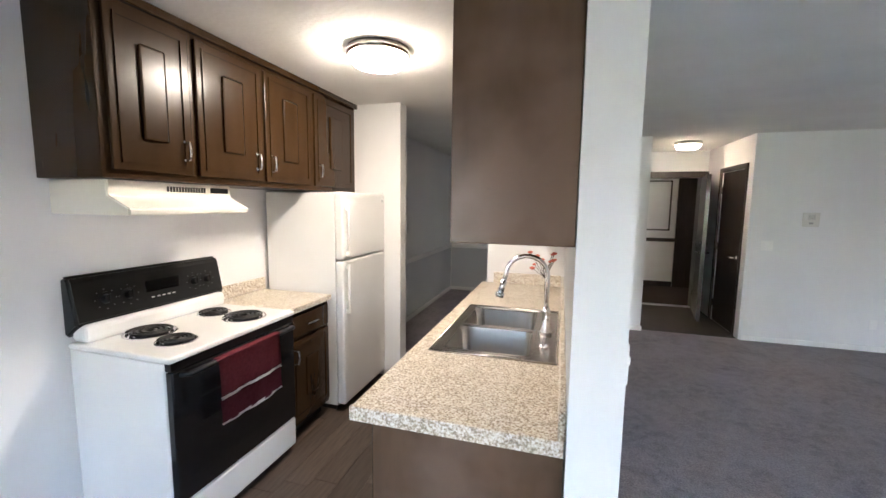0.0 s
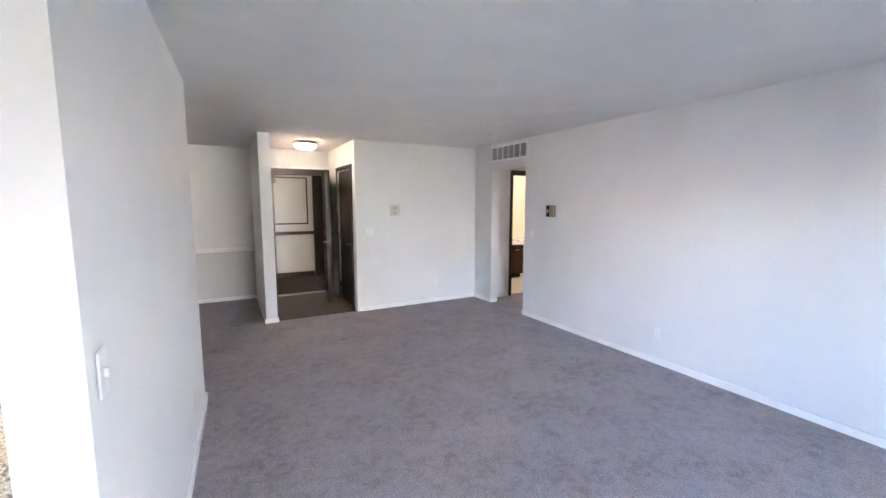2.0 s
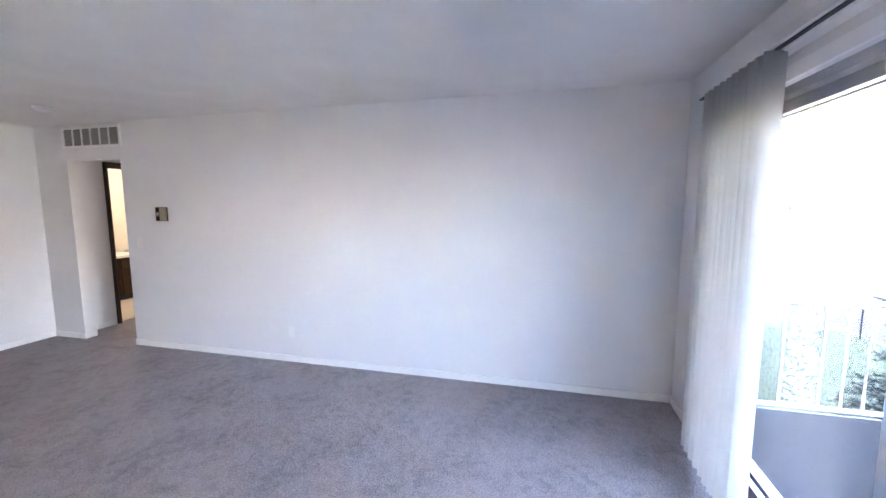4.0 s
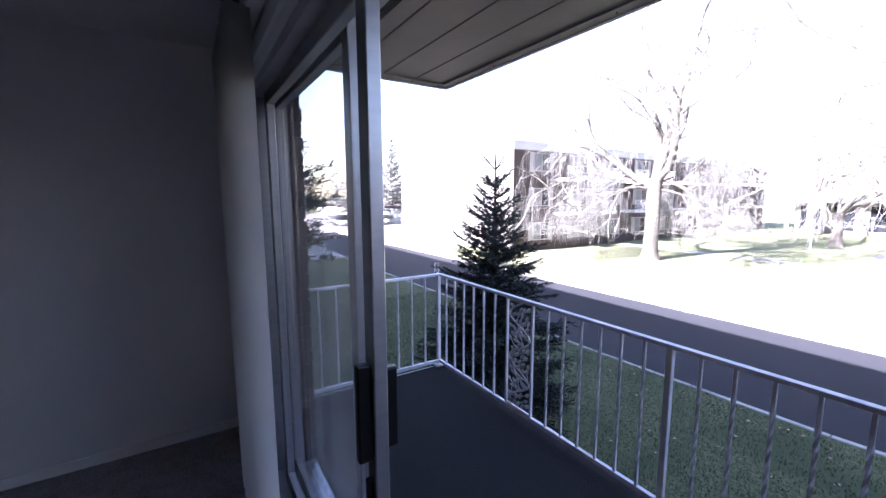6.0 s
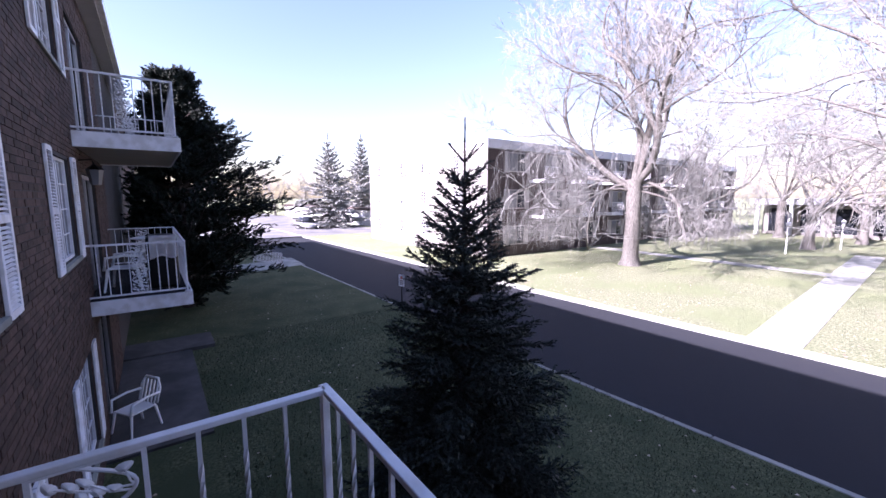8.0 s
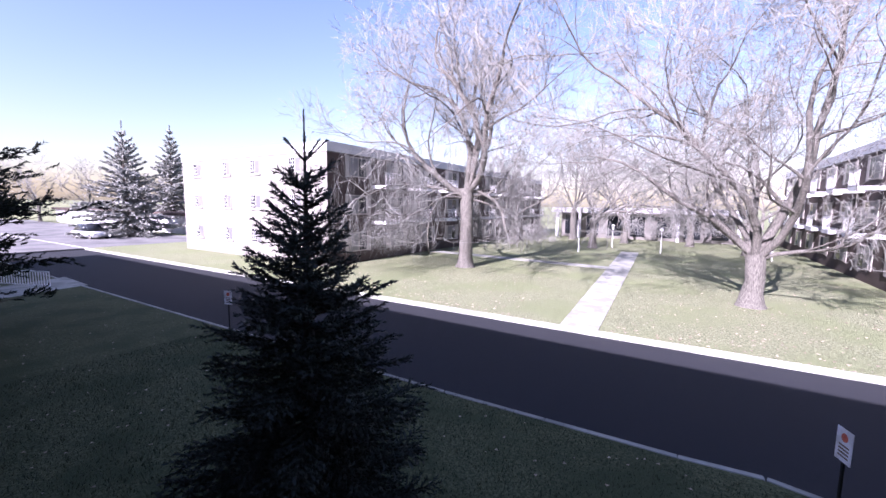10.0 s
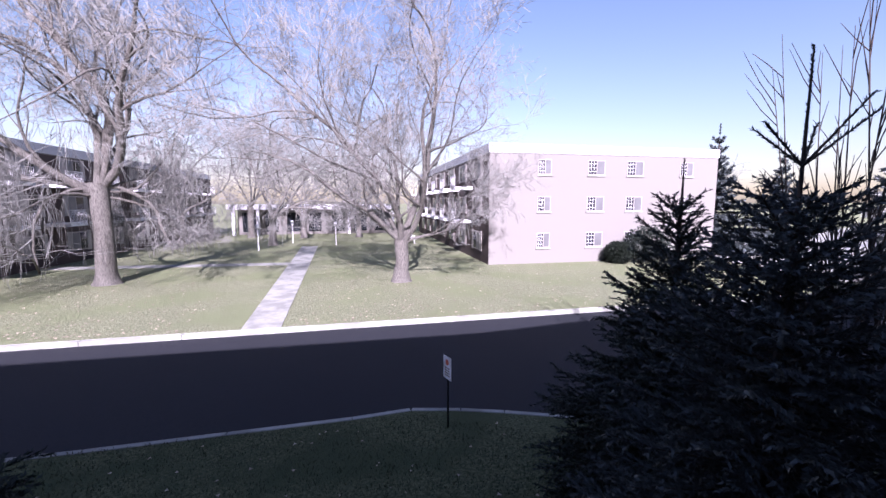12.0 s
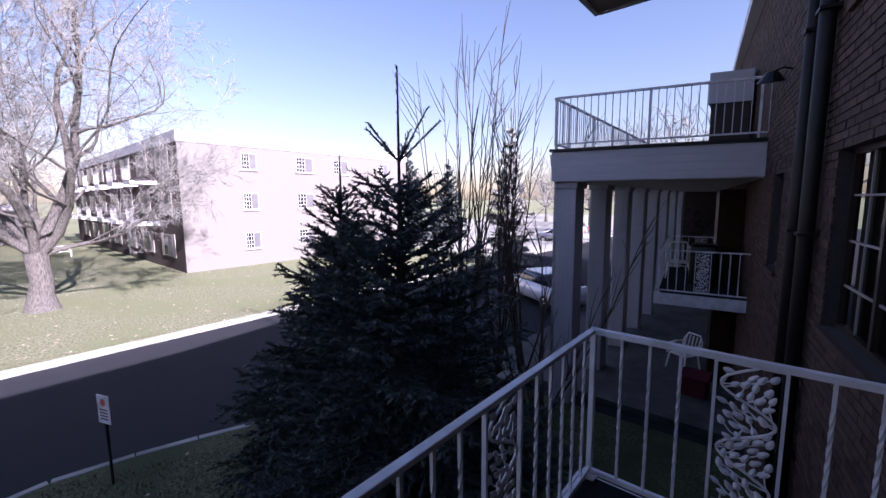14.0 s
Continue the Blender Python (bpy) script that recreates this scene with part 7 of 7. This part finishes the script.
part("head", rod(bmesh.new(), (0, -.21, .06), (-.02, -.21, -.07), .06, .16, 14), M_BLACKPL, t)
t = local_thing("porch_cabinet", "brown wooden cupboard at the back of the porch", "cabinet")
t.matrix_basis = WING @ Matrix.Translation((-9.6, 0, G))
part("body", box(-.7, -.5, .02, .7, -.01, 4.6), M_WOODDK, t)
t = thing("utility_box", (-4.75, -6.2, G), "small concrete-coloured utility box under the spruces", "utility box")
part("body", box(-5.0, -6.45, G - .05, -4.55, -6.0, G + .62, .02, 2), M_CONC, t)
part("lid", box(-5.04, -6.49, G + .62, -4.51, -5.96, G + .70, .02, 2), M_CONC, t)

t = thing("storage_box", (-7.9, -3.3, G + .02), "dark red lidded storage box on the porch floor", "storage box")
part("body", box(-8.2, -3.55, G + .021, -7.6, -3.05, G + .42, .02, 2), M_TOWELDK, t)
part("lid", box(-8.23, -3.58, G + .421, -7.57, -3.02, G + .47, .015, 2), M_TOWELDK, t)
t = thing("covered_grill", (-8.6, -3.4, -.45), "barbecue grill under a dark cover on the porch balcony", "grill")
part("cover", box(-8.95, -3.65, -.45, -8.3, -3.1, .5, .08, 3), M_BLACKPL, t, "", True)
garden_chair(-9.2, -4.0, -.45, 100, "white plastic chair on the porch balcony")

# ---- pieces last: planks, bricks ----
plank_floor = setting("floor_kitchen", box(WX, SY, -.05, .10, 3.46, -.004), M_ENTRY, "brown vinyl plank floor of the kitchen", "floor")
rnd = random.Random(2)
PW, PL = .15, 1.22
PLANK = mesh_of("plank", box(0, 0, 0, PW - .002, PL - .002, .006, .0012, 1), M_PLANK)
x = WX + .001
while x < .10 - .02:
    y = SY - rnd.uniform(0, 1.0)
    w = min(PW, .098 - x)
    while y < 3.46:
        a, c = max(y, SY), min(y + PL, 3.459)
        if c - a > .02:
            if w > PW - .001 and c - a > PL - .001:
                o = new("plank", PLANK)
            else:
                o = new("plank", mesh_of("plank", box(0, 0, 0, w - .002, c - a - .002, .006), M_PLANK))
            o.parent = plank_floor
            o.location = (x, a, -.004)
        y += PL
    x += PW
lay_bricks(.0, 16.5, G, ROOF, EAST_HOLES + [OWN_HOLE], EAST, (3.7, 5.4, .2, 2.2), fe, 1)
lay_bricks(-14.0, 0.0, G, ROOF, WEST_HOLES, WING, (-3.5, -.4, 2.0, 2.9), fw, 2)
# brick returns of the door opening
jamb = setting("wall_brick_return", box(DOOR_X1 + .004, FY + .013, BZ, DOOR_X1 + .05, FY + .13, DOOR_H), M_MORTAR, "brick return beside the balcony door", "wall")
HEADER = mesh_of("brick", box(0, 0, 0, .012, .076, BH, .003, 1), M_BRICK)
z = G
while z < DOOR_H - BH:
    if z > BZ:
        o = new("brick", HEADER)
        o.parent = jamb
        o.location = (DOOR_X1 - .006, FY + .003, z)
    z += BH + JT
